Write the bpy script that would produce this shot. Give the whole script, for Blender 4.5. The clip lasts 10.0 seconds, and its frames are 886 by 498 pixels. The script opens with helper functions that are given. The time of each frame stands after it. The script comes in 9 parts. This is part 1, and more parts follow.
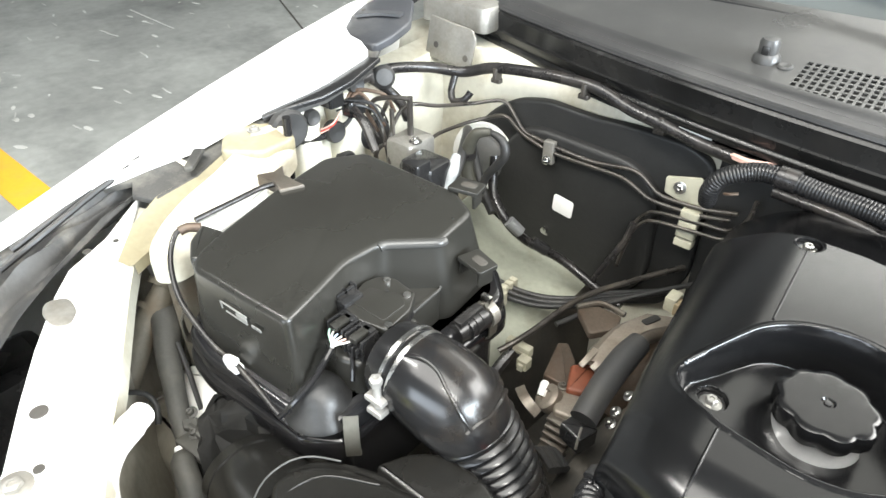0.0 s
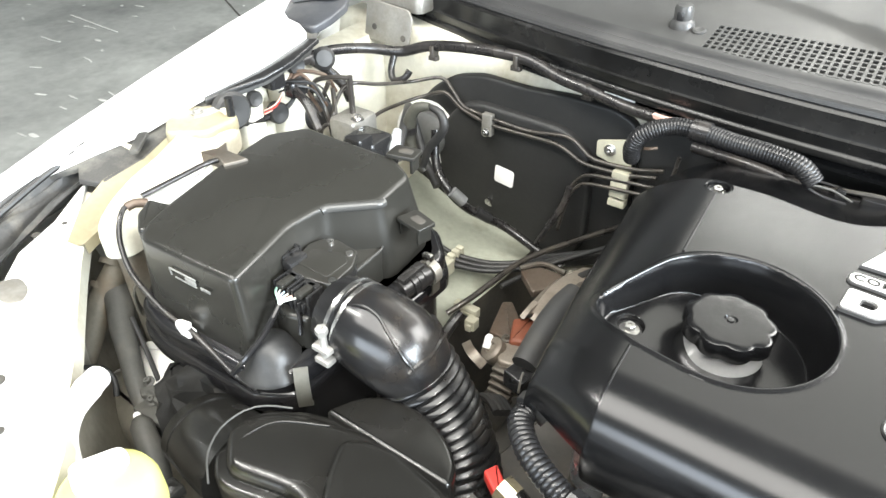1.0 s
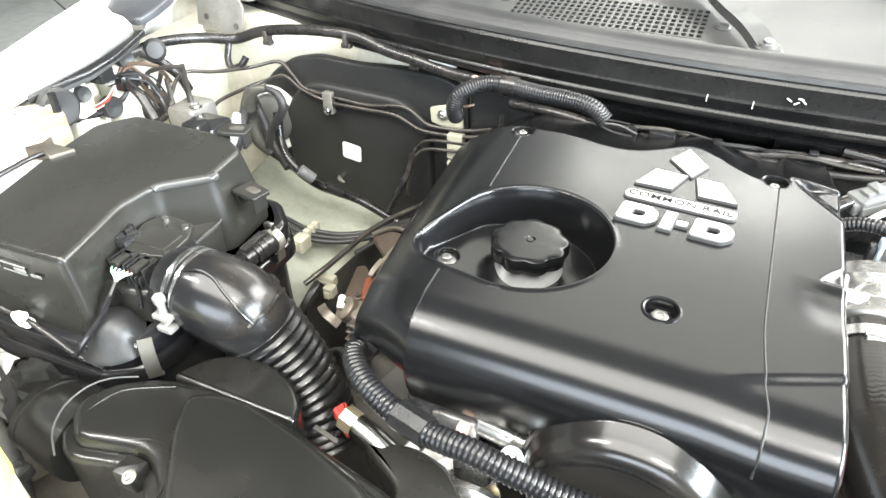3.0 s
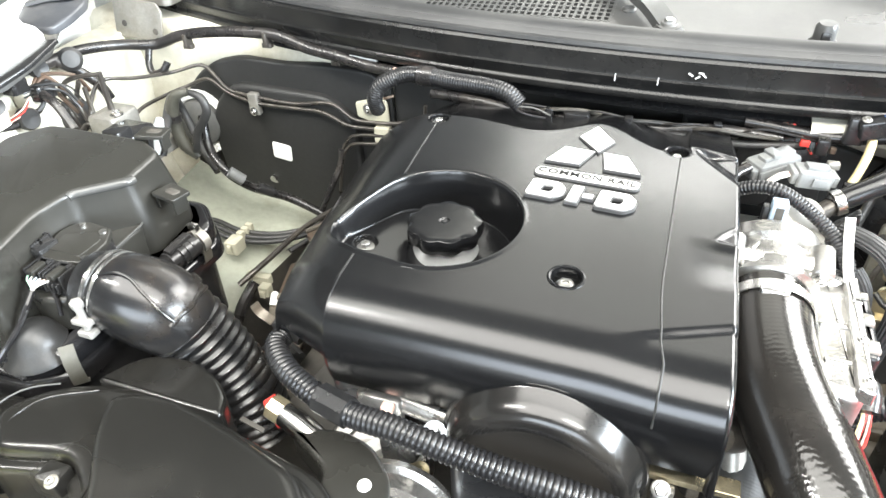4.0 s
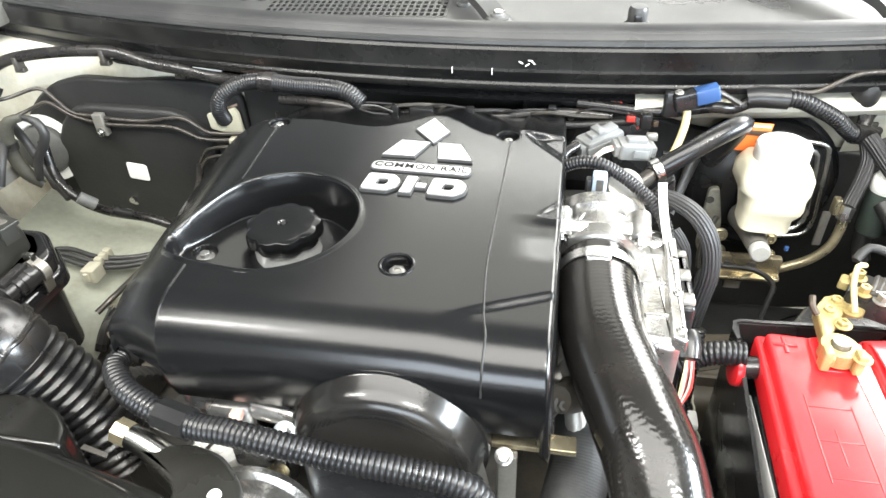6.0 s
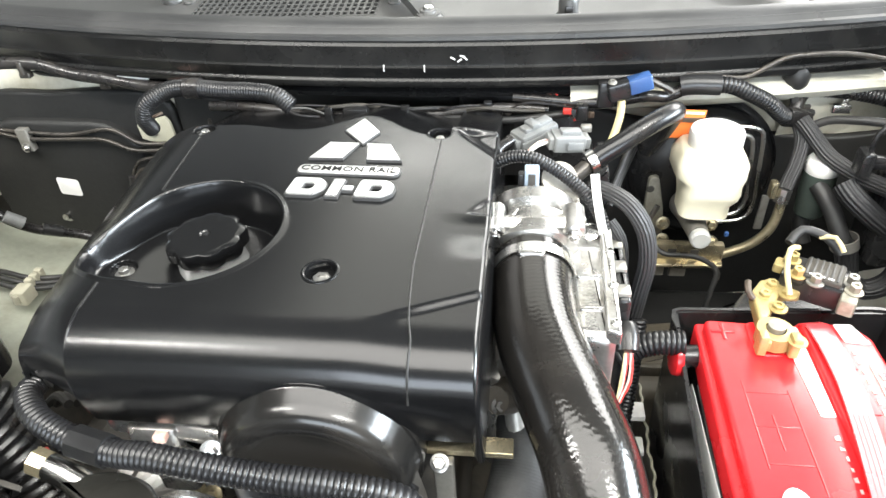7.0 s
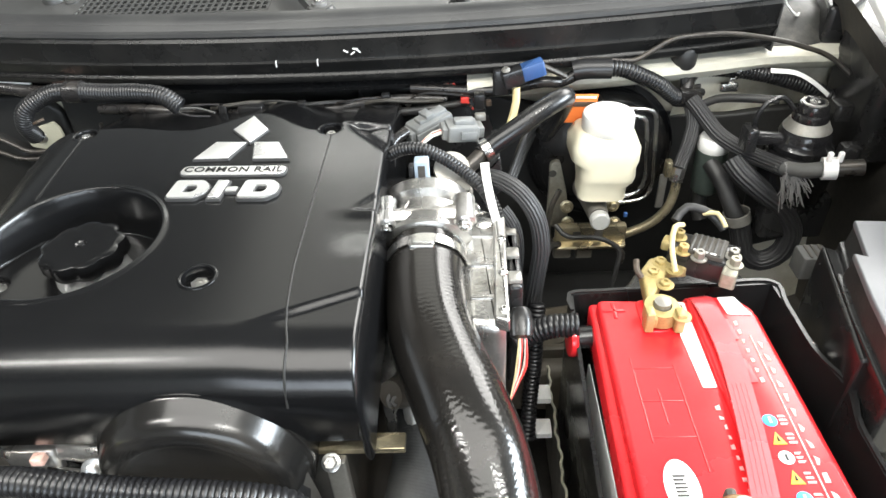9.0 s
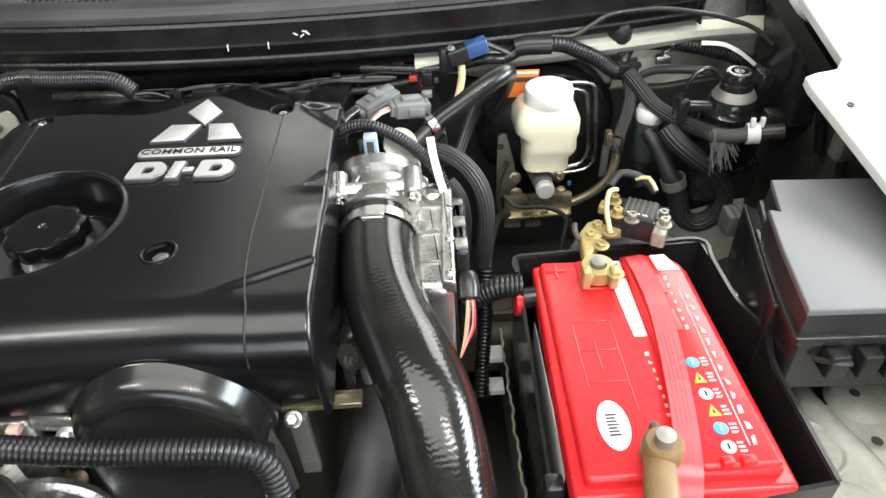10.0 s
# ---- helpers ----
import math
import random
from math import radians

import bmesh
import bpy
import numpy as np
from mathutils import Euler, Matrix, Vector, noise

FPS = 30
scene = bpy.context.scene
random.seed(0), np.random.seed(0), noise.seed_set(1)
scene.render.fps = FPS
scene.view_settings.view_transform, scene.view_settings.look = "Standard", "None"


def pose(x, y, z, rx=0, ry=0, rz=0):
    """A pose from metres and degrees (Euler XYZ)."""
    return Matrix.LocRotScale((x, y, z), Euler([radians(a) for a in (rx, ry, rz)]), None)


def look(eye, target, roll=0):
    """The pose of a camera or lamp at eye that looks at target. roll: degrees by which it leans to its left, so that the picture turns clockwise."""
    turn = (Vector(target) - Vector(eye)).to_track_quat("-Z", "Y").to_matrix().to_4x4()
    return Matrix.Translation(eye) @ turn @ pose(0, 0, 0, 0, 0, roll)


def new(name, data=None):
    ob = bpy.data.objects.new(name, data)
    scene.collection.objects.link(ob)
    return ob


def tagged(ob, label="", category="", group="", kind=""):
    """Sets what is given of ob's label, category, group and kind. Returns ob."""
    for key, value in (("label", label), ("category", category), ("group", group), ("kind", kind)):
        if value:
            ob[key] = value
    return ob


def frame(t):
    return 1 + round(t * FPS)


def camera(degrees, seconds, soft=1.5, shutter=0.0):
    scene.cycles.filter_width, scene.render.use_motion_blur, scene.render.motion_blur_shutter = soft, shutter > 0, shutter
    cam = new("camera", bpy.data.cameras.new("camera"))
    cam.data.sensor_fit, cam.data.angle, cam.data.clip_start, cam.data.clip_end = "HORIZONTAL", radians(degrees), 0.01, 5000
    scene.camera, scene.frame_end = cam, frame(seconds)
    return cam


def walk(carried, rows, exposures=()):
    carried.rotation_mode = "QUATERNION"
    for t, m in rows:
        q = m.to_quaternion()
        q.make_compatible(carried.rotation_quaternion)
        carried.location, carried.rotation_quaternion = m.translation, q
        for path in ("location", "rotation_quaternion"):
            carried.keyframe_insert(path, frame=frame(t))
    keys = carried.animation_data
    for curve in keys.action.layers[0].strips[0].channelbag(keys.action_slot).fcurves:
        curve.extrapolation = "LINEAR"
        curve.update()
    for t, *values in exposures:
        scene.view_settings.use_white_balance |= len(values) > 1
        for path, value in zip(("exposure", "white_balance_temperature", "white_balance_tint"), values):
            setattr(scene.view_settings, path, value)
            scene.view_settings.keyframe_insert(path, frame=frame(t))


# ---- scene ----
cam = camera(67.2, 10.0)
PATH = [
    (0, (-0.091, 0.011, 1.477), (-1.124, 1.251, 0.296), 0.3),
    (0.5, (-0.061, -0.005, 1.473), (-1.056, 1.262, 0.288), -0.0),
    (1, (-0.031, -0.019, 1.467), (-0.977, 1.282, 0.279), -0.6),
    (1.5, (0.004, -0.028, 1.467), (-0.874, 1.316, 0.274), -0.5),
    (2, (0.029, -0.033, 1.46), (-0.769, 1.358, 0.265), -0.5),
    (2.5, (0.05, -0.04, 1.46), (-0.682, 1.385, 0.262), -0.5),
    (4, (0.122, -0.05, 1.455), (-0.448, 1.444, 0.253), -2.1),
    (4.5, (0.15, -0.045, 1.452), (-0.346, 1.473, 0.247), -2.4),
    (5, (0.166, -0.05, 1.457), (-0.262, 1.489, 0.253), -2.0),
    (5.5, (0.181, -0.052, 1.456), (-0.191, 1.505, 0.257), -2.0),
    (7, (0.238, -0.026, 1.439), (0.004, 1.555, 0.238), -3.5),
    (7.5, (0.248, -0.018, 1.438), (0.055, 1.566, 0.232), -3.2),
    (8, (0.259, -0.009, 1.435), (0.101, 1.573, 0.22), -3.0),
    (8.5, (0.277, -0.007, 1.433), (0.156, 1.571, 0.21), -3.1),
    (9, (0.297, -0.017, 1.437), (0.217, 1.556, 0.205), -3.4),
    (9.5, (0.313, -0.031, 1.44), (0.279, 1.526, 0.186), -4.0),
    (10, (0.319, -0.061, 1.454), (0.328, 1.476, 0.173), -3.5),
]
walk(cam, [(t, look(eye, target, roll)) for t, eye, target, roll in PATH], [(0, 0.04), (2.5, 0.54), (4.5, 0.49), (5.5, 0.36), (7.5, -0.04), (9, -0.38), (9.5, -0.52), (10, -0.78)])

# ---- light ----
world = bpy.data.worlds.new("world")
scene.world = world
world.use_nodes = True
wn = world.node_tree
bgn = wn.nodes["Background"]
sky = wn.nodes.new("ShaderNodeTexSky")
sky.sky_type, sky.sun_disc = "NISHITA", False
sky.sun_elevation, sky.sun_rotation = radians(40), radians(200)
wn.links.new(sky.outputs[0], bgn.inputs[0])
bgn.inputs[1].default_value = 0.1


def area_lamp(name, m, sx, sy, watts, colour):
    d = bpy.data.lights.new(name, "AREA")
    d.shape, d.size, d.size_y, d.energy, d.color = "RECTANGLE", sx, sy, watts, colour
    ob = new(name, d)
    ob.matrix_world = m
    return ob


# daylight in the openings of the workshop, translucent roof sheets and tube lamps
area_lamp("front_daylight", look((0.9, -5.85, 2.45), (0.0, 0.4, 1.0)), 5.4, 2.5, 400, (0.82, 0.91, 1.0))
area_lamp("rear_daylight", look((2.3, 5.35, 2.75), (0.5, 0.6, 1.0)), 4.6, 1.9, 280, (1.0, 0.985, 0.94))
area_lamp("side_daylight", look((6.4, 0.1, 2.9), (0.3, 0.3, 1.0)), 4.4, 2.0, 1450, (0.84, 0.93, 1.0))
area_lamp("roof_light", look((3.75, 3.6, 3.93), (3.75, 3.601, 0)), 3.2, 3.4, 620, (1.0, 0.985, 0.95))
area_lamp("roof_light", look((0.0, 3.9, 3.93), (0.0, 3.901, 0)), 2.8, 3.0, 50, (1.0, 1.0, 0.91))
area_lamp("roof_light", look((-0.1, 5.48, 3.93), (-0.1, 5.481, 0)), 2.2, 0.55, 75, (1.0, 1.0, 0.95))
area_lamp("roof_light", look((0.3, -0.85, 3.93), (0.3, -0.849, 0)), 4.4, 2.4, 300, (1.0, 0.985, 0.93))
for lx, ly in ((-2.1, -0.7), (1.9, -1.1)):
    area_lamp("tube_light", look((lx, ly, 3.78), (lx, ly + 0.001, 0)), 1.5, 0.14, 80, (1.0, 0.985, 0.94))

# ---- materials ----
MATS = {}


def mat(name, col, rough=0.5, metal=0.0, var=0.12, vscale=9.0, bump=0.0, bscale=220.0, dirt=None, dirt_amt=0.0,
        dirt_scale=6.0, spec=0.5, coat=0.0, rvar=0.08, uvbump=None, glow=0.0):
    """A procedural surface: colour with broad and fine variation, patchy dirt, uneven gloss and fine relief."""
    m = bpy.data.materials.new(name)
    m.use_nodes = True
    nt = m.node_tree
    n, l = nt.nodes, nt.links
    b = n["Principled BSDF"]
    tc = n.new("ShaderNodeTexCoord")
    big = n.new("ShaderNodeTexNoise")
    big.inputs["Scale"].default_value, big.inputs["Detail"].default_value = vscale, 6
    l.new(tc.outputs["Object"], big.inputs["Vector"])
    fine = n.new("ShaderNodeTexNoise")
    fine.inputs["Scale"].default_value, fine.inputs["Detail"].default_value = vscale * 14, 4
    l.new(tc.outputs["Object"], fine.inputs["Vector"])
    mixn = n.new("ShaderNodeMath")
    mixn.operation = "MULTIPLY_ADD"
    l.new(fine.outputs["Fac"], mixn.inputs[0])
    mixn.inputs[1].default_value = 0.45
    l.new(big.outputs["Fac"], mixn.inputs[2])
    ramp = n.new("ShaderNodeMapRange")
    ramp.inputs["From Min"].default_value, ramp.inputs["From Max"].default_value = 0.45, 1.0
    ramp.inputs["To Min"].default_value, ramp.inputs["To Max"].default_value = 1 - var, 1 + var
    l.new(mixn.outputs[0], ramp.inputs["Value"])
    mul = n.new("ShaderNodeMix")
    mul.data_type, mul.blend_type = "RGBA", "MULTIPLY"
    mul.inputs["Factor"].default_value = 1.0
    mul.inputs[6].default_value = (*col, 1)
    l.new(ramp.outputs[0], mul.inputs[7])
    out = mul.outputs[2]
    if dirt:
        dn = n.new("ShaderNodeTexNoise")
        dn.inputs["Scale"].default_value, dn.inputs["Detail"].default_value, dn.inputs["Roughness"].default_value = dirt_scale, 9, 0.65
        l.new(tc.outputs["Object"], dn.inputs["Vector"])
        dr = n.new("ShaderNodeMapRange")
        dr.inputs["From Min"].default_value, dr.inputs["From Max"].default_value = 0.48, 0.72
        dr.inputs["To Min"].default_value, dr.inputs["To Max"].default_value = 0.0, dirt_amt
        l.new(dn.outputs["Fac"], dr.inputs["Value"])
        dm = n.new("ShaderNodeMix")
        dm.data_type = "RGBA"
        l.new(dr.outputs[0], dm.inputs["Factor"])
        l.new(out, dm.inputs[6])
        dm.inputs[7].default_value = (*dirt, 1)
        out = dm.outputs[2]
    l.new(out, b.inputs["Base Color"])
    rr = n.new("ShaderNodeMapRange")
    rr.inputs["From Min"].default_value, rr.inputs["From Max"].default_value = 0.3, 0.7
    rr.inputs["To Min"].default_value, rr.inputs["To Max"].default_value = max(0.02, rough - rvar), min(1, rough + rvar)
    l.new(big.outputs["Fac"], rr.inputs["Value"])
    l.new(rr.outputs[0], b.inputs["Roughness"])
    b.inputs["Metallic"].default_value = metal
    b.inputs["Specular IOR Level"].default_value = spec
    b.inputs["Coat Weight"].default_value = coat
    b.inputs["Coat Roughness"].default_value = 0.08
    src = None
    if bump > 0:
        bn = n.new("ShaderNodeTexNoise")
        bn.inputs["Scale"].default_value, bn.inputs["Detail"].default_value = bscale, 5
        l.new(tc.outputs["Object"], bn.inputs["Vector"])
        bp = n.new("ShaderNodeBump")
        bp.inputs["Strength"].default_value, bp.inputs["Distance"].default_value = bump, 0.001
        l.new(bn.outputs["Fac"], bp.inputs["Height"])
        src = bp
    if uvbump:
        # ribs or a weave that follows the run of a hose: (direction, repeats, depth, distortion)
        way, reps, depth, dist = uvbump
        wv = n.new("ShaderNodeTexWave")
        wv.wave_type, wv.bands_direction, wv.wave_profile = "BANDS", way, "SIN"
        wv.inputs["Scale"].default_value, wv.inputs["Distortion"].default_value = reps, dist
        wv.inputs["Detail"].default_value = 2
        l.new(tc.outputs["UV"], wv.inputs["Vector"])
        bp2 = n.new("ShaderNodeBump")
        bp2.inputs["Strength"].default_value, bp2.inputs["Distance"].default_value = 1.0, depth
        l.new(wv.outputs["Fac"], bp2.inputs["Height"])
        if src:
            l.new(src.outputs[0], bp2.inputs["Normal"])
        src = bp2
    if src:
        l.new(src.outputs[0], b.inputs["Normal"])
    if glow:
        b.inputs["Emission Color"].default_value = (1, 0.98, 0.94, 1)
        b.inputs["Emission Strength"].default_value = glow
    MATS[name] = m
    return m


M_COVER = mat("satin_black_plastic", (0.0050, 0.0051, 0.0055), 0.20, var=0.10, vscale=5, bump=0.06, bscale=900, rvar=0.04, dirt=(0.03, 0.029, 0.027), dirt_amt=0.04, dirt_scale=9)
M_BOX = mat("dusty_black_plastic", (0.021, 0.0205, 0.018), 0.30, var=0.14, vscale=6, bump=0.12, bscale=700, dirt=(0.045, 0.043, 0.038), dirt_amt=0.08, dirt_scale=5)
M_DUCT = mat("worn_black_duct_plastic", (0.010, 0.0097, 0.0088), 0.27, var=0.2, vscale=7, bump=0.12, bscale=500, dirt=(0.05, 0.044, 0.036), dirt_amt=0.15, dirt_scale=7)
M_PLASTIC = mat("black_plastic", (0.015, 0.015, 0.0155), 0.25, var=0.2, vscale=12, bump=0.12, bscale=500, dirt=(0.06, 0.053, 0.045), dirt_amt=0.15, dirt_scale=14)
M_GLOSSRUB = mat("glossy_black_rubber", (0.011, 0.011, 0.0115), 0.25, var=0.2, vscale=10, bump=0.025, bscale=140, dirt=(0.07, 0.05, 0.03), dirt_amt=0.3, dirt_scale=12, rvar=0.08)
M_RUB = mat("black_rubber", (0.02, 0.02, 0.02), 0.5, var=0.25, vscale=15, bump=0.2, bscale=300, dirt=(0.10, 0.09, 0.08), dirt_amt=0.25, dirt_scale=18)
M_LOOM = mat("corrugated_conduit", (0.012, 0.012, 0.013), 0.3, var=0.2, vscale=20, dirt=(0.09, 0.085, 0.075), dirt_amt=0.1, dirt_scale=25)
M_GLOSSBLK = mat("glossy_black_moulding", (0.010, 0.010, 0.011), 0.16, var=0.2, vscale=14, bump=0.05, bscale=120, dirt=(0.07, 0.06, 0.05), dirt_amt=0.12, dirt_scale=20)
M_TAPE = mat("black_loom_tape", (0.016, 0.015, 0.015), 0.28, var=0.25, vscale=25, bump=0.5, bscale=90, dirt=(0.14, 0.12, 0.1), dirt_amt=0.2, dirt_scale=30)
M_BRAID = mat("film_wrapped_hose", (0.012, 0.011, 0.010), 0.13, var=0.25, vscale=14, bump=0.04, bscale=45, uvbump=("X", 60, 0.00007, 5.5), dirt=(0.03, 0.027, 0.024), dirt_amt=0.4, dirt_scale=26, rvar=0.06)
M_RIBHOSE = mat("ribbed_hose_sleeve", (0.026, 0.026, 0.027), 0.5, var=0.15, vscale=18, uvbump=("Y", 5, 0.0012, 0.0), dirt=(0.08, 0.075, 0.07), dirt_amt=0.2, dirt_scale=20)
M_RADHOSE = mat("dusty_black_rubber_hose", (0.020, 0.020, 0.019), 0.58, var=0.25, vscale=16, bump=0.3, bscale=240, uvbump=("X", 110, 0.00012, 2.5), dirt=(0.10, 0.10, 0.095), dirt_amt=0.35, dirt_scale=15)
M_GREYHOSE = mat("grey_rubber_hose", (0.06, 0.06, 0.058), 0.55, var=0.25, vscale=16, bump=0.2, bscale=240, uvbump=("X", 90, 0.00004, 0.6), dirt=(0.16, 0.15, 0.13), dirt_amt=0.3, dirt_scale=15)
M_WHITE = mat("white_body_paint", (0.80, 0.80, 0.78), 0.28, var=0.03, vscale=5, coat=0.4, dirt=(0.45, 0.42, 0.36), dirt_amt=0.16, dirt_scale=8)
M_CREAM = mat("dusty_white_paint", (0.60, 0.58, 0.49), 0.45, var=0.12, vscale=6, dirt=(0.26, 0.21, 0.12), dirt_amt=0.75, dirt_scale=8, bump=0.08, bscale=260)
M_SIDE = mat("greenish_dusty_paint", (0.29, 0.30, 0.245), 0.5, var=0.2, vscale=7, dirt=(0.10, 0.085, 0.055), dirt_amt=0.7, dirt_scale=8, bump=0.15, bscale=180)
M_LEDGE = mat("yellowed_dusty_paint", (0.30, 0.27, 0.18), 0.5, var=0.2, vscale=9, dirt=(0.20, 0.16, 0.09), dirt_amt=0.7, dirt_scale=11, bump=0.12, bscale=200)
M_GUTTER = mat("dusty_grey_gutter_rubber", (0.045, 0.044, 0.041), 0.55, var=0.35, vscale=22, dirt=(0.17, 0.16, 0.135), dirt_amt=0.6, dirt_scale=24, bump=0.3, bscale=160)
M_INNER = mat("grimy_inner_panel", (0.27, 0.25, 0.205), 0.55, var=0.25, vscale=7, dirt=(0.055, 0.048, 0.035), dirt_amt=0.9, dirt_scale=7, bump=0.25, bscale=160)
M_DARK = mat("grime_and_shade_metal", (0.05, 0.046, 0.040), 0.65, var=0.35, vscale=9, bump=0.5, bscale=90, dirt=(0.12, 0.10, 0.07), dirt_amt=0.45, dirt_scale=9)
M_PAD = mat("black_insulation_pad", (0.018, 0.018, 0.0175), 0.5, spec=0.35, var=0.25, vscale=9, bump=0.4, bscale=160, dirt=(0.06, 0.056, 0.05), dirt_amt=0.2, dirt_scale=6)
M_SEAL = mat("grey_rubber_seal", (0.034, 0.034, 0.034), 0.34, var=0.15, vscale=9, dirt=(0.08, 0.078, 0.073), dirt_amt=0.4, dirt_scale=7, bump=0.1, bscale=200, spec=0.35)
M_COWL = mat("grey_cowl_plastic", (0.048, 0.048, 0.047), 0.32, var=0.12, vscale=7, bump=0.12, bscale=500, dirt=(0.12, 0.117, 0.11), dirt_amt=0.3, dirt_scale=8)
M_COWLF = mat("black_cowl_face", (0.010, 0.010, 0.010), 0.24, var=0.3, vscale=12, bump=0.1, bscale=260, dirt=(0.07, 0.066, 0.06), dirt_amt=0.15, dirt_scale=11, spec=0.35)
M_ALU = mat("cast_aluminium", (0.50, 0.49, 0.47), 0.27, metal=0.9, var=0.25, vscale=15, bump=0.3, bscale=260, dirt=(0.14, 0.12, 0.09), dirt_amt=0.6, dirt_scale=22)
M_STEEL = mat("bright_steel", (0.66, 0.65, 0.63), 0.26, metal=1.0, var=0.1, vscale=20, dirt=(0.25, 0.22, 0.18), dirt_amt=0.25, dirt_scale=25)
M_ZINC = mat("yellow_zinc_plate", (0.46, 0.40, 0.27), 0.30, metal=0.8, var=0.3, vscale=22, dirt=(0.12, 0.085, 0.05), dirt_amt=0.6, dirt_scale=24)
M_BOLT = mat("dull_bolt_steel", (0.40, 0.395, 0.38), 0.33, metal=0.9, var=0.15, vscale=40, dirt=(0.1, 0.09, 0.08), dirt_amt=0.4, dirt_scale=60)
M_GREYMET = mat("dull_grey_metal", (0.30, 0.29, 0.265), 0.42, metal=0.6, var=0.22, vscale=14, bump=0.12, bscale=200, dirt=(0.13, 0.105, 0.07), dirt_amt=0.5, dirt_scale=16)
M_PIPE = mat("dark_brake_pipe", (0.055, 0.05, 0.045), 0.32, metal=0.4, var=0.3, vscale=30, dirt=(0.14, 0.115, 0.08), dirt_amt=0.35, dirt_scale=20)
M_RED = mat("red_battery_plastic", (0.72, 0.022, 0.028), 0.24, var=0.06, vscale=8, bump=0.06, bscale=400, dirt=(0.5, 0.05, 0.05), dirt_amt=0.15)
M_LABEL = mat("white_label", (0.80, 0.79, 0.77), 0.4, var=0.04, vscale=12)
M_PRINT = mat("worn_pale_print", (0.74, 0.46, 0.45), 0.4, var=0.3, vscale=80)
M_STRAP = mat("shiny_red_strap", (0.76, 0.07, 0.08), 0.26, var=0.08, vscale=14, coat=0.15, bump=0.1, bscale=200)
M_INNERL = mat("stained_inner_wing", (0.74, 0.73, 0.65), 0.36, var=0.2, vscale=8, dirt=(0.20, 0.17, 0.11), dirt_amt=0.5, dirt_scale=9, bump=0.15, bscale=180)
M_REDLAB = mat("red_label_print", (0.70, 0.05, 0.06), 0.27, var=0.06, vscale=12)
M_MILK = mat("milky_reservoir_plastic", (0.80, 0.74, 0.56), 0.32, var=0.06, vscale=6, dirt=(0.55, 0.42, 0.2), dirt_amt=0.25, dirt_scale=8)
M_WHITEP = mat("white_plastic", (0.80, 0.79, 0.76), 0.38, var=0.05, vscale=14, dirt=(0.5, 0.45, 0.35), dirt_amt=0.2, dirt_scale=14)
M_YELLOW = mat("pale_yellow_cap_plastic", (0.48, 0.48, 0.17), 0.35, var=0.06, vscale=10, dirt=(0.5, 0.45, 0.2), dirt_amt=0.2)
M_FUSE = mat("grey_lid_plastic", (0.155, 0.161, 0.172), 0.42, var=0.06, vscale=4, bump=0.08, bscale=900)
M_SILVER = mat("silver_badge", (0.80, 0.79, 0.77), 0.3, metal=0.75, var=0.04, vscale=20)
M_BADGEEDGE = mat("dark_badge_edge", (0.05, 0.05, 0.05), 0.5, var=0.1)
M_BRASS = mat("corroded_brass_clamp", (0.46, 0.36, 0.15), 0.5, metal=0.5, var=0.3, vscale=40, bump=0.5, bscale=240, dirt=(0.30, 0.27, 0.17), dirt_amt=0.7, dirt_scale=40)
M_RUST = mat("tan_rubber_boot", (0.20, 0.12, 0.05), 0.5, var=0.2, vscale=20, dirt=(0.12, 0.08, 0.04), dirt_amt=0.4, dirt_scale=20)
M_EXH = mat("rusty_heat_shield", (0.10, 0.078, 0.06), 0.5, metal=0.4, var=0.4, vscale=14, bump=0.5, bscale=120, dirt=(0.11, 0.045, 0.02), dirt_amt=0.6, dirt_scale=12)
M_ORANGE = mat("orange_plastic", (0.78, 0.20, 0.04), 0.4, var=0.08)
M_BLUE = mat("blue_connector", (0.03, 0.075, 0.20), 0.35, var=0.2, vscale=30)
M_GREYCON = mat("grey_connector", (0.15, 0.155, 0.155), 0.38, var=0.2, vscale=25, dirt=(0.3, 0.29, 0.25), dirt_amt=0.3, dirt_scale=30)
M_BEIGE = mat("beige_connector", (0.40, 0.385, 0.30), 0.45, var=0.1, vscale=25, dirt=(0.3, 0.25, 0.15), dirt_amt=0.3)
M_REDW = mat("red_wire", (0.6, 0.05, 0.04), 0.4, var=0.1)
M_PINKW = mat("pink_wire", (0.70, 0.45, 0.38), 0.4, var=0.1)
M_WHITEW = mat("white_wire", (0.55, 0.54, 0.48), 0.4, var=0.2, vscale=30)
M_YELW = mat("tan_wire", (0.62, 0.52, 0.28), 0.4, var=0.1)
M_FLOOR = mat("workshop_concrete", (0.40, 0.415, 0.40), 0.55, var=0.35, vscale=1.1, bump=0.15, bscale=60, dirt=(0.13, 0.135, 0.13), dirt_amt=0.7, dirt_scale=1.7)
M_STRIPE = mat("yellow_floor_paint", (0.80, 0.42, 0.02), 0.5, var=0.1, vscale=3, dirt=(0.4, 0.3, 0.15), dirt_amt=0.3)
M_WALL = mat("workshop_wall", (0.32, 0.32, 0.31), 0.8, var=0.1, vscale=0.6)
M_CEIL = mat("grey_roof_sheet", (0.13, 0.13, 0.127), 0.8, var=0.1, vscale=0.6)
M_HINGE = mat("dusty_hinge_black", (0.045, 0.047, 0.052), 0.4, var=0.25, vscale=14, dirt=(0.15, 0.145, 0.135), dirt_amt=0.35, dirt_scale=12)
M_GLASS = mat("tinted_windscreen", (0.10, 0.11, 0.11), 0.06, var=0.05, spec=0.6)
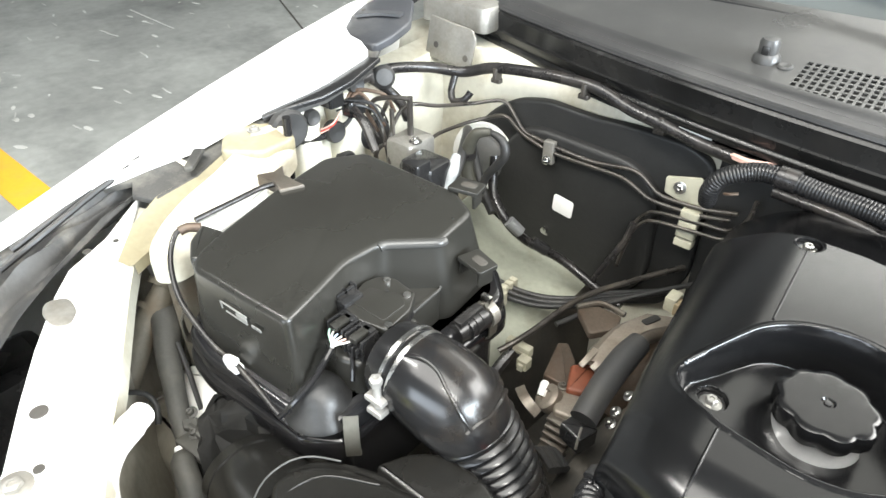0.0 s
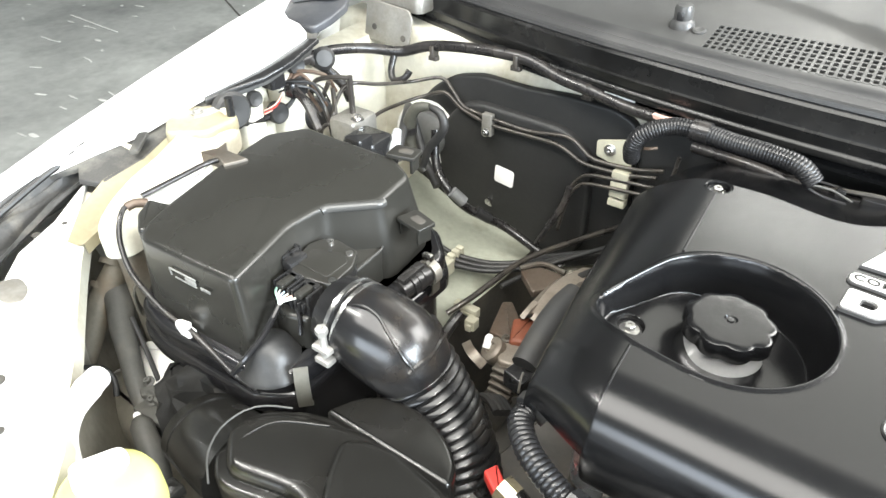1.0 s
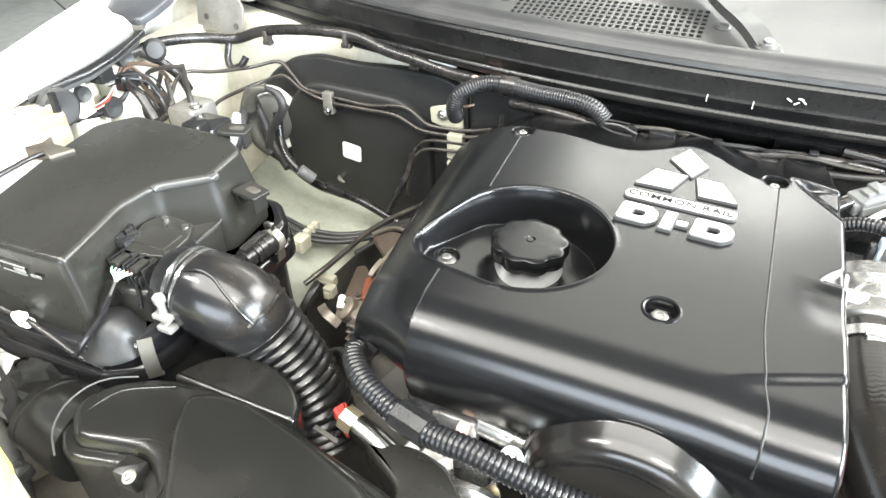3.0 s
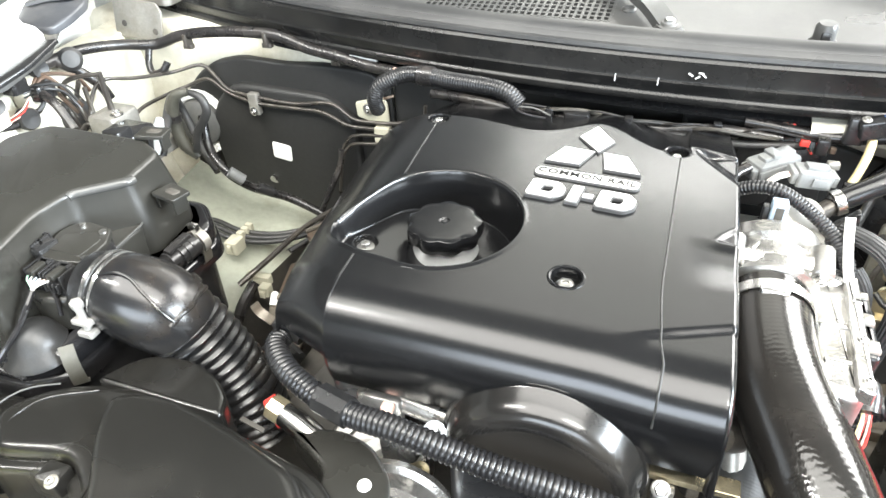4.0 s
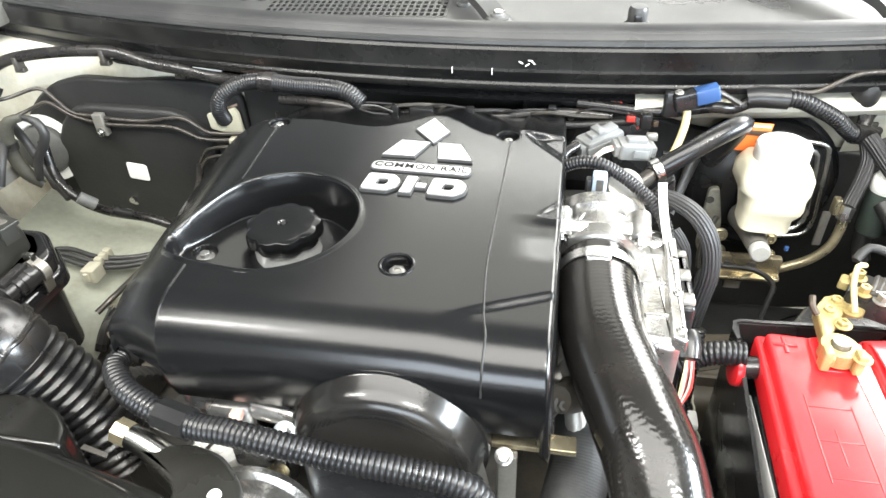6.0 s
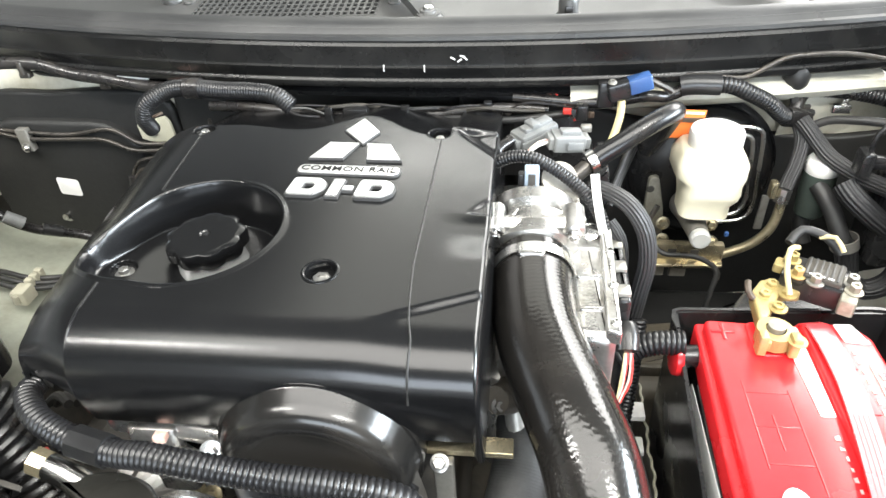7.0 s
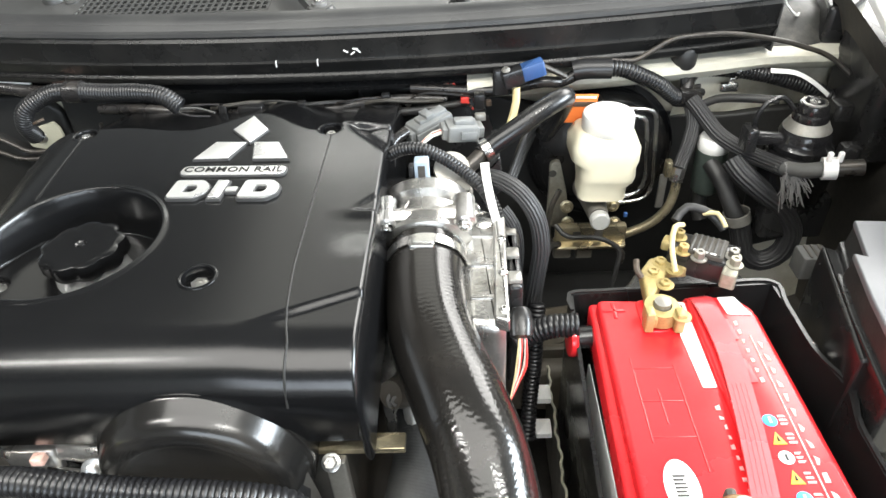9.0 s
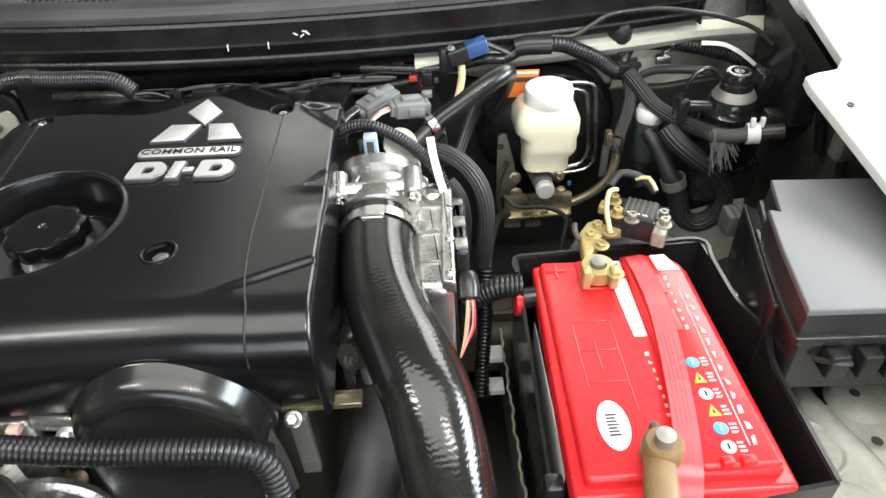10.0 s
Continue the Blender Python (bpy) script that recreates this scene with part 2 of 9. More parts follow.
M_SHIELD = mat("heat_stained_steel", (0.11, 0.098, 0.082), 0.42, metal=0.5, var=0.3, vscale=16, bump=0.3, bscale=140, dirt=(0.09, 0.06, 0.04), dirt_amt=0.6, dirt_scale=14)


# ---- mesh tools ----
def part(name, bm, material, parent=None, label="", sharp=38):
    for f in bm.faces:
        f.smooth = 3 < len(f.verts) < 7
    me = bpy.data.meshes.new(name)
    bm.to_mesh(me)
    bm.free()
    me.materials.append(material)
    me.set_sharp_from_angle(angle=radians(sharp))
    ob = new(name, me)
    if parent is not None:
        ob.parent = parent
        off = Vector(parent.location)
        up = parent.parent
        while up is not None:
            off += Vector(up.location)
            up = up.parent
        ob.location = -off
    if label:
        ob["label"] = label
    return ob


def thing(name, base, label, category, group="", kind=""):
    ob = new(name)
    ob.empty_display_size = 0.05
    ob.location = base
    return tagged(ob, label, category, group, kind)


def rounded(poly, r, n=4):
    """The outline with its corners rounded."""
    out, k = [], len(poly)
    for i in range(k):
        p, a, b = Vector(poly[i]), Vector(poly[i - 1]), Vector(poly[(i + 1) % k])
        rr = min(r, 0.45 * (a - p).length, 0.45 * (b - p).length)
        s, e = p + (a - p).normalized() * rr, p + (b - p).normalized() * rr
        for j in range(n + 1):
            t = j / n
            out.append(tuple((1 - t) ** 2 * s + 2 * t * (1 - t) * p + t * t * e))
    return out


def offset(poly, d):
    """The outline moved inwards by d (anticlockwise outline)."""
    k, out = len(poly), []
    for i in range(k):
        p, a, b = Vector(poly[i]), Vector(poly[i - 1]), Vector(poly[(i + 1) % k])
        e1, e2 = (p - a), (b - p)
        n1 = Vector((-e1.y, e1.x)).normalized() if e1.length > 1e-7 else Vector((0, 0))
        n2 = Vector((-e2.y, e2.x)).normalized() if e2.length > 1e-7 else Vector((0, 0))
        nn = n1 + n2
        nn = nn.normalized() if nn.length > 1e-6 else n1
        out.append(tuple(p + nn * d / max(0.5, nn.dot(n1) if n1.length else 1)))
    return out


def loft(rings, bm=None, caps=True, closed=True):
    bm = bm or bmesh.new()
    vs = [[bm.verts.new(p) for p in ring] for ring in rings]
    n = len(vs[0])
    for a, b in zip(vs, vs[1:]):
        for i in range(n if closed else n - 1):
            j = (i + 1) % n
            bm.faces.new((a[i], a[j], b[j], b[i]))
    if caps and closed:
        bm.faces.new(list(reversed(vs[0])))
        bm.faces.new(vs[-1])
    bmesh.ops.recalc_face_normals(bm, faces=bm.faces)
    return bm


def slab(poly, z0, z1, edge=0.004, draft=0.0, corner=0.0, bm=None, m=None, n=3):
    """A solid block on an outline, with rounded upper edges; draft widens its foot; m turns it from its xy plane."""
    area = sum(poly[i - 1][0] * p[1] - p[0] * poly[i - 1][1] for i, p in enumerate(poly))
    poly = poly if area > 0 else list(reversed(poly))
    poly = rounded(poly, corner) if corner else poly
    edge = min(edge, abs(z1 - z0) * 0.45)
    rings = [[(x, y, z0) for x, y in offset(poly, -draft)]]
    for k in range(n + 1):
        a = math.pi / 2 * k / n
        rings.append([(x, y, z1 - edge + edge * math.sin(a)) for x, y in offset(poly, edge * (1 - math.cos(a)))])
    if m is not None:
        rings = [[tuple(m @ Vector(p)) for p in r] for r in rings]
    return loft(rings, bm)


def box(lo, hi, edge=0.003, bm=None, m=None):
    (a, b, c), (d, e, f) = lo, hi
    return slab([(a, b), (d, b), (d, e), (a, e)], c, f, edge, corner=edge * 1.2, bm=bm, m=m, n=2)


def turned(axis):
    """Turns z to the given axis."""
    return Vector(axis).to_track_quat("Z", "Y").to_matrix().to_4x4()


def lathe(profile, at=(0, 0, 0), axis=(0, 0, 1), seg=28, bm=None, lobes=0, lobe_depth=0.0, lobe_from=0.0, caps=True):
    """A turned body from (radius, height) pairs."""
    m = Matrix.Translation(at) @ turned(axis)
    rings = []
    for r, z in profile:
        ring = []
        for i in range(seg):
            a = 2 * math.pi * i / seg
            rr = r * (1 + lobe_depth * (abs(math.cos(lobes * a / 2)) - 0.6)) if lobes and r >= lobe_from else r
            ring.append(tuple(m @ Vector((max(rr, 1e-5) * math.cos(a), max(rr, 1e-5) * math.sin(a), z))))
        rings.append(ring)
    return loft(rings, bm, caps)


def smooth_line(pts, step):
    """Points about step apart on a smooth curve through pts."""
    p = [Vector(q) for q in pts]
    p = [2 * p[0] - p[1]] + p + [2 * p[-1] - p[-2]]
    out = []
    for i in range(1, len(p) - 2):
        a, b, c, d = p[i - 1:i + 3]
        k = max(2, int((c - b).length / step))
        for j in range(k):
            t = j / k
            out.append(0.5 * (2 * b + (c - a) * t + (2 * a - 5 * b + 4 * c - d) * t * t + (3 * b - a - 3 * c + d) * t ** 3))
    out.append(p[-2])
    return out


def tube(pts, r, seg=10, step=0.008, bm=None, ribs=None, ends=None, flat=1.0):
    """A hose, pipe or cable through pts. r: radius, or one for each point. ribs: (pitch, depth) of its corrugations."""
    bm = bm or bmesh.new()
    uv = bm.loops.layers.uv.verify()
    line = smooth_line(pts, ribs[0] / 4 if ribs else step)
    lens = [0.0]
    for a, b in zip(line, line[1:]):
        lens.append(lens[-1] + (b - a).length)
    if ribs:
        k = max(8, int(lens[-1] / (ribs[0] / 4)))
        at, even, i = [lens[-1] * j / k for j in range(k + 1)], [], 0
        for s in at:
            while i < len(lens) - 2 and lens[i + 1] < s:
                i += 1
            f = (s - lens[i]) / max(1e-9, lens[i + 1] - lens[i])
            even.append(line[i].lerp(line[i + 1], min(1, max(0, f))))
        line, lens = even, at
    if not isinstance(r, (int, float)):
        cuts = [0.0]
        for a, b in zip(pts, pts[1:]):
            cuts.append(cuts[-1] + (Vector(b) - Vector(a)).length)
        cuts = [c / cuts[-1] * lens[-1] for c in cuts]
        radii = [float(np.interp(s, cuts, r)) for s in lens]
    else:
        radii = [r] * len(line)
    t = (line[1] - line[0]).normalized()
    nrm = t.orthogonal().normalized()
    if abs(t.z) < 0.95:
        nrm = (Vector((0, 0, 1)) - t * t.z).normalized()
    rows = []
    for i, p in enumerate(line):
        t = (line[min(i + 1, len(line) - 1)] - line[max(i - 1, 0)]).normalized()
        nrm = (nrm - t * nrm.dot(t)).normalized()
        bi = t.cross(nrm)
        rad = radii[i]
        if ribs:
            rad -= ribs[1] * (1, 0.25, 0, 0.25)[i % 4]
        rows.append([bm.verts.new(p + nrm * rad * flat * math.cos(2 * math.pi * j / seg) + bi * rad * math.sin(2 * math.pi * j / seg)) for j in range(seg)])
    for i, (a, b) in enumerate(zip(rows, rows[1:])):
        for j in range(seg):
            q = (j + 1) % seg
            f = bm.faces.new((a[j], a[q], b[q], b[j]))
            for lp, (u, v) in zip(f.loops, ((i, j), (i, j + 1), (i + 1, j + 1), (i + 1, j))):
                lp[uv].uv = (lens[u], v / seg)
    bm.faces.new(list(reversed(rows[0])))
    bm.faces.new(rows[-1])
    bmesh.ops.recalc_face_normals(bm, faces=bm.faces)
    return bm


def hexbolt(at, axis=(0, 0, 1), r=0.006, h=0.005, flange=0.009, bm=None):
    bm = lathe([(0, 0), (flange, 0), (flange, 0.0012), (r * 1.1, 0.002)], at, axis, 18, bm)
    lathe([(r, 0.001), (r, h), (r * 0.85, h + 0.0008), (r * 0.45, h + 0.0008), (r * 0.4, h - 0.001), (0, h - 0.001)], at, axis, 6, bm)
    return bm


def band(at, axis, r, width, thick=0.0012, seg=36, bm=None):
    """A hose clamp's strap."""
    w = width / 2
    return lathe([(r, -w), (r + thick, -w), (r + thick, w), (r, w), (r, -w)], at, axis, seg, bm)


def strip(line, width, thick, side=(0, 0, 1), bm=None, step=0.01):
    """A flat strap bent along a line; side is the direction of its thickness."""
    pts = smooth_line(line, step)
    rings = []
    for i, p in enumerate(pts):
        t = (pts[min(i + 1, len(pts) - 1)] - pts[max(i - 1, 0)]).normalized()
        w = t.cross(Vector(side)).normalized()
        u = w.cross(t).normalized()
        rings.append([tuple(p + w * sx * width / 2 + u * sz * thick / 2) for sx, sz in ((-1, -1), (1, -1), (1, 1), (-1, 1))])
    return loft(rings, bm)


def lettering(text, at, size, material, parent, name, label, turn=0.0, depth=0.001, lean=0.0, wide=1.0, bold=0.0, space=1.0):
    """Raised letters lying on a surface, centred at a place."""
    cu = bpy.data.curves.new(name, "FONT")
    cu.body, cu.size, cu.extrude, cu.align_x, cu.align_y, cu.shear, cu.offset = text, size, depth, "CENTER", "CENTER", lean, bold
    cu.resolution_u, cu.space_character = 3, space
    tmp = bpy.data.objects.new(name, cu)
    me = bpy.data.meshes.new_from_object(tmp)
    bpy.data.objects.remove(tmp)
    me.transform(Matrix.Translation(at) @ Matrix.Rotation(turn, 4, "Z") @ Matrix.Diagonal((wide, 1, 1, 1)))
    bm = bmesh.new()
    bm.from_mesh(me)
    return part(name, bm, material, parent, label, sharp=30)


def smoothstep(a, b, x):
    t = min(1.0, max(0.0, (x - a) / (b - a)))
    return t * t * (3 - 2 * t)

# ---- the workshop ----
def quad_sheet(name, lo, hi, material, label, kind="structure", category=""):
    ob = part(name, box(lo, hi, 0.001), material)
    return tagged(ob, label, category or name.split("_")[0], kind=kind)


quad_sheet("floor", (-7, -6.2, -0.12), (7, 5.6, 0.0), M_FLOOR, "worn grey concrete workshop floor with stains")
quad_sheet("ceiling", (-7.2, -6.4, 4.0), (7.2, 5.8, 4.15), M_CEIL, "grey sheet roof above the workshop")
quad_sheet("wall_west", (-7.2, -6.4, 0), (-7.0, 5.8, 4.0), M_WALL, "plain grey workshop wall")


def wall_with_opening(name, length, height, opening, m):
    """A wall of four pieces round an opening, lying along x."""
    (a, b, c, d), h = opening, length / 2
    bm = bmesh.new()
    for lo, hi in (((-h, 0, 0), (a, 0.2, height)), ((b, 0, 0), (h, 0.2, height)), ((a, 0, d), (b, 0.2, height)), ((a, 0, 0), (b, 0.2, c))):
        if hi[2] - lo[2] > 0.01:
            box(lo, hi, 0.001, bm, m)
    return tagged(part(name, bm, M_WALL), "plain grey workshop wall with a daylight opening", "wall", kind="structure")


wall_with_opening("wall_south", 14.0, 4.0, (-1.9, 3.7, 1.1, 3.8), pose(0, -6.4, 0))
wall_with_opening("wall_north", 14.0, 4.0, (-0.1, 4.7, 1.75, 3.75), pose(0, 5.5, 0))
wall_with_opening("wall_east", 14.6, 4.0, (0.4, 3.6, 2.0, 3.75), pose(7.0, 1.1, 0, 0, 0, -90) @ pose(-1.0, 0, 0))
bm = strip([(-5.6, 0.80, 0.003), (-4.0, 0.76, 0.003), (-2.4, 0.72, 0.003)], 0.16, 0.004)
tagged(part("floor_marking", bm, M_STRIPE), "worn yellow painted line on the concrete floor", "floor marking", kind="structure")
bm = strip([(-6.2, 4.1, 0.002), (-4.36, 3.2, 0.002), (-2.0, 2.0, 0.002)], 0.012, 0.003)
tagged(part("floor_joint", bm, M_DARK), "dark narrow joint in the concrete floor", "floor joint", kind="structure")
rng = random.Random(5)
M_SCRATCH = mat("pale_floor_scuff", (0.50, 0.505, 0.485), 0.7, var=0.2, vscale=4)
for k, (sx, sy, ex, ey) in enumerate(((-5.03, 2.35, -4.42, 2.32), (-4.75, 1.98, -4.55, 2.0), (-4.16, 1.93, -4.05, 1.92), (-4.72, 2.28, -4.60, 2.28), (-3.55, 1.72, -3.45, 1.70))):
    mid = [(sx + (ex - sx) * f, sy + (ey - sy) * f + rng.uniform(-0.006, 0.006), 0.001) for f in (0, 0.3, 0.6, 1)]
    tagged(part("floor_scuff", strip(mid, 0.009, 0.002, step=0.03), M_SCRATCH), "pale scuff mark on the concrete floor", "scuff mark", group="scuffs on the floor", kind="structure")
bm = bmesh.new()
for k in range(130):
    cx, cy, w, l_ = rng.uniform(-6.0, -2.2), rng.uniform(0.2, 3.6), rng.uniform(0.004, 0.016), rng.uniform(0.006, 0.05)
    a = rng.uniform(-0.5, 0.5)
    ring = [(cx + l_ * u * math.cos(a) - w * v * math.sin(a), cy + l_ * u * math.sin(a) + w * v * math.cos(a)) for u, v in ((-1, -0.3), (-0.2, -1), (0.8, -0.6), (1, 0.4), (0.1, 1), (-0.8, 0.7))]
    loft([[(x, y, 0.0002) for x, y in ring], [(x, y, 0.0016) for x, y in ring]], bm)
tagged(part("floor_flecks", bm, M_SCRATCH), "pale paint flecks on the concrete floor", "fleck", kind="stuff")

# ---- the car's body ----
SLOPE, ZERO = 0.234, 0.941


def fz(y):
    return ZERO + SLOPE * y


car = thing("car_body", (0, 0.6, 0), "white pickup body with its bonnet open over the engine bay", "car")


def sheet(poly, thick, zf, edge=0.003, corner=0.0):
    """A pressed panel on an outline, at the height zf(x, y), with a rounded rim."""
    bm = slab(poly, -thick, 0.0, edge, corner=corner)
    for v in bm.verts:
        v.co.z += zf(v.co.x, v.co.y)
    return bm


# right wing: the long flat lip beside the bonnet opening, and its outer side
wing_r = [(-0.99, -0.35), (-0.996, 0.10), (-1.004, 0.24), (-1.013, 0.375), (-1.011, 0.535), (-1.003, 0.69), (-0.988, 0.83), (-0.97, 0.85), (-0.955, 0.80), (-0.935, 0.765), (-0.905, 0.748), (-0.873, 0.742),
          (-0.845, 0.728), (-0.838, 0.71), (-0.847, 0.618), (-0.876, 0.526), (-0.895, 0.430), (-0.925, 0.371), (-0.953, 0.30), (-0.962, 0.18), (-0.970, -0.35)]
part("wing_panel", sheet(wing_r, 0.012, lambda x, y: fz(y) + 0.02 * min(0, x + 0.97)), M_WHITE, car, "glossy white wing edge")
WY = ((-0.35, -0.990), (0.10, -0.996), (0.24, -1.004), (0.375, -1.013), (0.535, -1.011), (0.69, -1.003), (0.84, -0.988), (1.0, -0.985))
side = loft([[(x, y, fz(y) - 0.004) for y, x in WY], [(x - 0.012, y, fz(y) - 0.03) for y, x in WY], [(x - 0.03, y, fz(y) - 0.16) for y, x in WY], [(x - 0.01, y, 0.55) for y, x in WY]], caps=False, closed=False)
part("wing_side", side, M_WHITE, car)
bm = sheet([(-0.985, 0.83), (-0.985, 1.5), (-0.95, 1.5), (-0.93, 0.98), (-0.935, 0.87)], 0.02, lambda x, y: fz(y) - 0.02)
part("scuttle_side", bm, M_PLASTIC, car, "black plastic scuttle corner")
hinge_o = [(-0.957, 0.783), (-0.965, 0.809), (-0.967, 0.852), (-0.935, 0.90), (-0.891, 0.890), (-0.846, 0.830), (-0.843, 0.785), (-0.851, 0.747), (-0.887, 0.751), (-0.93, 0.757)]
part("hinge_cover", sheet(hinge_o, 0.014, lambda x, y: fz(y) - 0.006, 0.004, 0.01), M_HINGE, car, "dusty black bonnet hinge plate")
part("hinge", strip([(-0.945, 0.80, fz(0.80) - 0.001), (-0.915, 0.82, fz(0.82) - 0.001), (-0.87, 0.835, fz(0.835) - 0.002)], 0.016, 0.005), M_HINGE, car)
part("hinge_hole", lathe([(0.004, 0), (0.0035, 0.0008), (0, 0.0006)], (-0.94, 0.815, fz(0.815) + 0.0015), (0, -0.2, 1), 12), M_DARK, car)
# dark gutter under the lip
gut = [(-0.98, 0.28), (-0.98, 0.80), (-0.86, 0.775), (-0.822, 0.71), (-0.829, 0.62), (-0.852, 0.575), (-0.868, 0.527), (-0.866, 0.454), (-0.857, 0.405), (-0.866, 0.345), (-0.90, 0.33), (-0.925, 0.345)]
part("gutter", sheet(gut, 0.008, lambda x, y: fz(y) - 0.012 - 0.006 * smoothstep(-0.90, -0.86, x)), M_GUTTER, car, "dusty grey rubber gutter seal")
part("gutter_tab", sheet([(-0.893, 0.428), (-0.880, 0.437), (-0.858, 0.402), (-0.868, 0.392)], 0.006, lambda x, y: fz(y) - 0.002, 0.002, 0.004), M_GUTTER, car, "torn rubber tab")
# yellowed ledge between the gutter and the spring tower
LO = [(-0.872, 0.53, 1.047), (-0.870, 0.47, 1.032), (-0.862, 0.41, 1.019), (-0.872, 0.35, 1.006), (-0.850, 0.30, 0.996), (-0.800, 0.250, 0.989)]
LI = [(-0.820, 0.53, 1.036), (-0.826, 0.45, 1.016), (-0.818, 0.39, 1.003), (-0.805, 0.345, 0.994), (-0.796, 0.295, 0.988), (-0.785, 0.262, 0.985)]
LD = [(x + 0.003, y, z - 0.014) for x, y, z in LI]
part("wing_ledge", loft([LO, [tuple((Vector(a) * 0.35 + Vector(b) * 0.65) - Vector((0, 0, 0.004))) for a, b in zip(LO, LI)], LI, LD], caps=False, closed=False), M_LEDGE, car, "yellowed dusty paint beside the gutter")
part("hinge_seal", sheet([(-0.876, 0.535), (-0.852, 0.60), (-0.842, 0.64), (-0.838, 0.72), (-0.818, 0.728), (-0.812, 0.66), (-0.822, 0.61), (-0.850, 0.565), (-0.866, 0.53)], 0.008, lambda x, y: fz(y) - 0.007), M_PLASTIC, car, "black plastic strip inside the wing edge")
# grimy rubber and lamp housing at the front corner


def along(line_, f):
    """The place at the share f of a line's length."""
    cuts = [0.0]
    for p, q in zip(line_, line_[1:]):
        cuts.append(cuts[-1] + math.dist(p, q))
    s_ = [c / cuts[-1] for c in cuts]
    return float(np.interp(f, s_, [p[0] for p in line_])), float(np.interp(f, s_, [p[1] for p in line_]))


def folded_rubber(lift, folds):
    """Rubber sheet in long folds between the wing's lip and the lamp support panel."""
    rows = []
    for i in range(34):
        f = i / 33
        ox, oy = along([(-0.952, 0.392), (-0.968, 0.30), (-0.974, 0.1), (-0.974, -0.25)], f)
        ix, iy = along([(-0.922, 0.368), (-0.884, 0.283), (-0.836, 0.191), (-0.794, 0.132), (-0.74, 0.075), (-0.68, 0.015)], f)
        row = []
        for j in range(25):
            u = j / 24
            x, y = ox + (ix - ox) * u, oy + (iy - oy) * u
            z = (fz(oy) - 0.004) * (1 - u) + (0.996 - 0.02 * f) * u - lift * math.sin(math.pi * u) ** 0.7
            for c, w, hgt in folds:
                z += hgt * math.exp(-((u - c - 0.05 * math.sin(4 * f + 9 * c)) / w) ** 2) * (0.75 + 0.35 * math.sin(11 * f + 7 * c))
            row.append((x, y, z + 0.0025 * math.sin(47 * f + 13 * u) * math.sin(math.pi * u)))
        rows.append(row)
    return loft(rows, caps=False, closed=False)


M_GRIMERUB = mat("grimy_folded_rubber", (0.035, 0.035, 0.034), 0.5, var=0.35, vscale=16, bump=0.4, bscale=130, dirt=(0.20, 0.185, 0.155), dirt_amt=0.5, dirt_scale=22)
part("lamp_seal", folded_rubber(0.030, ((0.14, 0.05, 0.020), (0.33, 0.05, 0.026), (0.56, 0.07, 0.028), (0.84, 0.06, 0.016))), M_GRIMERUB, car, "grimy black rubber lamp seal in folds")
for a0, a1, u0 in ((0.02, 0.34, 0.16), (0.05, 0.40, 0.30)):
    rib = []
    for k in range(8):
        f = a0 + (a1 - a0) * k / 7
        ox, oy = along([(-0.952, 0.392), (-0.968, 0.30), (-0.974, 0.1), (-0.974, -0.25)], f)
        ix, iy = along([(-0.922, 0.368), (-0.884, 0.283), (-0.836, 0.191), (-0.794, 0.132), (-0.74, 0.075), (-0.68, 0.015)], f)
        rib.append((ox + (ix - ox) * u0, oy + (iy - oy) * u0, fz(oy) - 0.004 - 0.008 * k / 7))
    part("seal_rib", tube(rib, 0.0045, 8, 0.02), M_RUB, car)
bm = box((-0.90, -0.3, 0.72), (-0.80, 0.16, 0.90), 0.02)
part("lamp_housing", bm, M_PLASTIC, car, "black headlamp housing")

# front corner panel with its holes, running inwards to the lamp support
edge_in = [(-0.900, 0.334), (-0.832, 0.281), (-0.757, 0.228), (-0.683, 0.180), (-0.628, 0.145), (-0.582, 0.112), (-0.521, 0.073), (-0.44, 0.0), (-0.37, -0.06)]
edge_out = [(-0.49, -0.06), (-0.602, 0.036), (-0.666, 0.076), (-0.730, 0.119), (-0.800, 0.172), (-0.835, 0.205), (-0.862, 0.265), (-0.920, 0.350)]
part("corner_panel", sheet(edge_in[::-1] + edge_out[::-1], 0.010, lambda x, y: 0.985 + 0.06 * max(0, y - 0.24)), M_WHITE, car, "white lamp support panel with drilled holes")
bm = loft([[(x, y, 0.984) for x, y in edge_in], [(x + 0.006, y + 0.008, 0.980) for x, y in edge_in], [(x + 0.007, y + 0.010, 0.960) for x, y in edge_in]], caps=False, closed=False)
part("panel_flange", bm, M_CREAM, car)
for hx, hy, hr in ((-0.853, 0.238, 0.0055), (-0.814, 0.243, 0.0062), (-0.845, 0.272, 0.0035), (-0.643, 0.086, 0.0085), (-0.580, 0.058, 0.0050)):
    hz = 0.985 + 0.06 * max(0, hy - 0.24) + 0.0006
    part("panel_hole", lathe([(hr, -0.002), (hr, 0.0003), (hr * 0.94, 0.0007), (0, 0.0007)], (hx, hy, hz), (0, 0, 1), 20), M_DARK, car, "dark drilled hole")
bm = slab([(-0.796, 0.160), (-0.776, 0.148), (-0.748, 0.148), (-0.736, 0.160), (-0.752, 0.177), (-0.784, 0.182)], 0.9853, 0.9868, 0.0006, corner=0.012)
part("panel_plug", bm, M_GREYMET, car, "grey rubber plug")
part("panel_bolt", hexbolt((-0.577, 0.036, 0.986), (0, 0, 1), 0.009, 0.006, 0.016), M_GREYMET, car)

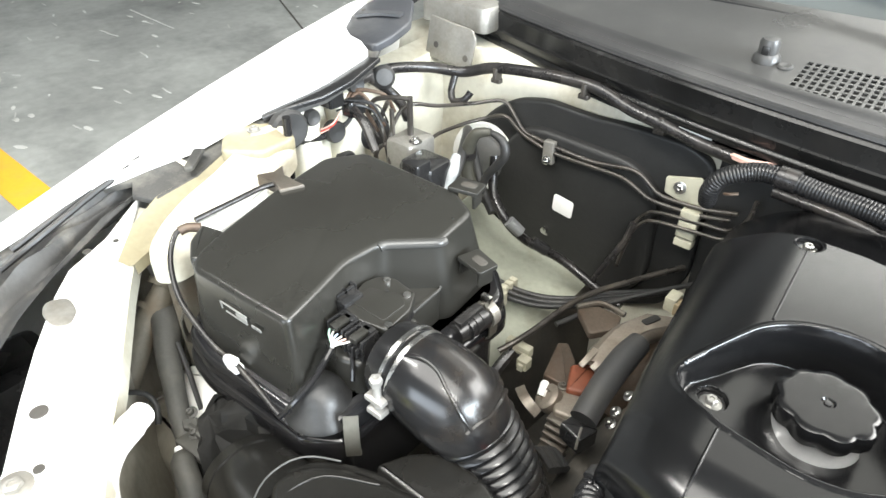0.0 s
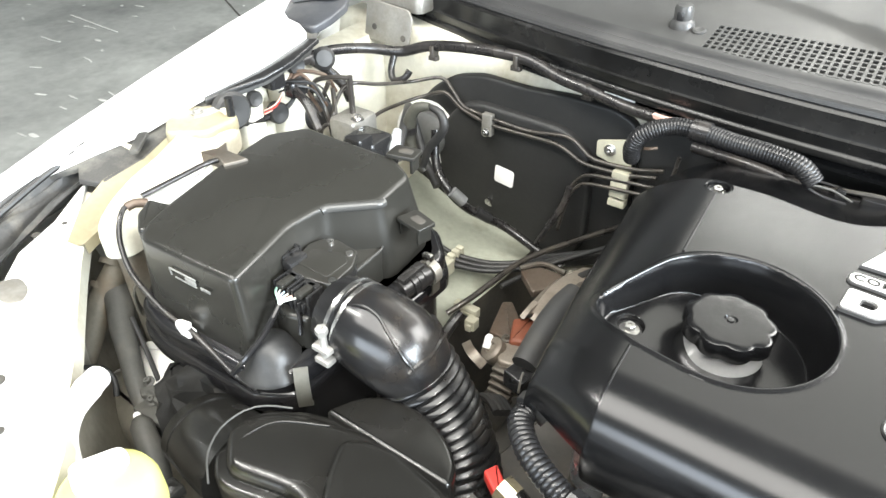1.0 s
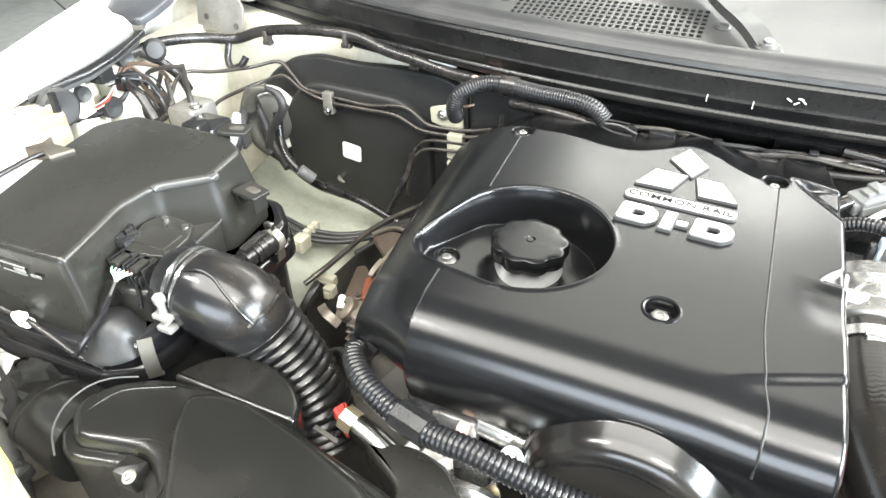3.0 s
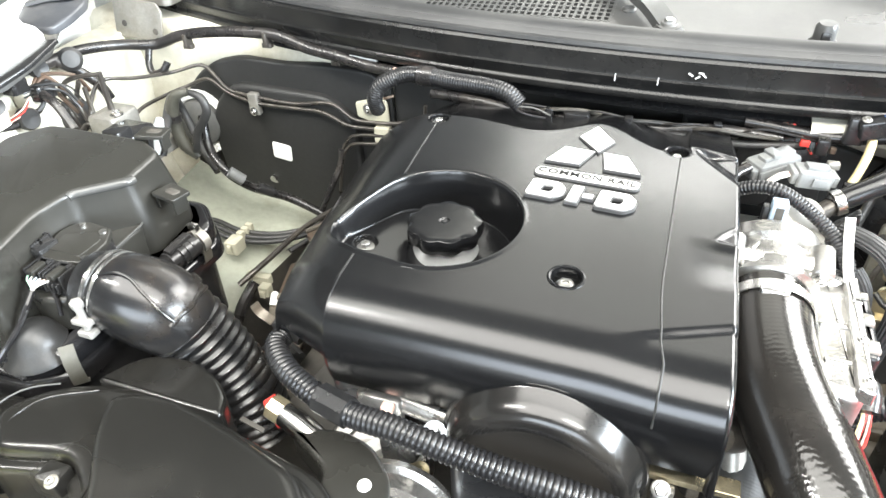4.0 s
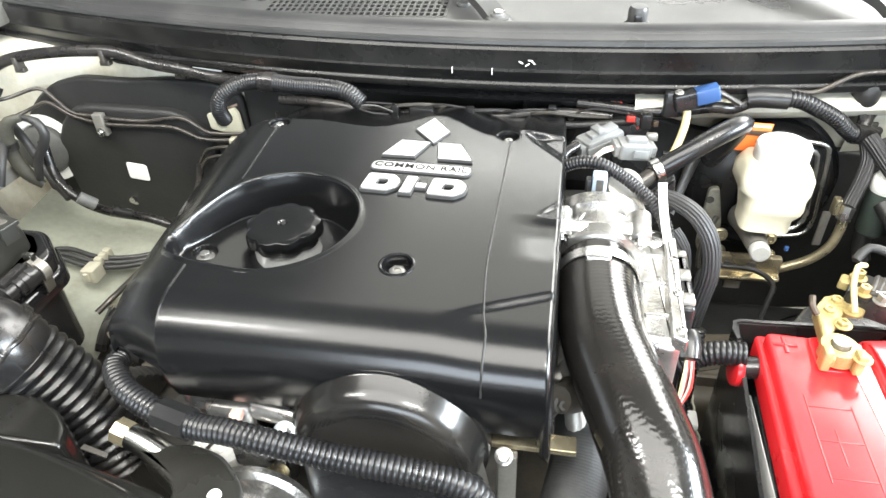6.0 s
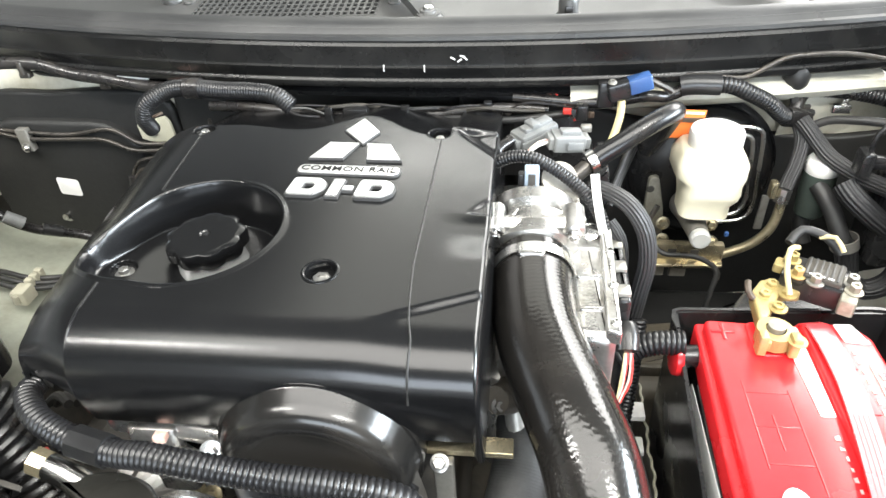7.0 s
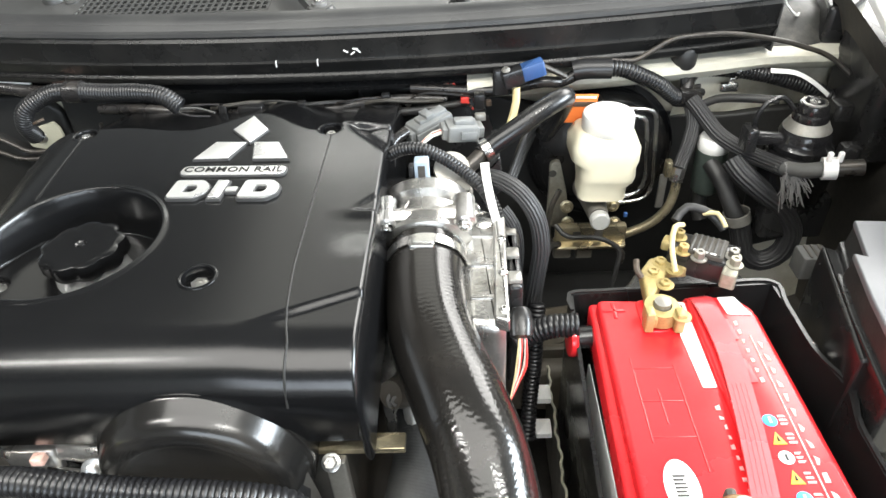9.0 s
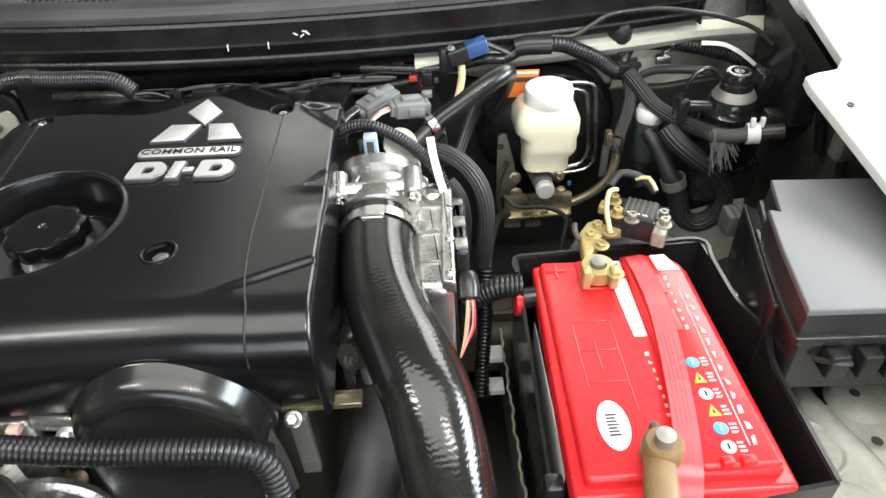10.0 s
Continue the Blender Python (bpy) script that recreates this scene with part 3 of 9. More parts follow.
# inner side of the bay under the right wing, with the spring tower
IY = (0.405, 0.5, 0.7, 0.96)
bm = loft([[(-0.93, y, 1.02 + 0.05 * (y - 0.3)) for y in IY], [(-0.885, y, 1.018 + 0.04 * (y - 0.3)) for y in IY], [(-0.872, y, 1.0) for y in IY], [(-0.868, y, 0.80) for y in IY], [(-0.80, y, 0.62) for y in IY], [(-0.70, y, 0.52) for y in IY]], caps=False, closed=False)
part("inner_wing", bm, M_CREAM, car, "dusty white inner wing")
tower = [(-0.842, 0.425), (-0.812, 0.352), (-0.784, 0.306), (-0.752, 0.270), (-0.722, 0.256), (-0.702, 0.275), (-0.728, 0.45), (-0.79, 0.50), (-0.80, 0.535), (-0.862, 0.56), (-0.868, 0.49)]
# tower sides: grime and the shade below the top share one darker colour
part("tower_foot", slab(offset(tower, 0.010), 0.66, 0.998, 0.003, corner=0.02), mat("stained_and_shaded_paint", (0.15, 0.14, 0.115), 0.55, var=0.3, vscale=9, bump=0.3, bscale=120, dirt=(0.08, 0.05, 0.025), dirt_amt=0.6, dirt_scale=11), car, "grimy tower side, darkened for shade")
bm = slab(tower, 0.992, 1.030, 0.015, draft=0.0, corner=0.02, n=5)
for v in bm.verts:
    if v.co.z > 0.99:
        v.co.z += 0.02 * smoothstep(0.42, 0.52, v.co.y) * smoothstep(-0.78, -0.83, v.co.x)
part("spring_tower", bm, M_CREAM, car, "dusty white pressed spring tower")
bm = slab([(-0.884, 0.47), (-0.845, 0.44), (-0.80, 0.475), (-0.80, 0.535), (-0.875, 0.565), (-0.892, 0.53)], 1.028, 1.047, 0.006, corner=0.012)
part("tower_bracket", bm, M_LEDGE, car)
part("tower_bolt", hexbolt((-0.858, 0.507, 1.048), (0, 0, 1), 0.007, 0.005, 0.010), M_GREYMET, car)
bm = slab([(-0.725, 0.318), (-0.684, 0.320), (-0.702, 0.412), (-0.722, 0.424)], 1.020, 1.046, 0.003, corner=0.004)
part("tower_lip", bm, M_WHITE, car)
# ribbed white uprights behind the tower with black rubber plugs
for uy, ur in ((0.60, 0.024), (0.685, 0.03)):
    bm = box((-0.885, uy - ur, 0.78), (-0.845, uy + ur, 1.055), 0.014)
    part("wing_upright", bm, M_CREAM, car)
for gx, gy, gz, gr in ((-0.842, 0.556, 1.036, 0.030), (-0.842, 0.600, 1.040, 0.013), (-0.842, 0.643, 1.0, 0.018), (-0.842, 0.73, 0.965, 0.03), (-0.85, 0.70, 1.06, 0.016), (-0.845, 0.665, 0.94, 0.016)):
    part("rubber_plug", lathe([(gr, -0.01), (gr, 0.003), (gr * 0.85, 0.007), (gr * 0.5, 0.006), (0, 0.004)], (gx, gy, gz), (1, -0.15, 0.1), 22), M_RUB, car)

# lower inner side panels at the front right
bm = loft([[(x - 0.03, y - 0.02, 0.965) for x, y in edge_in], [(x + 0.0, y + 0.01, 0.74) for x, y in edge_in], [(x + 0.12, y + 0.14, 0.64) for x, y in edge_in]], caps=False, closed=False)
part("inner_side", bm, M_INNER, car, "grimy inner panel")
bm = slab([(-0.80, 0.20), (-0.60, 0.17), (-0.57, 0.31), (-0.70, 0.36)], 0.74, 0.80, 0.02, corner=0.03)
part("side_ledge", bm, M_INNER, car)

# bulkhead
fw = []
for z, y in ((0.45, 0.90), (0.70, 0.935), (0.95, 0.945), (1.005, 0.940), (1.05, 0.950), (1.062, 0.965), (1.062, 1.06)):
    fw.append([(x, y + 0.06 * smoothstep(0.6, 0.95, abs(x)) * (z - 0.9), z) for x in np.linspace(-0.99, 0.96, 28)])
part("bulkhead", loft(fw, caps=False, closed=False), M_CREAM, car, "dusty white bulkhead panel")
pad_r = [(-0.775, 0.72), (-0.79, 0.80), (-0.775, 0.93), (-0.735, 0.975), (-0.69, 1.005), (-0.63, 1.02), (-0.54, 1.016), (-0.46, 1.022), (-0.375, 1.02), (-0.335, 1.0), (-0.33, 0.80), (-0.36, 0.72), (-0.47, 0.66), (-0.62, 0.645), (-0.70, 0.66)]
up = pose(0, 0.938, 0, 90)
part("bulkhead_pad", slab([(x, z) for x, z in pad_r], 0.0, 0.014, 0.008, corner=0.02, m=up), M_PAD, car, "black moulded bulkhead insulation")
bm = slab([(-0.70, 0.72), (-0.72, 0.89), (-0.66, 0.975), (-0.45, 0.97), (-0.40, 0.93), (-0.395, 0.74), (-0.5, 0.68), (-0.62, 0.68)], 0.010, 0.03, 0.018, corner=0.05, m=up, n=5)
part("pad_bulge", bm, M_PAD, car)
pad_l = [(-0.33, 0.42), (-0.33, 1.05), (0.28, 1.05), (0.33, 0.995), (0.40, 0.975), (0.60, 0.95), (0.70, 0.945), (0.78, 0.955), (0.93, 0.955), (0.93, 0.42)]
part("bulkhead_pad", slab(pad_l, 0.0, 0.012, 0.006, corner=0.015, m=up), M_PAD, car)
part("pad_label", slab([(-0.585, 0.832), (-0.545, 0.827), (-0.543, 0.861), (-0.583, 0.866)], 0.031, 0.0318, 0.0004, corner=0.006, m=up), M_LABEL, car, "plain white sticker")
part("pad_stud", lathe([(0.012, 0), (0.012, 0.002), (0.006, 0.003), (0.006, 0.012), (0, 0.013)], (-0.594, 0.912, 0.782), (0, -1, 0.2), 16), M_STEEL, car)
part("pad_stud", lathe([(0.008, 0), (0.005, 0.002), (0.005, 0.02), (0, 0.021)], (-0.56, 0.90, 0.69), (0.3, -1, 0.2), 14), M_STEEL, car)
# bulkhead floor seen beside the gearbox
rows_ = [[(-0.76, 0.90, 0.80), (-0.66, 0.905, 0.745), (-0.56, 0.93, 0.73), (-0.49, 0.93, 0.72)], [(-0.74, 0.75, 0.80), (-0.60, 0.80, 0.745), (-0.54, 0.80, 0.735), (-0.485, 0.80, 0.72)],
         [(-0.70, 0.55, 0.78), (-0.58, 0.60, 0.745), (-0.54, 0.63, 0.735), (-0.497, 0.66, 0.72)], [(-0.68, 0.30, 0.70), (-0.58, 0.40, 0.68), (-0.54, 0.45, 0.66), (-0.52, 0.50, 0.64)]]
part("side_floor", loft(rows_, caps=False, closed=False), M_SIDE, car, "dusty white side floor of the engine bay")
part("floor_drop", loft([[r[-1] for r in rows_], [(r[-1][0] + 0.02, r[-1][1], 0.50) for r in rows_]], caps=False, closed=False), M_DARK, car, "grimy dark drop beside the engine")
# white ring on the bulkhead where a blower hose passes
bm = lathe([(0.046, 0), (0.05, 0.006), (0.064, 0.006), (0.066, 0.0), (0.046, 0)], (-0.745, 0.915, 0.88), (0.15, -1, 0.1), 30)
part("bulkhead_ring", bm, M_WHITEP, car, "white plastic grommet ring")
bm = lathe([(0.048, -0.002), (0.046, 0.012), (0.034, 0.02), (0, 0.02)], (-0.745, 0.913, 0.88), (0.15, -1, 0.1), 26)
part("bulkhead_boot", bm, M_GREYHOSE, car, "grey rubber boot")
# bracket at the top of the bulkhead
bm = slab([(-0.895, 1.035), (-0.79, 1.03), (-0.785, 1.085), (-0.795, 1.10), (-0.892, 1.108)], 0.0, 0.004, 0.001, corner=0.004, m=pose(0, 0.928, 1.05, 80) @ pose(0, -1.05, 0))
part("scuttle_bracket", bm, M_GREYMET, car, "grey steel bracket with two holes")
for hx, hz in ((-0.872, 1.06), (-0.803, 1.05)):
    part("bracket_hole", lathe([(0.006, 0), (0.005, 0.001), (0, 0.0008)], (hx, 0.924 + 0.17 * (hz - 1.05), hz), (0, -1, 0.17), 14), M_DARK, car)
bm = box((-0.93, 0.95, 1.09), (-0.78, 1.10, 1.135), 0.012)
part("scuttle_end", bm, M_GREYMET, car, "stained grey scuttle end plate")

# left side of the bay
wing_l = [(0.80, -0.35), (0.785, 0.2), (0.776, 0.47), (0.756, 0.63), (0.757, 0.645), (0.77, 0.65), (0.798, 0.655), (0.811, 0.672), (0.811, 0.79), (0.82, 0.90), (0.93, 0.90), (0.935, -0.35)]
part("wing_panel", sheet(wing_l, 0.012, lambda x, y: fz(y) + 0.05 * smoothstep(0.81, 0.835, x) * 0.3), M_WHITE, car, "glossy white wing edge")
side = loft([[(0.935, y, fz(y) + 0.012) for y in (-0.35, 0, 0.4, 0.9)], [(0.955, y, fz(y) - 0.02) for y in (-0.35, 0, 0.4, 0.9)],
             [(0.97, y, fz(y) - 0.16) for y in (-0.35, 0, 0.4, 0.9)], [(0.95, y, 0.55) for y in (-0.35, 0, 0.4, 0.9)]], caps=False, closed=False)
part("wing_side", side, M_WHITE, car)
part("panel_hole", lathe([(0.0042, -0.002), (0.0040, 0.0006), (0.003, 0.0002), (0, -0.0004)], (0.786, 0.592, fz(0.592) + 0.0012), (0, -0.2, 1), 16), M_DARK, car, "dark drilled hole")


def inner_side(ys):
    def drop(y):
        return 0.25 * smoothstep(0.42, 0.5, y)
    return loft([[(0.81, y, fz(y) - 0.02) for y in ys], [(0.885, y, 0.97) for y in ys], [(0.89, y, 0.84 - drop(y)) for y in ys], [(0.80, y, 0.80 - drop(y)) for y in ys],
                 [(0.70, y, 0.79 - drop(y)) for y in ys], [(0.668, y, 0.765 - drop(y)) for y in ys], [(0.66, y, 0.50) for y in ys]], caps=False, closed=False)


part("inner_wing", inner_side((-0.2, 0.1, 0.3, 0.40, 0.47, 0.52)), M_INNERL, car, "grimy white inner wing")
# rear stretch of the same panel, its shadow put into a dark colour
part("inner_wing", inner_side((0.52, 0.6, 0.75, 0.97)), M_DARK, car, "inner wing coloured dark for the shadow under the wing")
for px, py, pr, ph in ((0.800, 0.405, 0.040, 0.016), (0.72, 0.27, 0.035, 0.012), (0.84, 0.29, 0.045, 0.02)):
    part("pressing", lathe([(pr, 0), (pr * 0.9, ph * 0.7), (pr * 0.7, ph), (0, ph)], (px, py, 0.793), (0, 0, 1), 24), M_INNERL, car)
part("pressing_ring", lathe([(0.040, -0.002), (0.039, 0.004), (0.036, 0.006), (0.033, 0.004), (0.031, -0.002)], (0.712, 0.345, 0.792), (0, 0, 1), 32), M_INNERL, car)
part("pressing_ridge", tube([(0.745, 0.43, 0.784), (0.742, 0.40, 0.787), (0.752, 0.365, 0.787), (0.768, 0.315, 0.787), (0.772, 0.26, 0.784)], [0.010, 0.016, 0.017, 0.016, 0.010], 16, 0.01), M_INNERL, car)
for px, py in ((0.785, 0.402), (0.776, 0.338)):
    part("panel_hole", lathe([(0.006, 0), (0.005, 0.001), (0, 0.0006)], (px, py, 0.813), (0, 0, 1), 14), M_DARK, car)
# dark strut and slots below the left wing
bm = box((0.815, 0.62, 0.985), (0.85, 0.645, 1.06), 0.004)
part("wing_stay", bm, M_GREYMET, car)
bm = box((0.835, 0.80, 0.93), (0.92, 0.94, 1.09), 0.02)
part("hinge_cover", bm, M_PLASTIC, car)
for k in range(4):
    bm = strip([(0.86 + 0.012 * k, 0.78 - 0.06 * k, 1.05), (0.865 + 0.01 * k, 0.76 - 0.06 * k, 0.98), (0.87, 0.74 - 0.06 * k, 0.92)], 0.016, 0.004, side=(1, 0, 0.1))
    part("wing_stay", bm, M_PLASTIC, car)
# belly of the bay
bm = slab([(-0.70, -0.2), (0.70, -0.2), (0.70, 0.93), (-0.70, 0.93)], 0.46, 0.50, 0.004)
part("under_tray", bm, M_DARK, car, "grimy black tray under the engine")
for wx in (-0.83, 0.80):
    hub = thing("front_wheel", (wx, 0.25, 0.0), "black tyred front wheel under the wing", "wheel", group="front wheels")
    part("tyre", lathe([(0.22, -0.11), (0.33, -0.12), (0.365, -0.10), (0.37, 0), (0.365, 0.10), (0.33, 0.12), (0.22, 0.11)], (wx, 0.25, 0.37), (1, 0, 0), 40), M_RUB, hub)
    part("rim", lathe([(0.22, -0.10), (0.215, 0.0), (0.05, 0.03), (0, 0.03)], (wx, 0.25, 0.37), (-1 if wx < 0 else 1, 0, 0), 32), M_GREYMET, hub)
# out of view: added so that low reflections in the engine cover stay dark
bm = box((-0.86, -0.40, 0.3), (0.86, -0.16, 0.92), 0.02)
part("front_panel", bm, M_PLASTIC, car, "unseen black radiator surround that darkens low reflections")

# ---- scuttle, seal, windscreen and wipers ----
cowl = thing("scuttle_panel", (0, 0.95, 1.06), "grey plastic scuttle panel with air grille and black front face", "scuttle panel")


def yl(x):
    return 0.850 + 0.17 * (x - 0.12) ** 2


XS = np.linspace(-0.87, 0.735, 58)


def swept(section, xs=XS):
    return loft([[(x, yl(x) + dy, z + 0.004 * (x - 0.12) ** 2) for x in xs] for dy, z in section], caps=False, closed=False)


part("front_face", swept([(0.10, 1.045), (0.02, 1.052), (0.003, 1.056), (0.0, 1.060), (0.0, 1.066), (0.003, 1.068), (0.004, 1.070), (0.002, 1.076), (-0.001, 1.082), (-0.0025, 1.087), (0.001, 1.089), (0.0015, 1.092), (-0.001, 1.117), (0.004, 1.122), (0.03, 1.123)]), M_COWLF, cowl, "shiny black plastic face")
part("bonnet_seal", swept([(0.014, 1.119), (0.004, 1.120), (0.001, 1.124), (0.003, 1.129), (0.007, 1.131), (0.009, 1.1300), (0.012, 1.133), (0.016, 1.1365), (0.018, 1.1360), (0.022, 1.140), (0.030, 1.1440), (0.038, 1.1445), (0.043, 1.141), (0.046, 1.122)]), M_SEAL, cowl, "dusty grey rubber bonnet seal")
GX0, GX1, GY0, GY1 = -0.285, 0.012, 0.957, 1.052


def pz(x, y):
    return 1.118 + 0.13 * (y - yl(x) - 0.045)


def panel_grid(x0, x1, y0f, y1f, nx, ny):
    return loft([[(x, y0f(x) + (y1f(x) - y0f(x)) * j / ny, pz(x, y0f(x) + (y1f(x) - y0f(x)) * j / ny)) for x in np.linspace(x0, x1, nx)] for j in range(ny + 1)], caps=False, closed=False)


bm = bmesh.new()
for a, b, f0, f1 in ((-0.87, GX0, lambda x: yl(x) + 0.04, lambda x: 1.235), (GX1, 0.735, lambda x: yl(x) + 0.04, lambda x: 1.235),
                     (GX0, GX1, lambda x: yl(x) + 0.04, lambda x: GY0), (GX0, GX1, lambda x: GY1, lambda x: 1.235)):
    g = panel_grid(a, b, f0, f1, 20, 6)
    me = bpy.data.meshes.new("g")
    g.to_mesh(me)
    g.free()
    bm.from_mesh(me)
part("top_panel", bm, M_COWL, cowl)
# air grille: crossed bars over a dark well
bm = panel_grid(GX0 - 0.01, GX1 + 0.01, lambda x: GY0 - 0.012, lambda x: GY1 + 0.05, 20, 4)
for v in bm.verts:
    v.co.z -= 0.012
part("grille_well", bm, M_PAD, cowl, "dark well below the grille")
bm = bmesh.new()
nbx, nby = 28, 7
BW = 0.0019


def bar(x0, x1, y0, y1):
    """One short bar of the grille, lying on the panel's slope."""
    ring = [[(x, y, pz(x, y) + dz) for x, y in ((x0, y0), (x1, y0), (x1, y1), (x0, y1))] for dz in (-0.0012, 0.0006)]
    loft(ring, bm)


for i in range(nbx + 1):
    x = GX0 + (GX1 - GX0) * i / nbx
    bar(x - BW, x + BW, GY0, (GY0 + GY1) / 2)
    bar(x - BW, x + BW, (GY0 + GY1) / 2, GY1)
for j in range(nby + 1):
    y = GY0 + (GY1 - GY0) * j / nby
    for i in range(nbx):
        x0, x1 = GX0 + (GX1 - GX0) * i / nbx + BW, GX0 + (GX1 - GX0) * (i + 1) / nbx - BW
        bar(x0, x1, y - BW, y + BW)
tagged(part("air_grille", bm, M_COWL, cowl, "square-mesh plastic air grille"), kind="stuff")
for x, y in ((0.035, 1.0), (-0.305, 1.02), (-0.262, 0.938)):
    part("panel_clip", lathe([(0.011, 0), (0.011, 0.002), (0.008, 0.004), (0.004, 0.0035), (0, 0.003)], (x, y, pz(x, y)), (0, -0.13, 1), 18), M_COWL, cowl)
# two white ticks and a smudge on the black face
for x in (0.041, 0.098):
    part("chalk_tick", box((x - 0.0005, yl(x) - 0.0038, 1.082), (x + 0.0005, yl(x) + 0.003, 1.0905), 0.0003), M_LABEL, cowl, "short white paint tick")
for x, z, a in ((0.138, 1.100, 0.5), (0.147, 1.097, -0.6), (0.155, 1.100, 0.7), (0.151, 1.103, 0.1)):
    part("paint_smudge", box((-0.0035, -0.0006, -0.0008), (0.0035, 0.0008, 0.0008), 0.0003, m=pose(x, yl(x) - 0.0004, z, 0, math.degrees(a), 0)), M_LABEL, cowl, "pale paint smudge")
# rail below the face with clips
bm = swept([(0.03, 1.032), (0.018, 1.036), (0.016, 1.042), (0.024, 1.047), (0.05, 1.047)], np.linspace(-0.87, 0.30, 44))
part("lower_rail", bm, M_PLASTIC, cowl)
# pale flange under the face, and the panels beyond the scuttle's end
FX = np.linspace(0.30, 0.87, 30)
bm = loft([[(x, yl(min(x, 0.74)) + dy, z) for x in FX] for dy, z in ((0.030, 1.008), (0.018, 1.014), (0.006, 1.022), (0.0, 1.031), (0.002, 1.040), (0.012, 1.046), (0.05, 1.048))], caps=False, closed=False)
part("bulkhead_flange", bm, M_CREAM, car, "cream-painted bulkhead flange")
PX = np.linspace(0.612, 0.87, 14)
part("bulkhead_corner", loft([[(x, yl(min(x, 0.74)) + dy, z) for x in PX] for dy, z in ((0.040, 0.935), (0.030, 0.965), (0.028, 0.985), (0.026, 1.004), (0.024, 1.018))], caps=False, closed=False), M_CREAM, car, "cream-painted bulkhead corner")
for px_, pz_ in ((0.625, 0.992), (0.642, 0.996)):
    part("panel_slot", box((px_ - 0.006, yl(px_) + 0.022, pz_ - 0.004), (px_ + 0.006, yl(px_) + 0.030, pz_ + 0.004), 0.001), M_DARK, car)
part("end_plate", slab([(yl(0.735), 1.050), (yl(0.735) - 0.002, 1.117), (yl(0.735) + 0.012, 1.136), (yl(0.735) + 0.04, 1.143), (1.235, 1.155), (1.235, 1.045), (1.0, 1.040)], 0.7335, 0.7365, 0.001, m=Matrix(((0, 0, 1, 0), (1, 0, 0, 0), (0, 1, 0, 0), (0, 0, 0, 1)))), M_COWL, cowl)
ws = []
for y, z in ((0.925, 1.038), (0.945, 1.050), (0.975, 1.072), (0.995, 1.085), (1.03, 1.088), (1.10, 1.092), (1.24, 1.12)):
    ws.append([(x, y, z - 0.03 * smoothstep(0.80, 0.90, x)) for x in np.linspace(0.738, 0.93, 10)])
part("scuttle_corner", loft(ws, caps=False, closed=False), M_GUTTER, car, "dusty grey panel beside the scuttle")
part("corner_gutter", strip([(0.752, 0.955, 1.118), (0.762, 0.962, 1.100), (0.782, 0.965, 1.082), (0.795, 0.985, 1.078)], 0.0025, 0.003, side=(0.3, -0.9, 0.3)), M_WHITE, car, "white gutter edge")
part("corner_panel", slab([(0.75, 1.04), (0.80, 1.02), (0.845, 1.10), (0.76, 1.24)], 1.094, 1.106, 0.005, corner=0.01), M_CREAM, car)
part("corner_bracket", slab([(0.815, 0.945), (0.85, 0.94), (0.90, 1.0), (0.88, 1.10), (0.845, 1.05)], 1.045, 1.100, 0.008, corner=0.012), M_PLASTIC, car)

for nx, ny in ((-0.335, 1.03), (0.294, 0.935)):
    noz = thing("washer_nozzle", (nx, ny, pz(nx, ny)), "grey plastic washer nozzle on the scuttle panel", "washer nozzle", group="washer nozzles")
    part("body", lathe([(0.020, -0.002), (0.019, 0.006), (0.014, 0.012), (0.014, 0.028), (0.011, 0.033), (0, 0.034)], (nx, ny, pz(nx, ny)), (0, -0.1, 1), 20), M_COWL, noz)
    part("jet", box((nx - 0.006, ny - 0.017, pz(nx, ny) + 0.012), (nx + 0.006, ny - 0.008, pz(nx, ny) + 0.024), 0.002), M_PLASTIC, noz)


def wiper(px, py, tips, label):
    z = pz(px, py)
    w = thing("wiper", (px, py, z), label, "wiper", group="wipers")
    part("pivot", lathe([(0.024, -0.004), (0.022, 0.012), (0.017, 0.018), (0.017, 0.020), (0.012, 0.021), (0.010, 0.024), (0, 0.024)], (px, py, z), (0, -0.1, 1), 24), M_COWL, w)
    part("nut", hexbolt((px, py, z + 0.02), (0, -0.1, 1), 0.0075, 0.007, 0.011), M_STEEL, w, "bright steel nut")
    part("arm", strip([(px, py, z + 0.013)] + tips, 0.030, 0.013), M_COWL, w)
    e = Vector(tips[-1])
    part("blade", tube([e + Vector((0.02, -0.03, -0.01)), e + Vector((-0.12, 0.03, -0.008)), e + Vector((-0.4, 0.09, -0.01))], 0.009, 8, 0.04), M_RUB, w, "black rubber blade")
    return w


wiper(0.098, 0.920, [(0.07, 0.955, 1.152), (0.03, 1.02, 1.160), (-0.03, 1.12, 1.180), (-0.12, 1.22, 1.215)], "grey wiper arm with a bright nut at its pivot")
wiper(0.645, 0.960, [(0.62, 1.0, 1.152), (0.56, 1.07, 1.165), (0.45, 1.17, 1.19), (0.30, 1.25, 1.22)], "grey wiper arm with a bright nut at its pivot")
bm = loft([[(x, 1.235 + 0.10 * x * x, 1.150) for x in np.linspace(-0.85, 0.85, 24)], [(x * 0.93, 1.235 + 0.1 * x * x + 0.75, 1.150 + 0.50) for x in np.linspace(-0.85, 0.85, 24)]], caps=False, closed=False)
ws = part("windscreen", bm, M_GLASS)
tagged(ws, "tinted windscreen glass above the scuttle panel", "windscreen")
bm = strip([(-0.83, 1.22, 1.150), (-0.4, 1.215, 1.149), (0, 1.212, 1.148), (0.4, 1.215, 1.149), (0.83, 1.22, 1.150)], 0.03, 0.008)
part("screen_seal", bm, M_RUB, cowl, "black rubber screen seal")

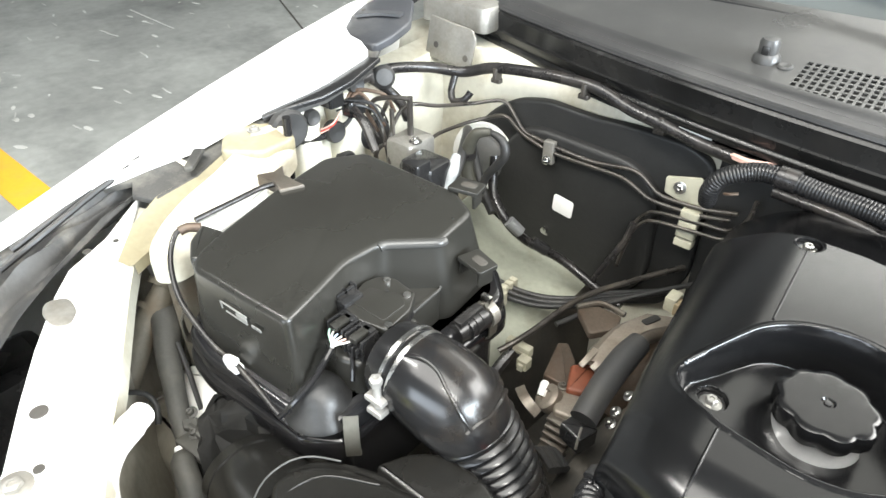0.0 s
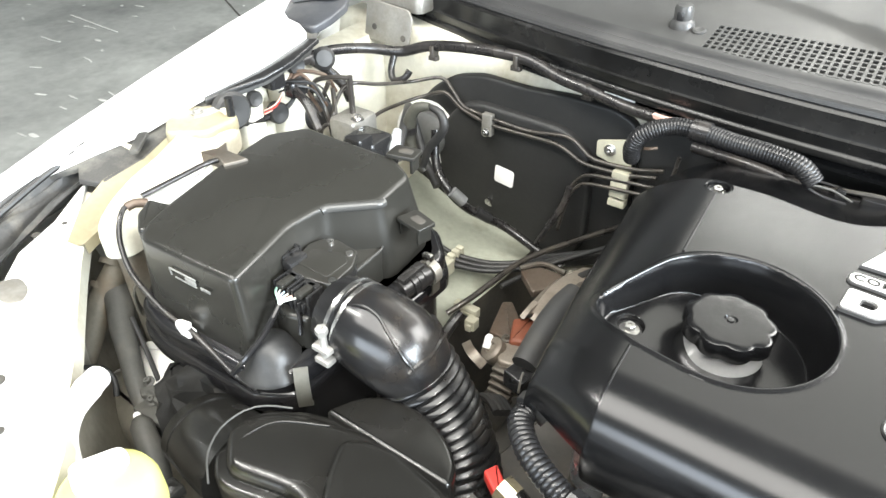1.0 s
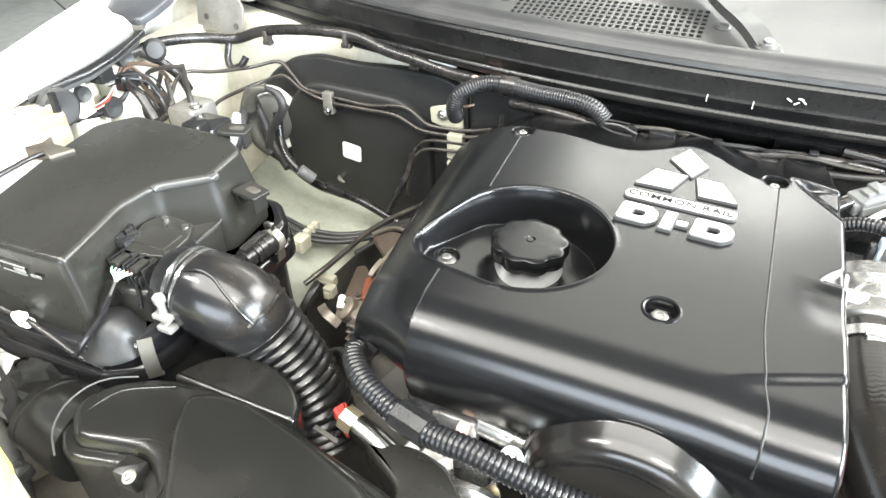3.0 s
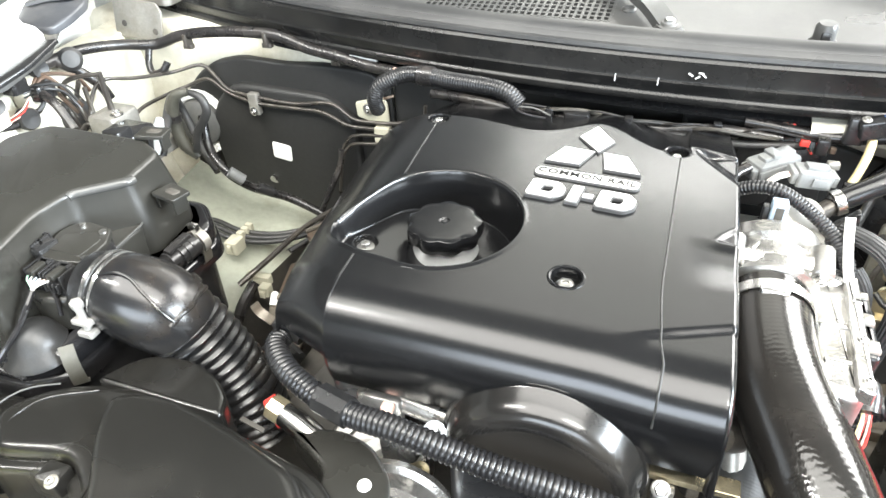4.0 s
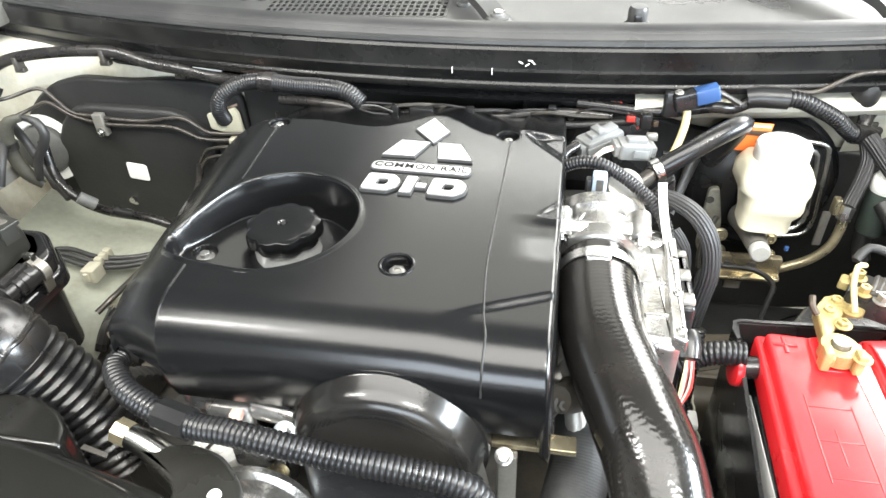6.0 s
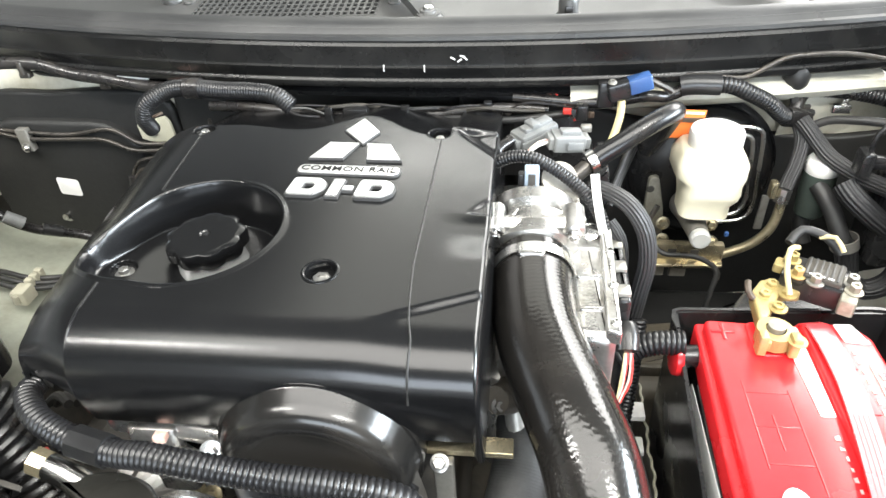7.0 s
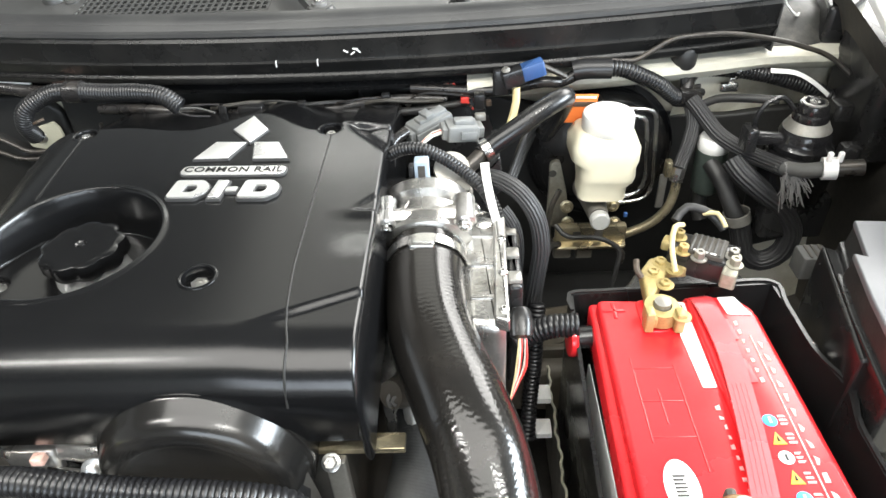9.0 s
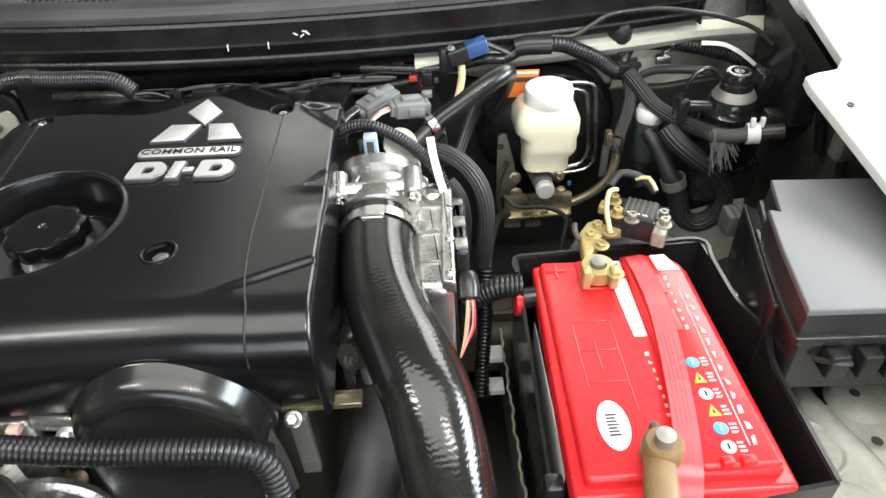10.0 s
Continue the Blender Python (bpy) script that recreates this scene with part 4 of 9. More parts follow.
# ---- engine cover ----
def seam_x(y):
    """The crease down the right-hand part of the cover."""
    return -0.135 - 0.058 * (y - 0.30)


def rear_edge(x):
    """Where the top of the cover breaks down to its rear apron."""
    return 0.700 - 0.014 * smoothstep(-0.12, -0.03, x) + 0.040 * math.exp(-((x - 0.045) / 0.042) ** 2) - 0.012 * smoothstep(0.08, 0.14, x) + 0.024 * smoothstep(0.143, 0.153, x)


def capsule(x, y):
    """Distance to the rim of the filler pocket: negative inside."""
    ax, ay, ra, bx, by, rb = -0.083, 0.482, 0.085, -0.150, 0.448, 0.042
    h = math.hypot(bx - ax, by - ay)
    ux, uy = (bx - ax) / h, (by - ay) / h
    al, ac = (x - ax) * ux + (y - ay) * uy, abs(-(x - ax) * uy + (y - ay) * ux)
    sb_ = (ra - rb) / h
    cb_ = math.sqrt(1 - sb_ * sb_)
    k = -sb_ * ac + cb_ * al
    if k < 0:
        return math.hypot(ac, al) - ra
    if k > cb_ * h:
        return math.hypot(ac, al - h) - rb
    return cb_ * ac + sb_ * al - ra


WELLS = ((-0.159, 0.690, 0.0135, 0.011), (0.060, 0.420, 0.0140, 0.026), (0.138, 0.683, 0.0135, 0.013))


def cover_dz(x, y):
    d = -0.05 * (x - 0.02) ** 2
    sx = seam_x(y)
    if x < sx:
        d -= 5.6 * (sx - x) ** 2
    re = rear_edge(x)
    if y > re:
        q = y - re
        d -= 0.29 * q * smoothstep(0, 0.03, q) + 0.010 * smoothstep(0, 0.012, q)
    # filler pocket
    c = capsule(x, y)
    if c < 0.006:
        floor_z = -0.053 + 0.016 * smoothstep(-0.09, -0.16, x)
        d += (floor_z - d) * smoothstep(0.001, -0.009, c)
        d += 0.0012 * math.exp(-((c - 0.002) / 0.003) ** 2)
    for wx, wy, wr, wd in WELLS:
        r = math.hypot(x - wx, y - wy)
        d -= wd * smoothstep(wr + 0.0018, wr - 0.0012, r)
        if wy > 0.6 and abs(x - wx) < 0.012 and y > wy:
            d -= 0.006 * smoothstep(0.012, 0.004, abs(x - wx)) * smoothstep(0.05, 0.0, y - wy)
    # well round the bolt in the pocket
    r = math.hypot(x + 0.161, y - 0.459)
    d -= 0.007 * smoothstep(0.0138, 0.0126, r)
    # right seam
    gx = 0.142 + 0.010 * smoothstep(0.45, 0.30, y)
    # scoops on the left-hand strip
    if x > gx:
        e = (x - gx) / 0.055
        # rounded triangular scoop at the rear corner, then a wedge-shaped groove and a shallow dish
        d -= 0.012 * smoothstep(-0.004, 0.042, y - 0.690 + 1.2 * (x - 0.151)) * smoothstep(0.004, -0.004, y - 0.694 - 0.2 * (x - 0.151)) * smoothstep(0.150, 0.172, x)
        d -= 0.0032 * smoothstep(0.179, 0.201, x) * smoothstep(0.5155, 0.5225, y) * smoothstep(0.005, -0.005, y - 0.524 - 1.1 * (x - 0.186))
        d -= 0.003 * smoothstep(0.2, 0.9, e) * smoothstep(0.519, 0.500, y) * smoothstep(0.44, 0.49, y)
    # step that widens towards the left front
    ln = 0.376 + 0.45 * (x - 0.149)
    if x > 0.09:
        d -= 0.004 * smoothstep(0.095, 0.165, x) * smoothstep(ln + 0.006, ln - 0.006, y)
    return d


def cover_mesh():
    xs = sorted(set(np.round(np.r_[np.arange(-0.262, 0.2001, 0.0028), np.arange(0.138, 0.1995, 0.0014), np.arange(0.186, 0.204, 0.0015), np.arange(-0.200, 0.006, 0.0010), np.arange(0.038, 0.081, 0.0011), np.arange(0.118, 0.134, 0.0011)], 5)))
    xs = [x for i, x in enumerate(xs) if i == 0 or x - xs[i - 1] > 0.0004]
    prof = [(0.322, 0.972), (0.318, 0.985), (0.315, 1.000), (0.3135, 1.015), (0.3135, 1.028), (0.315, 1.038), (0.318, 1.046), (0.3225, 1.0535), (0.329, 1.0600), (0.337, 1.0648), (0.347, 1.0682), (0.358, 1.0702)]
    prof += [(y, 1.0708 + 0.012 * (y - 0.37) * smoothstep(0.37, 0.6, y)) for y in sorted(set(np.round(np.r_[np.arange(0.366, 0.862, 0.0028), np.arange(0.388, 0.575, 0.0010), np.arange(0.615, 0.712, 0.0012), np.arange(0.366, 0.41, 0.0014)], 4)))]
    bm = bmesh.new()
    rows = []
    for k, (y, z) in enumerate(prof):
        row = []
        for x in xs:
            sx_ = seam_x(y)
            if x < sx_:
                x = sx_ + (x - sx_) * (-0.203 - 0.125 * (y - 0.335) - sx_) / (-0.262 - sx_)
            left = sx_ - x
            w = smoothstep(0.0, 0.045, k / 12 * 0.045)
            dz = cover_dz(x, max(y, 0.33)) * (1 if k > 8 else 0.35 + 0.65 * k / 8)
            yy = y + (0.45 * max(0, left) * (1 - smoothstep(0.34, 0.5, y)) if left > 0 else 0)
            zz = z + dz + (0.35 * max(0, left) * (1 - k / 9) if k < 9 else 0)
            row.append(bm.verts.new((x, yy, max(zz, 1.008 - 0.05 * left + 0.0004 * k) if left > 0.004 and k < 8 else zz)))
        rows.append(row)
    # left-hand side wall turned down
    for row, (y, z) in zip(rows, prof):
        last = row[-1].co.copy()
        for dx, dz in ((0.0022, -0.0012), (0.004, -0.0035), (0.005, -0.007), (0.0065, -0.03), (0.010, -0.10)):
            low = max(last.z + dz, min(0.955, last.z - 0.002))
            row.append(bm.verts.new((last.x + dx * min(1.0, max(0.05, (last.z - 0.965) / 0.08)), last.y, low)))
        first = row[0].co.copy()
        for dx, dz in ((-0.003, -0.003), (-0.005, -0.008), (-0.007, -0.02)):
            row.insert(0, bm.verts.new((first.x + dx, first.y, first.z + dz)))
    for a, b in zip(rows, rows[1:]):
        for i in range(len(a) - 1):
            bm.faces.new((a[i], a[i + 1], b[i + 1], b[i]))
    bmesh.ops.recalc_face_normals(bm, faces=bm.faces)
    if sum(f.normal.z for f in bm.faces) < 0:
        bmesh.ops.reverse_faces(bm, faces=bm.faces)
    return bm


cover = thing("engine_cover", (0, 0.55, 0.96), "satin black moulded plastic engine cover with a filler pocket", "engine cover")
part("shell", cover_mesh(), M_COVER, cover, sharp=60)


def cover_z(x, y):
    return 1.0708 + 0.012 * (y - 0.37) * smoothstep(0.37, 0.6, y) + cover_dz(x, y)


for ya, yb in ((0.80, 0.712), (0.672, 0.548), (0.396, 0.36)):
    bead = [(seam_x(y), y, cover_z(seam_x(y), y) + 0.0002) for y in np.linspace(ya, yb, 8)]
    if yb < 0.4:
        bead += [(seam_x(0.345) , 0.345, 1.0665), (seam_x(0.333), 0.333, 1.0605), (seam_x(0.324), 0.3235, 1.0515), (seam_x(0.318), 0.3165, 1.037), (seam_x(0.318), 0.3135, 1.02)]
    part("seam_bead", tube(bead, 0.0013, 8, 0.005), M_COVER, cover)
def joint_x(y):
    return 0.142 + 0.010 * smoothstep(0.45, 0.30, y)


gap_ = [(joint_x(y), y, cover_z(joint_x(y), y)) for y in np.linspace(0.672, 0.366, 60)]
gap_ += [(0.152, 0.347, cover_z(0.152, 0.347) - 0.0025), (0.152, 0.337, cover_z(0.152, 0.337) - 0.006), (0.152, 0.329, cover_z(0.152, 0.333) - 0.0105), (0.152, 0.3225, cover_z(0.152, 0.333) - 0.0165), (0.152, 0.318, cover_z(0.152, 0.333) - 0.024), (0.152, 0.3135, cover_z(0.152, 0.333) - 0.041)]
part("joint_gap", tube([(x, y, z - 0.0004) for x, y, z in gap_], 0.0011, 6, 0.006), M_PAD, cover, "dark joint line")
for bx, by, bz in ((-0.159, 0.690, 1.0640), (-0.161, 0.459, 1.0275), (0.060, 0.421, 1.0575), (0.138, 0.683, 1.0605)):
    bolt_ = part("bolt", hexbolt((bx, by, bz), (0, 0, 1), 0.0082 if abs(bx - 0.060) < 0.001 else 0.0055, 0.0065, 0.0098), M_BOLT, cover, "dull steel cover bolt")
    wr_ = 0.0140 if abs(bx - 0.060) < 0.001 else 0.0125
    rz_ = {0.690: 1.0715, 0.459: 1.0345, 0.421: 1.0712, 0.683: 1.0725}[by]
    if by != 0.459:
        part("well_rim", lathe([(wr_ + 0.0042, -0.0022), (wr_ + 0.0034, 0.0002), (wr_ + 0.0018, 0.0007), (wr_ + 0.0002, 0.0), (wr_ - 0.0006, -0.003), (wr_ - 0.0012, -0.022)], (bx, by, rz_), (0, 0, 1), 36, caps=False), M_COVER, cover)
    part("bush", lathe([(0.0125, -0.004), (0.0125, 0.001), (0.0098, 0.0015), (0.0098, -0.004)], (bx, by, bz), (0, 0, 1), 24), M_PLASTIC, bolt_)
# badge: three plain lozenges, a pill with letters, and large letters
BZ = 1.0745


def lozenge(poly):
    z = BZ - 0.003
    base_ = part("badge_base", slab(poly, z, BZ + 0.0022, 0.0006), M_BADGEEDGE, cover, "dark badge edge")
    part("badge_face", slab(offset(poly, 0.0012), BZ + 0.0018, BZ + 0.0030, 0.0006), M_SILVER, base_, "brushed silver badge face")


lozenge([(0.052, 0.647), (0.067, 0.679), (0.041, 0.716), (0.023, 0.681)])
lozenge([(-0.004, 0.614), (0.036, 0.614), (0.049, 0.650), (0.012, 0.653)])
lozenge([(0.063, 0.611), (0.104, 0.610), (0.086, 0.648), (0.056, 0.650)])
pill = [(-0.011, 0.583), (0.105, 0.578), (0.107, 0.597), (-0.009, 0.602)]
pill_ = part("badge_base", slab(pill, BZ - 0.004, BZ + 0.001, 0.0006, corner=0.0095), M_BADGEEDGE, cover, "dark badge edge")
part("badge_plate", slab(offset(pill, 0.0014), BZ + 0.0006, BZ + 0.0022, 0.0005, corner=0.0085), M_SILVER, pill_, "silver pill-shaped plate")
lettering("COMMON RAIL", (0.048, 0.590, BZ + 0.0023), 0.0135, M_PAD, cover, "badge_letters", "dark letters reading COMMON RAIL", turn=-0.045, depth=0.0005, wide=1.08, bold=0.0002, space=1.08)


def letter_ring(outer, inner, z0, z1):
    """A letter with a hole: outer and inner outlines with the same count of corners."""
    o, n = rounded(outer, 0.004, 4), rounded(inner, 0.0025, 4)
    return loft([[(x, y, z0) for x, y in o], [(x, y, z1) for x, y in o], [(x, y, z1) for x, y in n], [(x, y, z0) for x, y in n]], caps=False)


def slanted(poly, x0, y0):
    return [(x0 + x + 0.10 * y, y0 + y - 0.045 * x) for x, y in poly]


for grow, z0, z1, m_, lab in ((0.0016, BZ - 0.004, BZ + 0.0012, M_BADGEEDGE, "dark letter edge"), (0.0, BZ - 0.002, BZ + 0.0030, M_SILVER, "silver letter")):
    for lx, ly in ((-0.0085, 0.5400), (0.0650, 0.5365)):
        o_ = [(0, 0), (0.029, 0), (0.038, 0.009), (0.038, 0.022), (0.029, 0.031), (0, 0.031)]
        n_ = [(0.0125, 0.0085), (0.0235, 0.0085), (0.0265, 0.0125), (0.0265, 0.0185), (0.0235, 0.0225), (0.0125, 0.0225)]
        part("letter_d", letter_ring(offset(slanted(o_, lx, ly), -grow), offset(slanted(n_, lx, ly), grow), z0, z1), m_, cover, lab)
    part("letter_i", slab(offset(slanted([(0.0, 0), (0.0115, 0), (0.0115, 0.031), (0.0, 0.031)], 0.0350, 0.5380), -grow), z0, z1, 0.0006), m_, cover, lab)
    part("letter_dash", slab(offset(slanted([(0.0, 0), (0.0105, 0), (0.0105, 0.0065), (0.0, 0.0065)], 0.0505, 0.5495), -grow), z0, z1, 0.0006), m_, cover, lab)

cap = thing("oil_filler_cap", (-0.083, 0.495, 1.02), "black ribbed plastic oil filler cap in the cover's pocket", "filler cap")
part("neck", lathe([(0.037, 0.985), (0.037, 1.018), (0.0355, 1.022), (0.0345, 1.030), (0.0345, 1.042)], (-0.083, 0.495, 0.0), (0, 0, 1), 40), mat("glossy_grey_skirt", (0.58, 0.58, 0.58), 0.16, metal=0.5, var=0.1, vscale=20), cap, "glossy light grey filler neck")
part("grip", lathe([(0.030, 1.037), (0.0385, 1.0375), (0.0398, 1.040), (0.0396, 1.050), (0.0382, 1.0535), (0.0355, 1.0550), (0.032, 1.0552), (0.015, 1.0552), (0.006, 1.0552), (0.0045, 1.0535), (0, 1.0535)], (-0.083, 0.495, 0.0), (0, 0, 1), 80, lobes=9, lobe_depth=0.11, lobe_from=0.0354), M_COVER, cap)
part("centre_pin", lathe([(0.0035, 1.053), (0.003, 1.0548), (0, 1.0550)], (-0.083, 0.495, 0), (0, 0, 1), 16), M_PLASTIC, cap)

# ---- engine below and round the cover ----
engine = thing("engine", (0, 0.55, 0.5), "diesel engine with grimy castings under a black cover", "engine")
part("block", box((-0.17, 0.36, 0.52), (0.17, 0.90, 0.93), 0.03), M_DARK, engine, "grimy dark castings")
part("rocker_cover", box((-0.16, 0.34, 0.93), (0.16, 0.84, 0.985), 0.02), M_ALU, engine, "aluminium rocker cover")
# upper timing cover: a round black barrel at the front
bm = lathe([(0.092, -0.06), (0.0922, -0.002), (0.0912, 0.0005), (0.0885, 0.001), (0.0875, 0.0025), (0.0845, 0.014), (0.0805, 0.022), (0.0755, 0.0262), (0.069, 0.0272), (0.060, 0.0268), (0.058, 0.0256), (0, 0.0250)], (0.068, 0.316, 0.950), (0, -1, 0.0), 72)
part("timing_cover", bm, mat("glossy_timing_cover", (0.012, 0.0115, 0.011), 0.2, var=0.2, vscale=8, bump=0.05, bscale=90, dirt=(0.06, 0.052, 0.042), dirt_amt=0.25, dirt_scale=12), engine, "glossy black round timing cover")
bm = box((-0.012, 0.285, 0.72), (0.156, 0.33, 0.95), 0.02)
part("timing_cover_lower", bm, M_PLASTIC, engine, "black lower timing cover")
# bright parts showing under the front edge
part("water_outlet", tube([(-0.10, 0.345, 0.945), (-0.05, 0.338, 0.945), (-0.02, 0.334, 0.943)], 0.013, 14), M_ALU, engine, "cast aluminium water outlet")
part("outlet_bolt", hexbolt((-0.031, 0.313, 0.948), (0.1, -0.9, 0.5), 0.0065, 0.006, 0.011), M_STEEL, engine)
bm = box((-0.12, 0.325, 0.93), (-0.07, 0.345, 0.956), 0.006)
part("sensor_boss", bm, M_ALU, engine)
bm = slab([(-0.09, 0.33), (-0.045, 0.325), (-0.05, 0.30), (-0.085, 0.30)], 0.905, 0.935, 0.006, corner=0.006)
part("cast_lug", bm, M_ALU, engine)
part("red_plug", box((-0.088, 0.316, 0.950), (-0.076, 0.326, 0.957), 0.002), M_PINKW, engine, "faded pink plug")
for k, (x, y, z) in enumerate(((-0.072, 0.262, 0.89), (-0.052, 0.268, 0.885))):
    part("flange_bolt", hexbolt((x, y, z), (0, -0.7, 0.7), 0.006, 0.006, 0.01), M_ZINC, engine)
# right side of the engine in the gap
part("exhaust_shield", tube([(-0.27, 0.86, 0.77), (-0.285, 0.76, 0.785), (-0.30, 0.68, 0.79), (-0.315, 0.60, 0.77)], [0.03, 0.04, 0.042, 0.03], 14, 0.015), M_EXH, engine, "rust-brown heat shield")
part("rust_patch", slab([(-0.356, 0.592), (-0.334, 0.612), (-0.318, 0.592), (-0.314, 0.560), (-0.338, 0.550)], 0.818, 0.842, 0.005, corner=0.005), mat("rust_red_metal", (0.17, 0.048, 0.022), 0.6, var=0.3, vscale=30, bump=0.4, bscale=150, dirt=(0.09, 0.035, 0.02), dirt_amt=0.4, dirt_scale=25), engine, "rust-red casting")
M_TURBOHOSE = mat("dull_grey_rubber", (0.034, 0.034, 0.034), 0.62, var=0.15, vscale=14, bump=0.15, bscale=260, dirt=(0.07, 0.062, 0.05), dirt_amt=0.3, dirt_scale=20)
part("turbo_hose", tube([(-0.289, 0.634, 0.890), (-0.292, 0.604, 0.886), (-0.293, 0.570, 0.880), (-0.292, 0.536, 0.872), (-0.290, 0.505, 0.862)], [0.0150, 0.0172, 0.0172, 0.0165, 0.0165], 22, 0.008), M_TURBOHOSE, engine, "dull grey-black rubber hose")
part("hose_pipe", tube([(-0.250, 0.730, 0.878), (-0.268, 0.696, 0.880), (-0.286, 0.655, 0.886), (-0.290, 0.632, 0.889)], 0.0085, 14), M_SHIELD, engine, "dull steel pipe")
part("hose_bracket", slab([(-0.312, 0.492), (-0.280, 0.484), (-0.272, 0.512), (-0.305, 0.520)], 0.828, 0.852, 0.003, corner=0.003), M_PLASTIC, engine, "black bracket")
part("bracket_edge", tube([(-0.288, 0.500, 0.854), (-0.284, 0.486, 0.852), (-0.282, 0.480, 0.840)], 0.0016, 8), M_GREYMET, engine, "bright worn edge")
# stamped shield over the turbo: a bent plate with a lip, a slot and a torn front end
M_SHIELDLT = mat("pale_heat_stained_steel", (0.20, 0.175, 0.145), 0.45, metal=0.35, var=0.35, vscale=22, bump=0.4, bscale=150, dirt=(0.10, 0.065, 0.04), dirt_amt=0.55, dirt_scale=20)
sh_ = [[(-0.345, 0.592, 0.846), (-0.330, 0.590, 0.866), (-0.316, 0.594, 0.868)], [(-0.347, 0.622, 0.850), (-0.331, 0.620, 0.871), (-0.314, 0.622, 0.872)],
       [(-0.346, 0.650, 0.852), (-0.331, 0.652, 0.872), (-0.311, 0.650, 0.873)], [(-0.341, 0.688, 0.852), (-0.326, 0.684, 0.871), (-0.300, 0.672, 0.872)],
       [(-0.328, 0.722, 0.850), (-0.314, 0.716, 0.869), (-0.290, 0.692, 0.871)], [(-0.296, 0.745, 0.846), (-0.284, 0.734, 0.867), (-0.274, 0.714, 0.869)], [(-0.262, 0.752, 0.842), (-0.262, 0.742, 0.862), (-0.262, 0.728, 0.866)]]
part("turbo_shield", loft([r_ + [(x, y, z - 0.003) for x, y, z in reversed(r_)] for r_ in sh_]), M_SHIELDLT, engine, "heat-stained stamped steel shield", sharp=25)
part("shield_slot", slab([(-0.014, -0.0055), (0.014, -0.0055), (0.014, 0.0055), (-0.014, 0.0055)], -0.002, 0.0012, 0.0004, corner=0.003, m=pose(-0.3035, 0.705, 0.8705, -3, 3, 70)), M_PAD, engine, "dark slot")
for q_ in ((-0.333, 0.600), (-0.319, 0.604)):
    part("shield_tongue", strip([(q_[0], q_[1] + 0.010, 0.869), (q_[0], q_[1] - 0.010, 0.869), (q_[0] - 0.003, q_[1] - 0.022, 0.862)], 0.008, 0.002, side=(0, 0, 1)), M_SHIELDLT, engine)
# pale casting with cooling ribs, its flange, arm and sensor
part("turbo_casting", slab([(-0.352, 0.548), (-0.318, 0.570), (-0.303, 0.524), (-0.334, 0.516)], 0.775, 0.834, 0.004, corner=0.006), M_SHIELDLT, engine, "pale grimy casting")
for k in range(5):
    part("casting_rib", box((-0.338, 0.508 - 0.0035 * k, 0.822 - 0.010 * k), (-0.304, 0.522 - 0.0035 * k, 0.826 - 0.010 * k), 0.001), M_SHIELD, engine)
part("casting_flange", lathe([(0.017, -0.012), (0.018, -0.008), (0.018, 0.006), (0.014, 0.009), (0.008, 0.009), (0.007, 0.005), (0, 0.005)], (-0.352, 0.536, 0.826), (-0.5, -0.4, 0.75), 24), M_SHIELDLT, engine)
part("casting_arm", strip([(-0.392, 0.530, 0.822), (-0.378, 0.517, 0.828), (-0.366, 0.512, 0.826), (-0.354, 0.514, 0.815)], 0.013, 0.005, side=(0, -0.4, 0.9)), M_SHIELDLT, engine)
part("casting_bolt", hexbolt((-0.345, 0.556, 0.836), (0, 0, 1), 0.0045, 0.005, 0.007), M_SHIELD, engine)
part("sensor", lathe([(0.0058, -0.012), (0.0062, 0.004), (0.004, 0.008), (0, 0.008)], (-0.365, 0.543, 0.832), (-0.2, 0.8, 0.5), 14), M_WHITEP, engine, "white plastic sensor tip")
part("heat_sheet", slab([(-0.392, 0.588), (-0.410, 0.655), (-0.398, 0.664), (-0.370, 0.638), (-0.354, 0.590)], 0.770, 0.800, 0.003, corner=0.004), M_EXH, engine, "brown stained sheet")
part("side_bracket", slab([(-0.428, 0.738), (-0.405, 0.764), (-0.366, 0.766), (-0.358, 0.735), (-0.384, 0.700)], 0.788, 0.800, 0.003, corner=0.006), M_EXH, engine, "brown stained bracket")
part("bracket_lip", tube([(-0.428, 0.738, 0.802), (-0.403, 0.766, 0.804), (-0.362, 0.766, 0.804)], 0.0045, 8), M_SHIELD, engine)
for k in range(4):
    part("breather_hose", tube([(-0.285, 0.435 + 0.012 * k, 0.845 - 0.012 * k), (-0.312, 0.452 + 0.012 * k, 0.838 - 0.012 * k), (-0.338, 0.455 + 0.012 * k, 0.815 - 0.012 * k)], 0.0055, 8), M_RUB, engine)
for qx, qy, qz in ((-0.262, 0.560, 0.875), (-0.265, 0.535, 0.868), (-0.262, 0.520, 0.862)):
    part("engine_bolt", hexbolt((qx, qy, qz), (-0.5, -0.3, 0.8), 0.0042, 0.005, 0.007), M_STEEL, engine)
part("block_side", box((-0.30, 0.36, 0.52), (-0.165, 0.86, 0.79), 0.02), M_DARK, engine)
for bx_, by_ in ((-0.068, 0.318), (-0.05, 0.314)):
    part("flange_bolt", hexbolt((bx_, by_, 0.876), (0, -0.7, 0.7), 0.006, 0.006, 0.01), M_ZINC, engine)
part("pump_housing", lathe([(0.056, -0.03), (0.056, 0.010), (0.053, 0.014), (0.040, 0.014), (0.038, 0.008), (0, 0.008)], (-0.10, 0.318, 0.862), (0.1, -0.6, 0.8), 40), M_ALU, engine, "bright cast pump housing")
